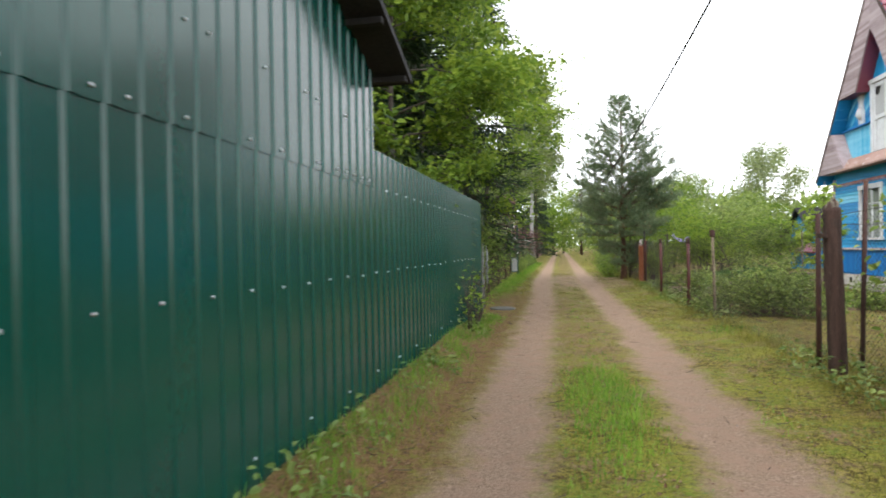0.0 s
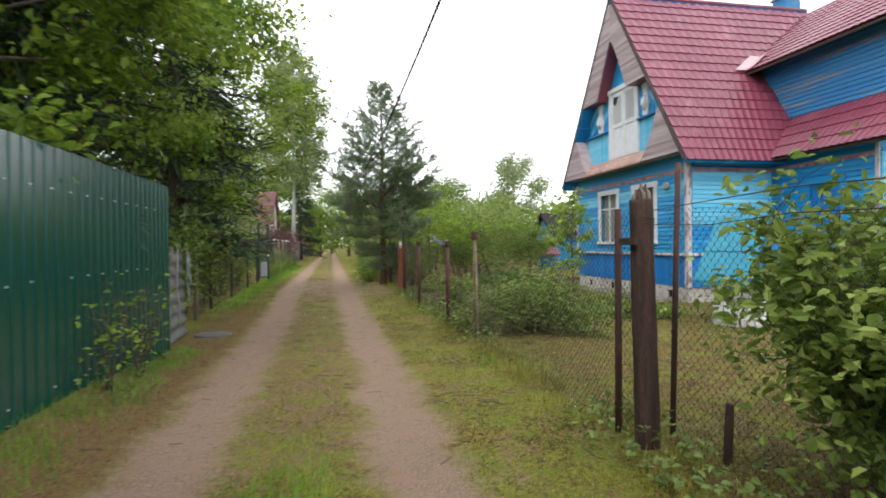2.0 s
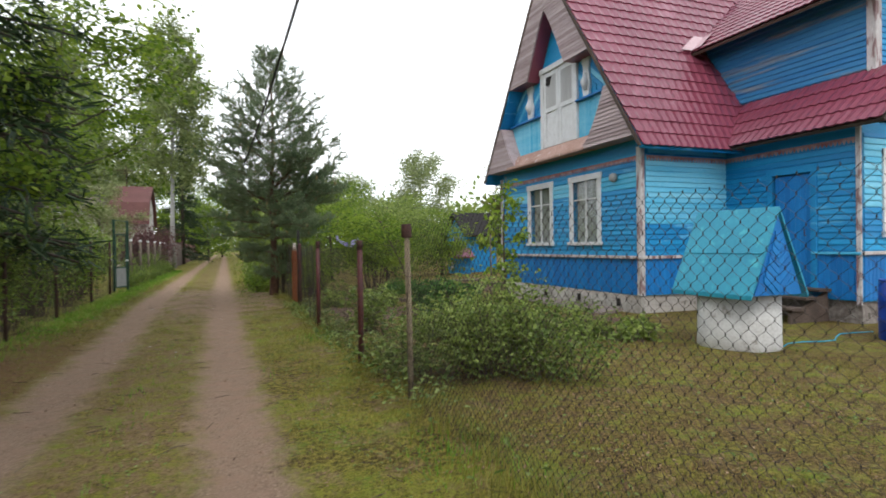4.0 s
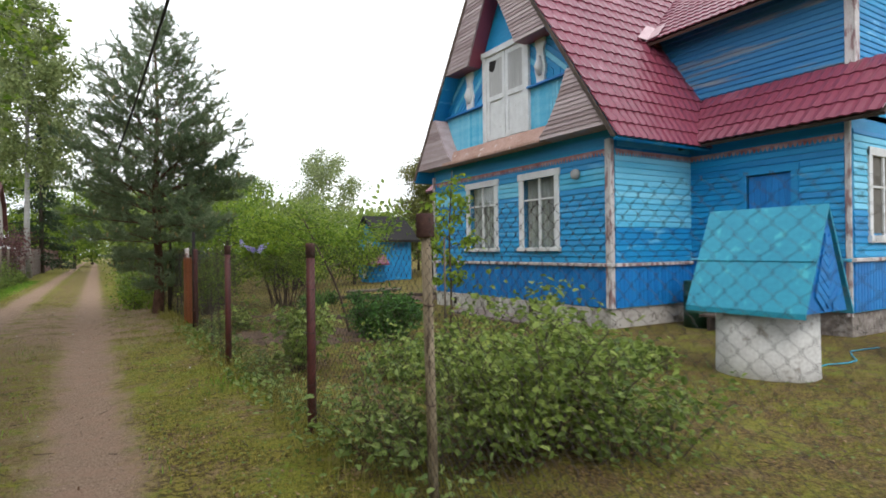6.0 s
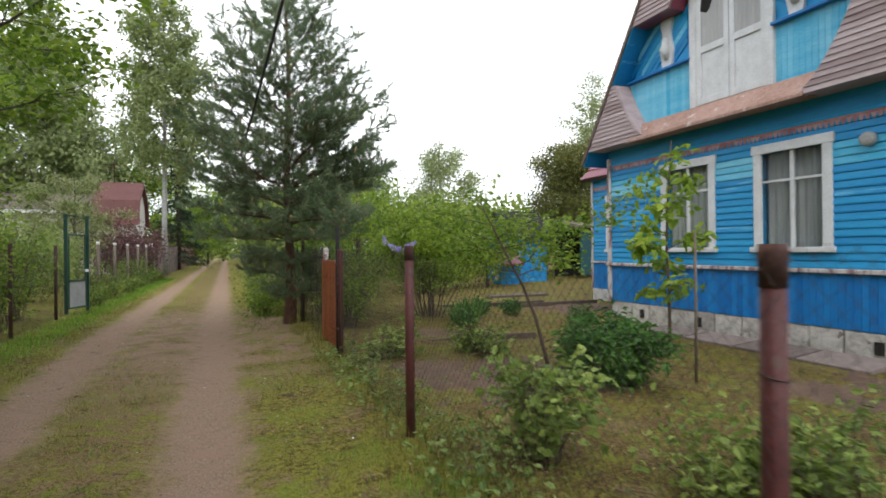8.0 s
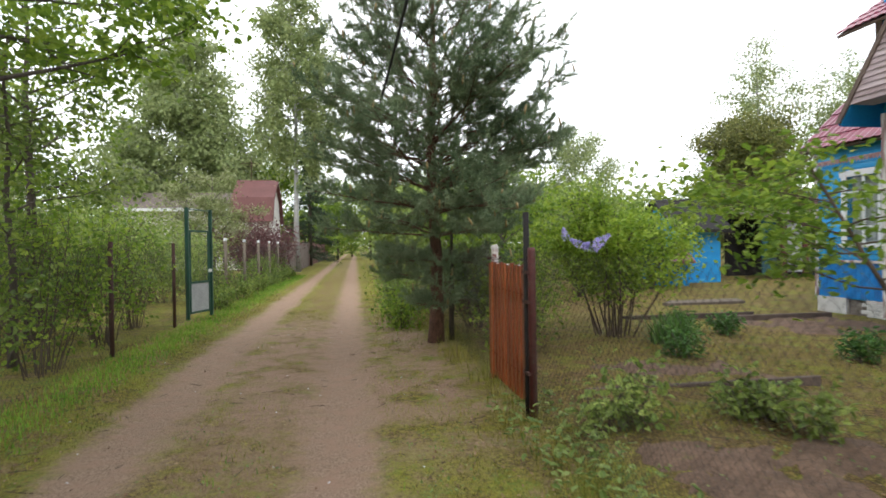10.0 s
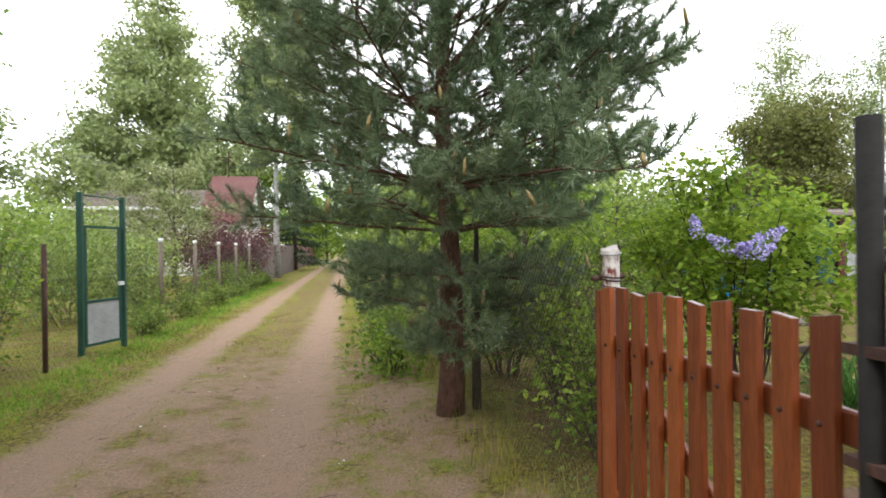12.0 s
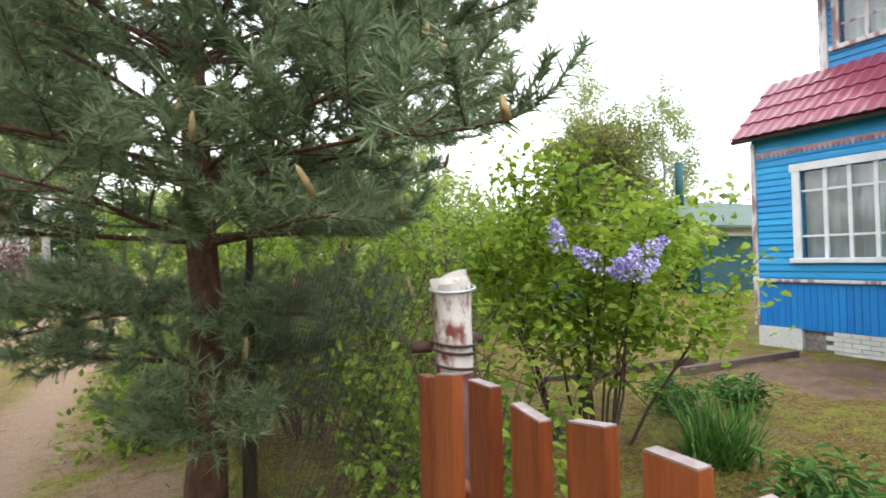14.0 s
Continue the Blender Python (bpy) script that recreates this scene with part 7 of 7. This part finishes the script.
# ---- power line ----
pole = thing("power_pole", "dark wooden power pole far along the lane", "pole", (4.3, 76, 0))
part("shaft", Soup().tube([(4.3, 76, -0.2), (4.3, 76, 8.2)], [0.15, 0.1], 10), M_log, pole)
part("crossarm", Soup().box((3.9, 75.95, 7.7), (4.7, 76.05, 7.82)), M_log, pole)
cab = thing("power_cable", "black power cable strung along the lane", "cable", (3.3, 15, 4))
sag = [(3.7 - 0.025 * q, q, 5.735 - 0.1633 * q + 0.00335 * q * q) for q in np.linspace(-12, 24, 19)]
sag += [(lerp(3.1, 4.3, t), lerp(24, 76, t), lerp(3.75, 7.85, t) - 2.2 * t * (1 - t)) for t in np.linspace(0.1, 1, 10)]
part("cable", Soup().tube(sag, 0.018, 6, False), M_cable, cab)

# ---- grass, weeds and litter ----
gr = np.random.default_rng(500)


def scatter(n, x0, x1, y0, y1, keep):
    P = np.stack([gr.uniform(x0, x1, n), gr.uniform(y0, y1, n)], -1)
    P = P[gr.uniform(size=n) < keep(P[:, 0], P[:, 1])]
    return np.concatenate([P, ground_z(P[:, 0], P[:, 1])[:, None] - 0.004], 1)


def lump(x, y, s=1.0, ph=0.0):
    return 0.5 + 0.5 * wave(x * 1.9 * s + ph, y * 1.6 * s - ph)


def off_track(x, y):
    d = np.minimum(np.abs(x - left_track(y)), np.abs(x - right_track(y))) + 0.1 * wave(x * 3, y * 2.3)
    k = np.clip((d - 0.3) / 0.22, 0, 1)
    bare = np.exp(-((y - 23.2) / 3.2) ** 2) * np.clip((4.1 - x) / 0.5, 0, 1) * np.clip((x - 0.4) / 0.3, 0, 1)
    k = k * (1 - 0.85 * ease(0.95 - x, 0, 0.3) * ease(y, 4.5, 7.5) * ease(19 - y, 0, 4) * np.clip(1.5 - 1.2 * lump(x, y, 1.2, 2.0), 0.4, 1))
    k = k * np.where((x > 1.3) & (x < 2.3) & (y > 7.5), np.clip(1.9 * lump(x, y, 1.5, 1.5) - 0.35, 0.12, 1), 1)
    return k * (1 - bare * np.clip(1.25 - 1.1 * lump(x, y, 0.9, 3.0), 0.3, 0.9))


def lawn(x, y):
    bed = ((x > 4.15) & (x < 6.9) & (y > 16.6) & (y < 19.2)) | ((x > 7.6) & (x < 10.2) & (y > 15.3) & (y < 17.2)) | ((x > 4.5) & (x < 6.6) & (y < 6.6)) | ((x > 6.7) & (x < 9.0) & (y > 13.4) & (y < 15.0)) | ((x > 9.8) & (x < 12.6) & (y > 23.3)) | ((x > 5) & (x < 7.5) & (y > 20.6) & (y < 22))
    return off_track(x, y) * np.where(bed, 0.06, 1.0) * np.clip(1.5 * lump(x, y, 1.3) * lump(x, y, 0.45, 1.0) + 0.5 * (lump(x, y, 3.1, 2.0) - 0.5), 0.03, 1)


def stuff(name, me, material, label, category):
    return tagged(part(name, me, material), label, category, kind="stuff")


stuff("lawn_grass", blades(scatter(120000, -0.3, 4.6, 1.5, 19, lawn), 0.032, gr, 0.8, 0.006), M_grass, "thin short yellowish grass of the verges", "grass")
stuff("lawn_grass", blades(scatter(110000, 4.2, 10.6, 5.0, 27, lawn), 0.036, gr, 0.8, 0.007), M_grass, "thin short yellowish garden lawn", "grass")
stuff("lawn_grass", blades(scatter(60000, -0.6, 4.4, 18, 34, lawn), 0.04, gr, 0.8, 0.008), M_grass, "thin short grass between the tracks", "grass")
lush = lambda x, y: off_track(x, y) * np.clip(1.5 * np.exp(-((x - 1.85) / 0.25) ** 2) * (1.6 * np.exp(-((y - 6.1) / 1.0) ** 2) + 0.5 * np.clip(lump(x, y, 1.4) - 0.5, 0, 1)) + 1.2 * np.clip(lump(x, y, 0.7, 2.0) - 0.62, 0, 1) * (x > 2.9), 0, 1)
stuff("bright_grass", blades(scatter(120000, 0.2, 4.3, 3.2, 20, lush), 0.065, gr, 0.7, 0.007), M_grass_lush, "tufts of bright fresh grass", "grass")
foot = lambda x, y: np.clip(1.3 - np.abs(x - 0.14) / 0.28, 0, 1) * np.clip(lump(x, y, 2.2) - 0.25, 0.05, 1)
stuff("fence_grass", blades(scatter(18000, 0.03, 0.5, 1.5, 12, foot), 0.08, gr, 0.7, 0.006), M_grass_lush, "taller grass at the foot of the steel fence", "grass")
foot2 = lambda x, y: np.clip(1.2 - np.abs(x + 0.25) / 0.4, 0, 1)
stuff("fence_grass", blades(scatter(26000, -0.75, 0.4, 12, 46, lambda x, y: foot2(x, y) * (0.05 + 0.95 * ease(y, 15, 20))), 0.065, gr, 0.6, 0.011), M_grass_lush, "tall grass along the old fence", "grass")
foot3 = lambda x, y: np.clip(1.1 - np.abs(x - 4.05) / 0.3, 0, 1) * np.clip(lump(x, y, 1.3), 0.1, 1)
stuff("fence_grass", blades(scatter(26000, 3.7, 4.45, 5, 32, foot3), 0.13, gr, 0.7, 0.007), M_grass, "long dry grass along the netting", "grass")
weedy = lambda x, y: off_track(x, y) * np.clip(lump(x, y, 1.7, 1.0) - 0.3, 0, 1)
P = scatter(46000, 0.0, 4.4, 1.5, 26, weedy)
P[:, 2] += gr.uniform(0.005, 0.03, len(P))
stuff("weeds", leaves(P, 0.024, gr, 0.0, 0.9), M_weed, "small broad weed leaves in the turf", "weeds")
P = scatter(15000, 4.2, 9.5, 6, 24, weedy)
P[:, 2] += gr.uniform(0.01, 0.06, len(P))
stuff("weeds", leaves(P, 0.036, gr, 0.0, 0.9), M_weed, "small broad weed leaves in the garden", "weeds")
P = scatter(3600, 3.75, 4.4, 5, 20, lambda x, y: np.clip(lump(x, y, 1.1, 3), 0, 1) * np.where((y > 8) & (y < 11.2), 0.06, 1))
P[:, 2] += gr.uniform(0.02, 0.22, len(P))
stuff("weeds", leaves(P, 0.06, gr, 0.1, 0.8), M_weed, "broad weeds along the netting", "weeds")
P = scatter(2600, 0.05, 0.45, 2.2, 11.4, lambda x, y: np.clip(lump(x, y, 1.6, 5) - 0.35, 0, 1))
P[:, 2] += gr.uniform(0.01, 0.14, len(P))
stuff("weeds", leaves(P, 0.06, gr, 0.1, 0.8), M_weed, "nettles and weeds at the steel fence", "weeds")
P = scatter(42000, -0.2, 9.5, 2, 30, lambda x, y: (0.2 + 0.75 * (lump(x, y, 0.8, 4) > 0.55)) * (0.12 + 0.88 * off_track(x, y)))
P[:, 2] += gr.uniform(0.006, 0.016, len(P))
stuff("leaf_litter", leaves(P, 0.026, gr, 0.0, 0.97), M_litter, "scattered dry leaves and straw", "litter")
P = scatter(1200, 0.3, 4.0, 2, 32, lambda x, y: 0.6 + 0 * x)
q = np.array([(1, 0, 0), (0, 1, 0), (-1, 0, 0), (0, -1, 0), (0, 0, 0.7)])
sz = (0.003 + 0.007 * gr.uniform(size=len(P)) ** 4)[:, None, None]
V = P[:, None] + q[None] * sz * gr.uniform(0.7, 1.3, (len(P), 5, 1)) + np.array([0, 0, 0.004])
o = np.arange(len(P))[:, None] * 5
F = np.stack([np.concatenate([o + i, o + (i + 1) % 4, o + 4], 1) for i in range(4)], 1).reshape(-1, 3)
stuff("pebbles", np_mesh("pebbles", V.reshape(-1, 3), F), M_stone, "small pebbles and crumbs of earth", "pebbles")
# fallen twigs, straw and white petals on the turf
P = scatter(2600, 0.0, 8.5, 1.8, 27, lambda x, y: 0.15 + 0.85 * off_track(x, y))
an = gr.uniform(0, 6.2832, len(P))
hl = gr.uniform(0.02, 0.09, len(P))
dv = np.stack([np.cos(an) * hl, np.sin(an) * hl, gr.normal(size=len(P)) * 0.006], -1)
sv = np.stack([-np.sin(an), np.cos(an), 0 * an], -1) * 0.0022
up = np.array([0, 0, 0.0045])
B = P + np.array([0, 0, 0.014])
V = np.stack([B - dv - sv, B - dv + sv, B - dv * 0.9 + up, B + dv - sv, B + dv + sv, B + dv * 0.9 + up], 1)
o = np.arange(len(P))[:, None] * 6
FQ = np.stack([np.concatenate([o + i for i in f], 1) for f in ((0, 1, 4, 3), (1, 2, 5, 4), (2, 0, 3, 5))], 1).reshape(-1, 4)
stuff("fallen_twigs", np_mesh("fallen_twigs", V.reshape(-1, 3), FQ), M_twig, "fallen twigs and stalks on the turf", "twigs")
P = scatter(110, 0.2, 4.0, 14, 26, lambda x, y: 0.3 + 0.7 * (lump(x, y, 0.9, 1.0) > 0.55))
P[:, 2] += 0.014
stuff("fallen_petals", leaves(P, 0.022, gr, 0.0, 0.95), M_white, "few pale fallen petals and scraps on the lane", "litter")
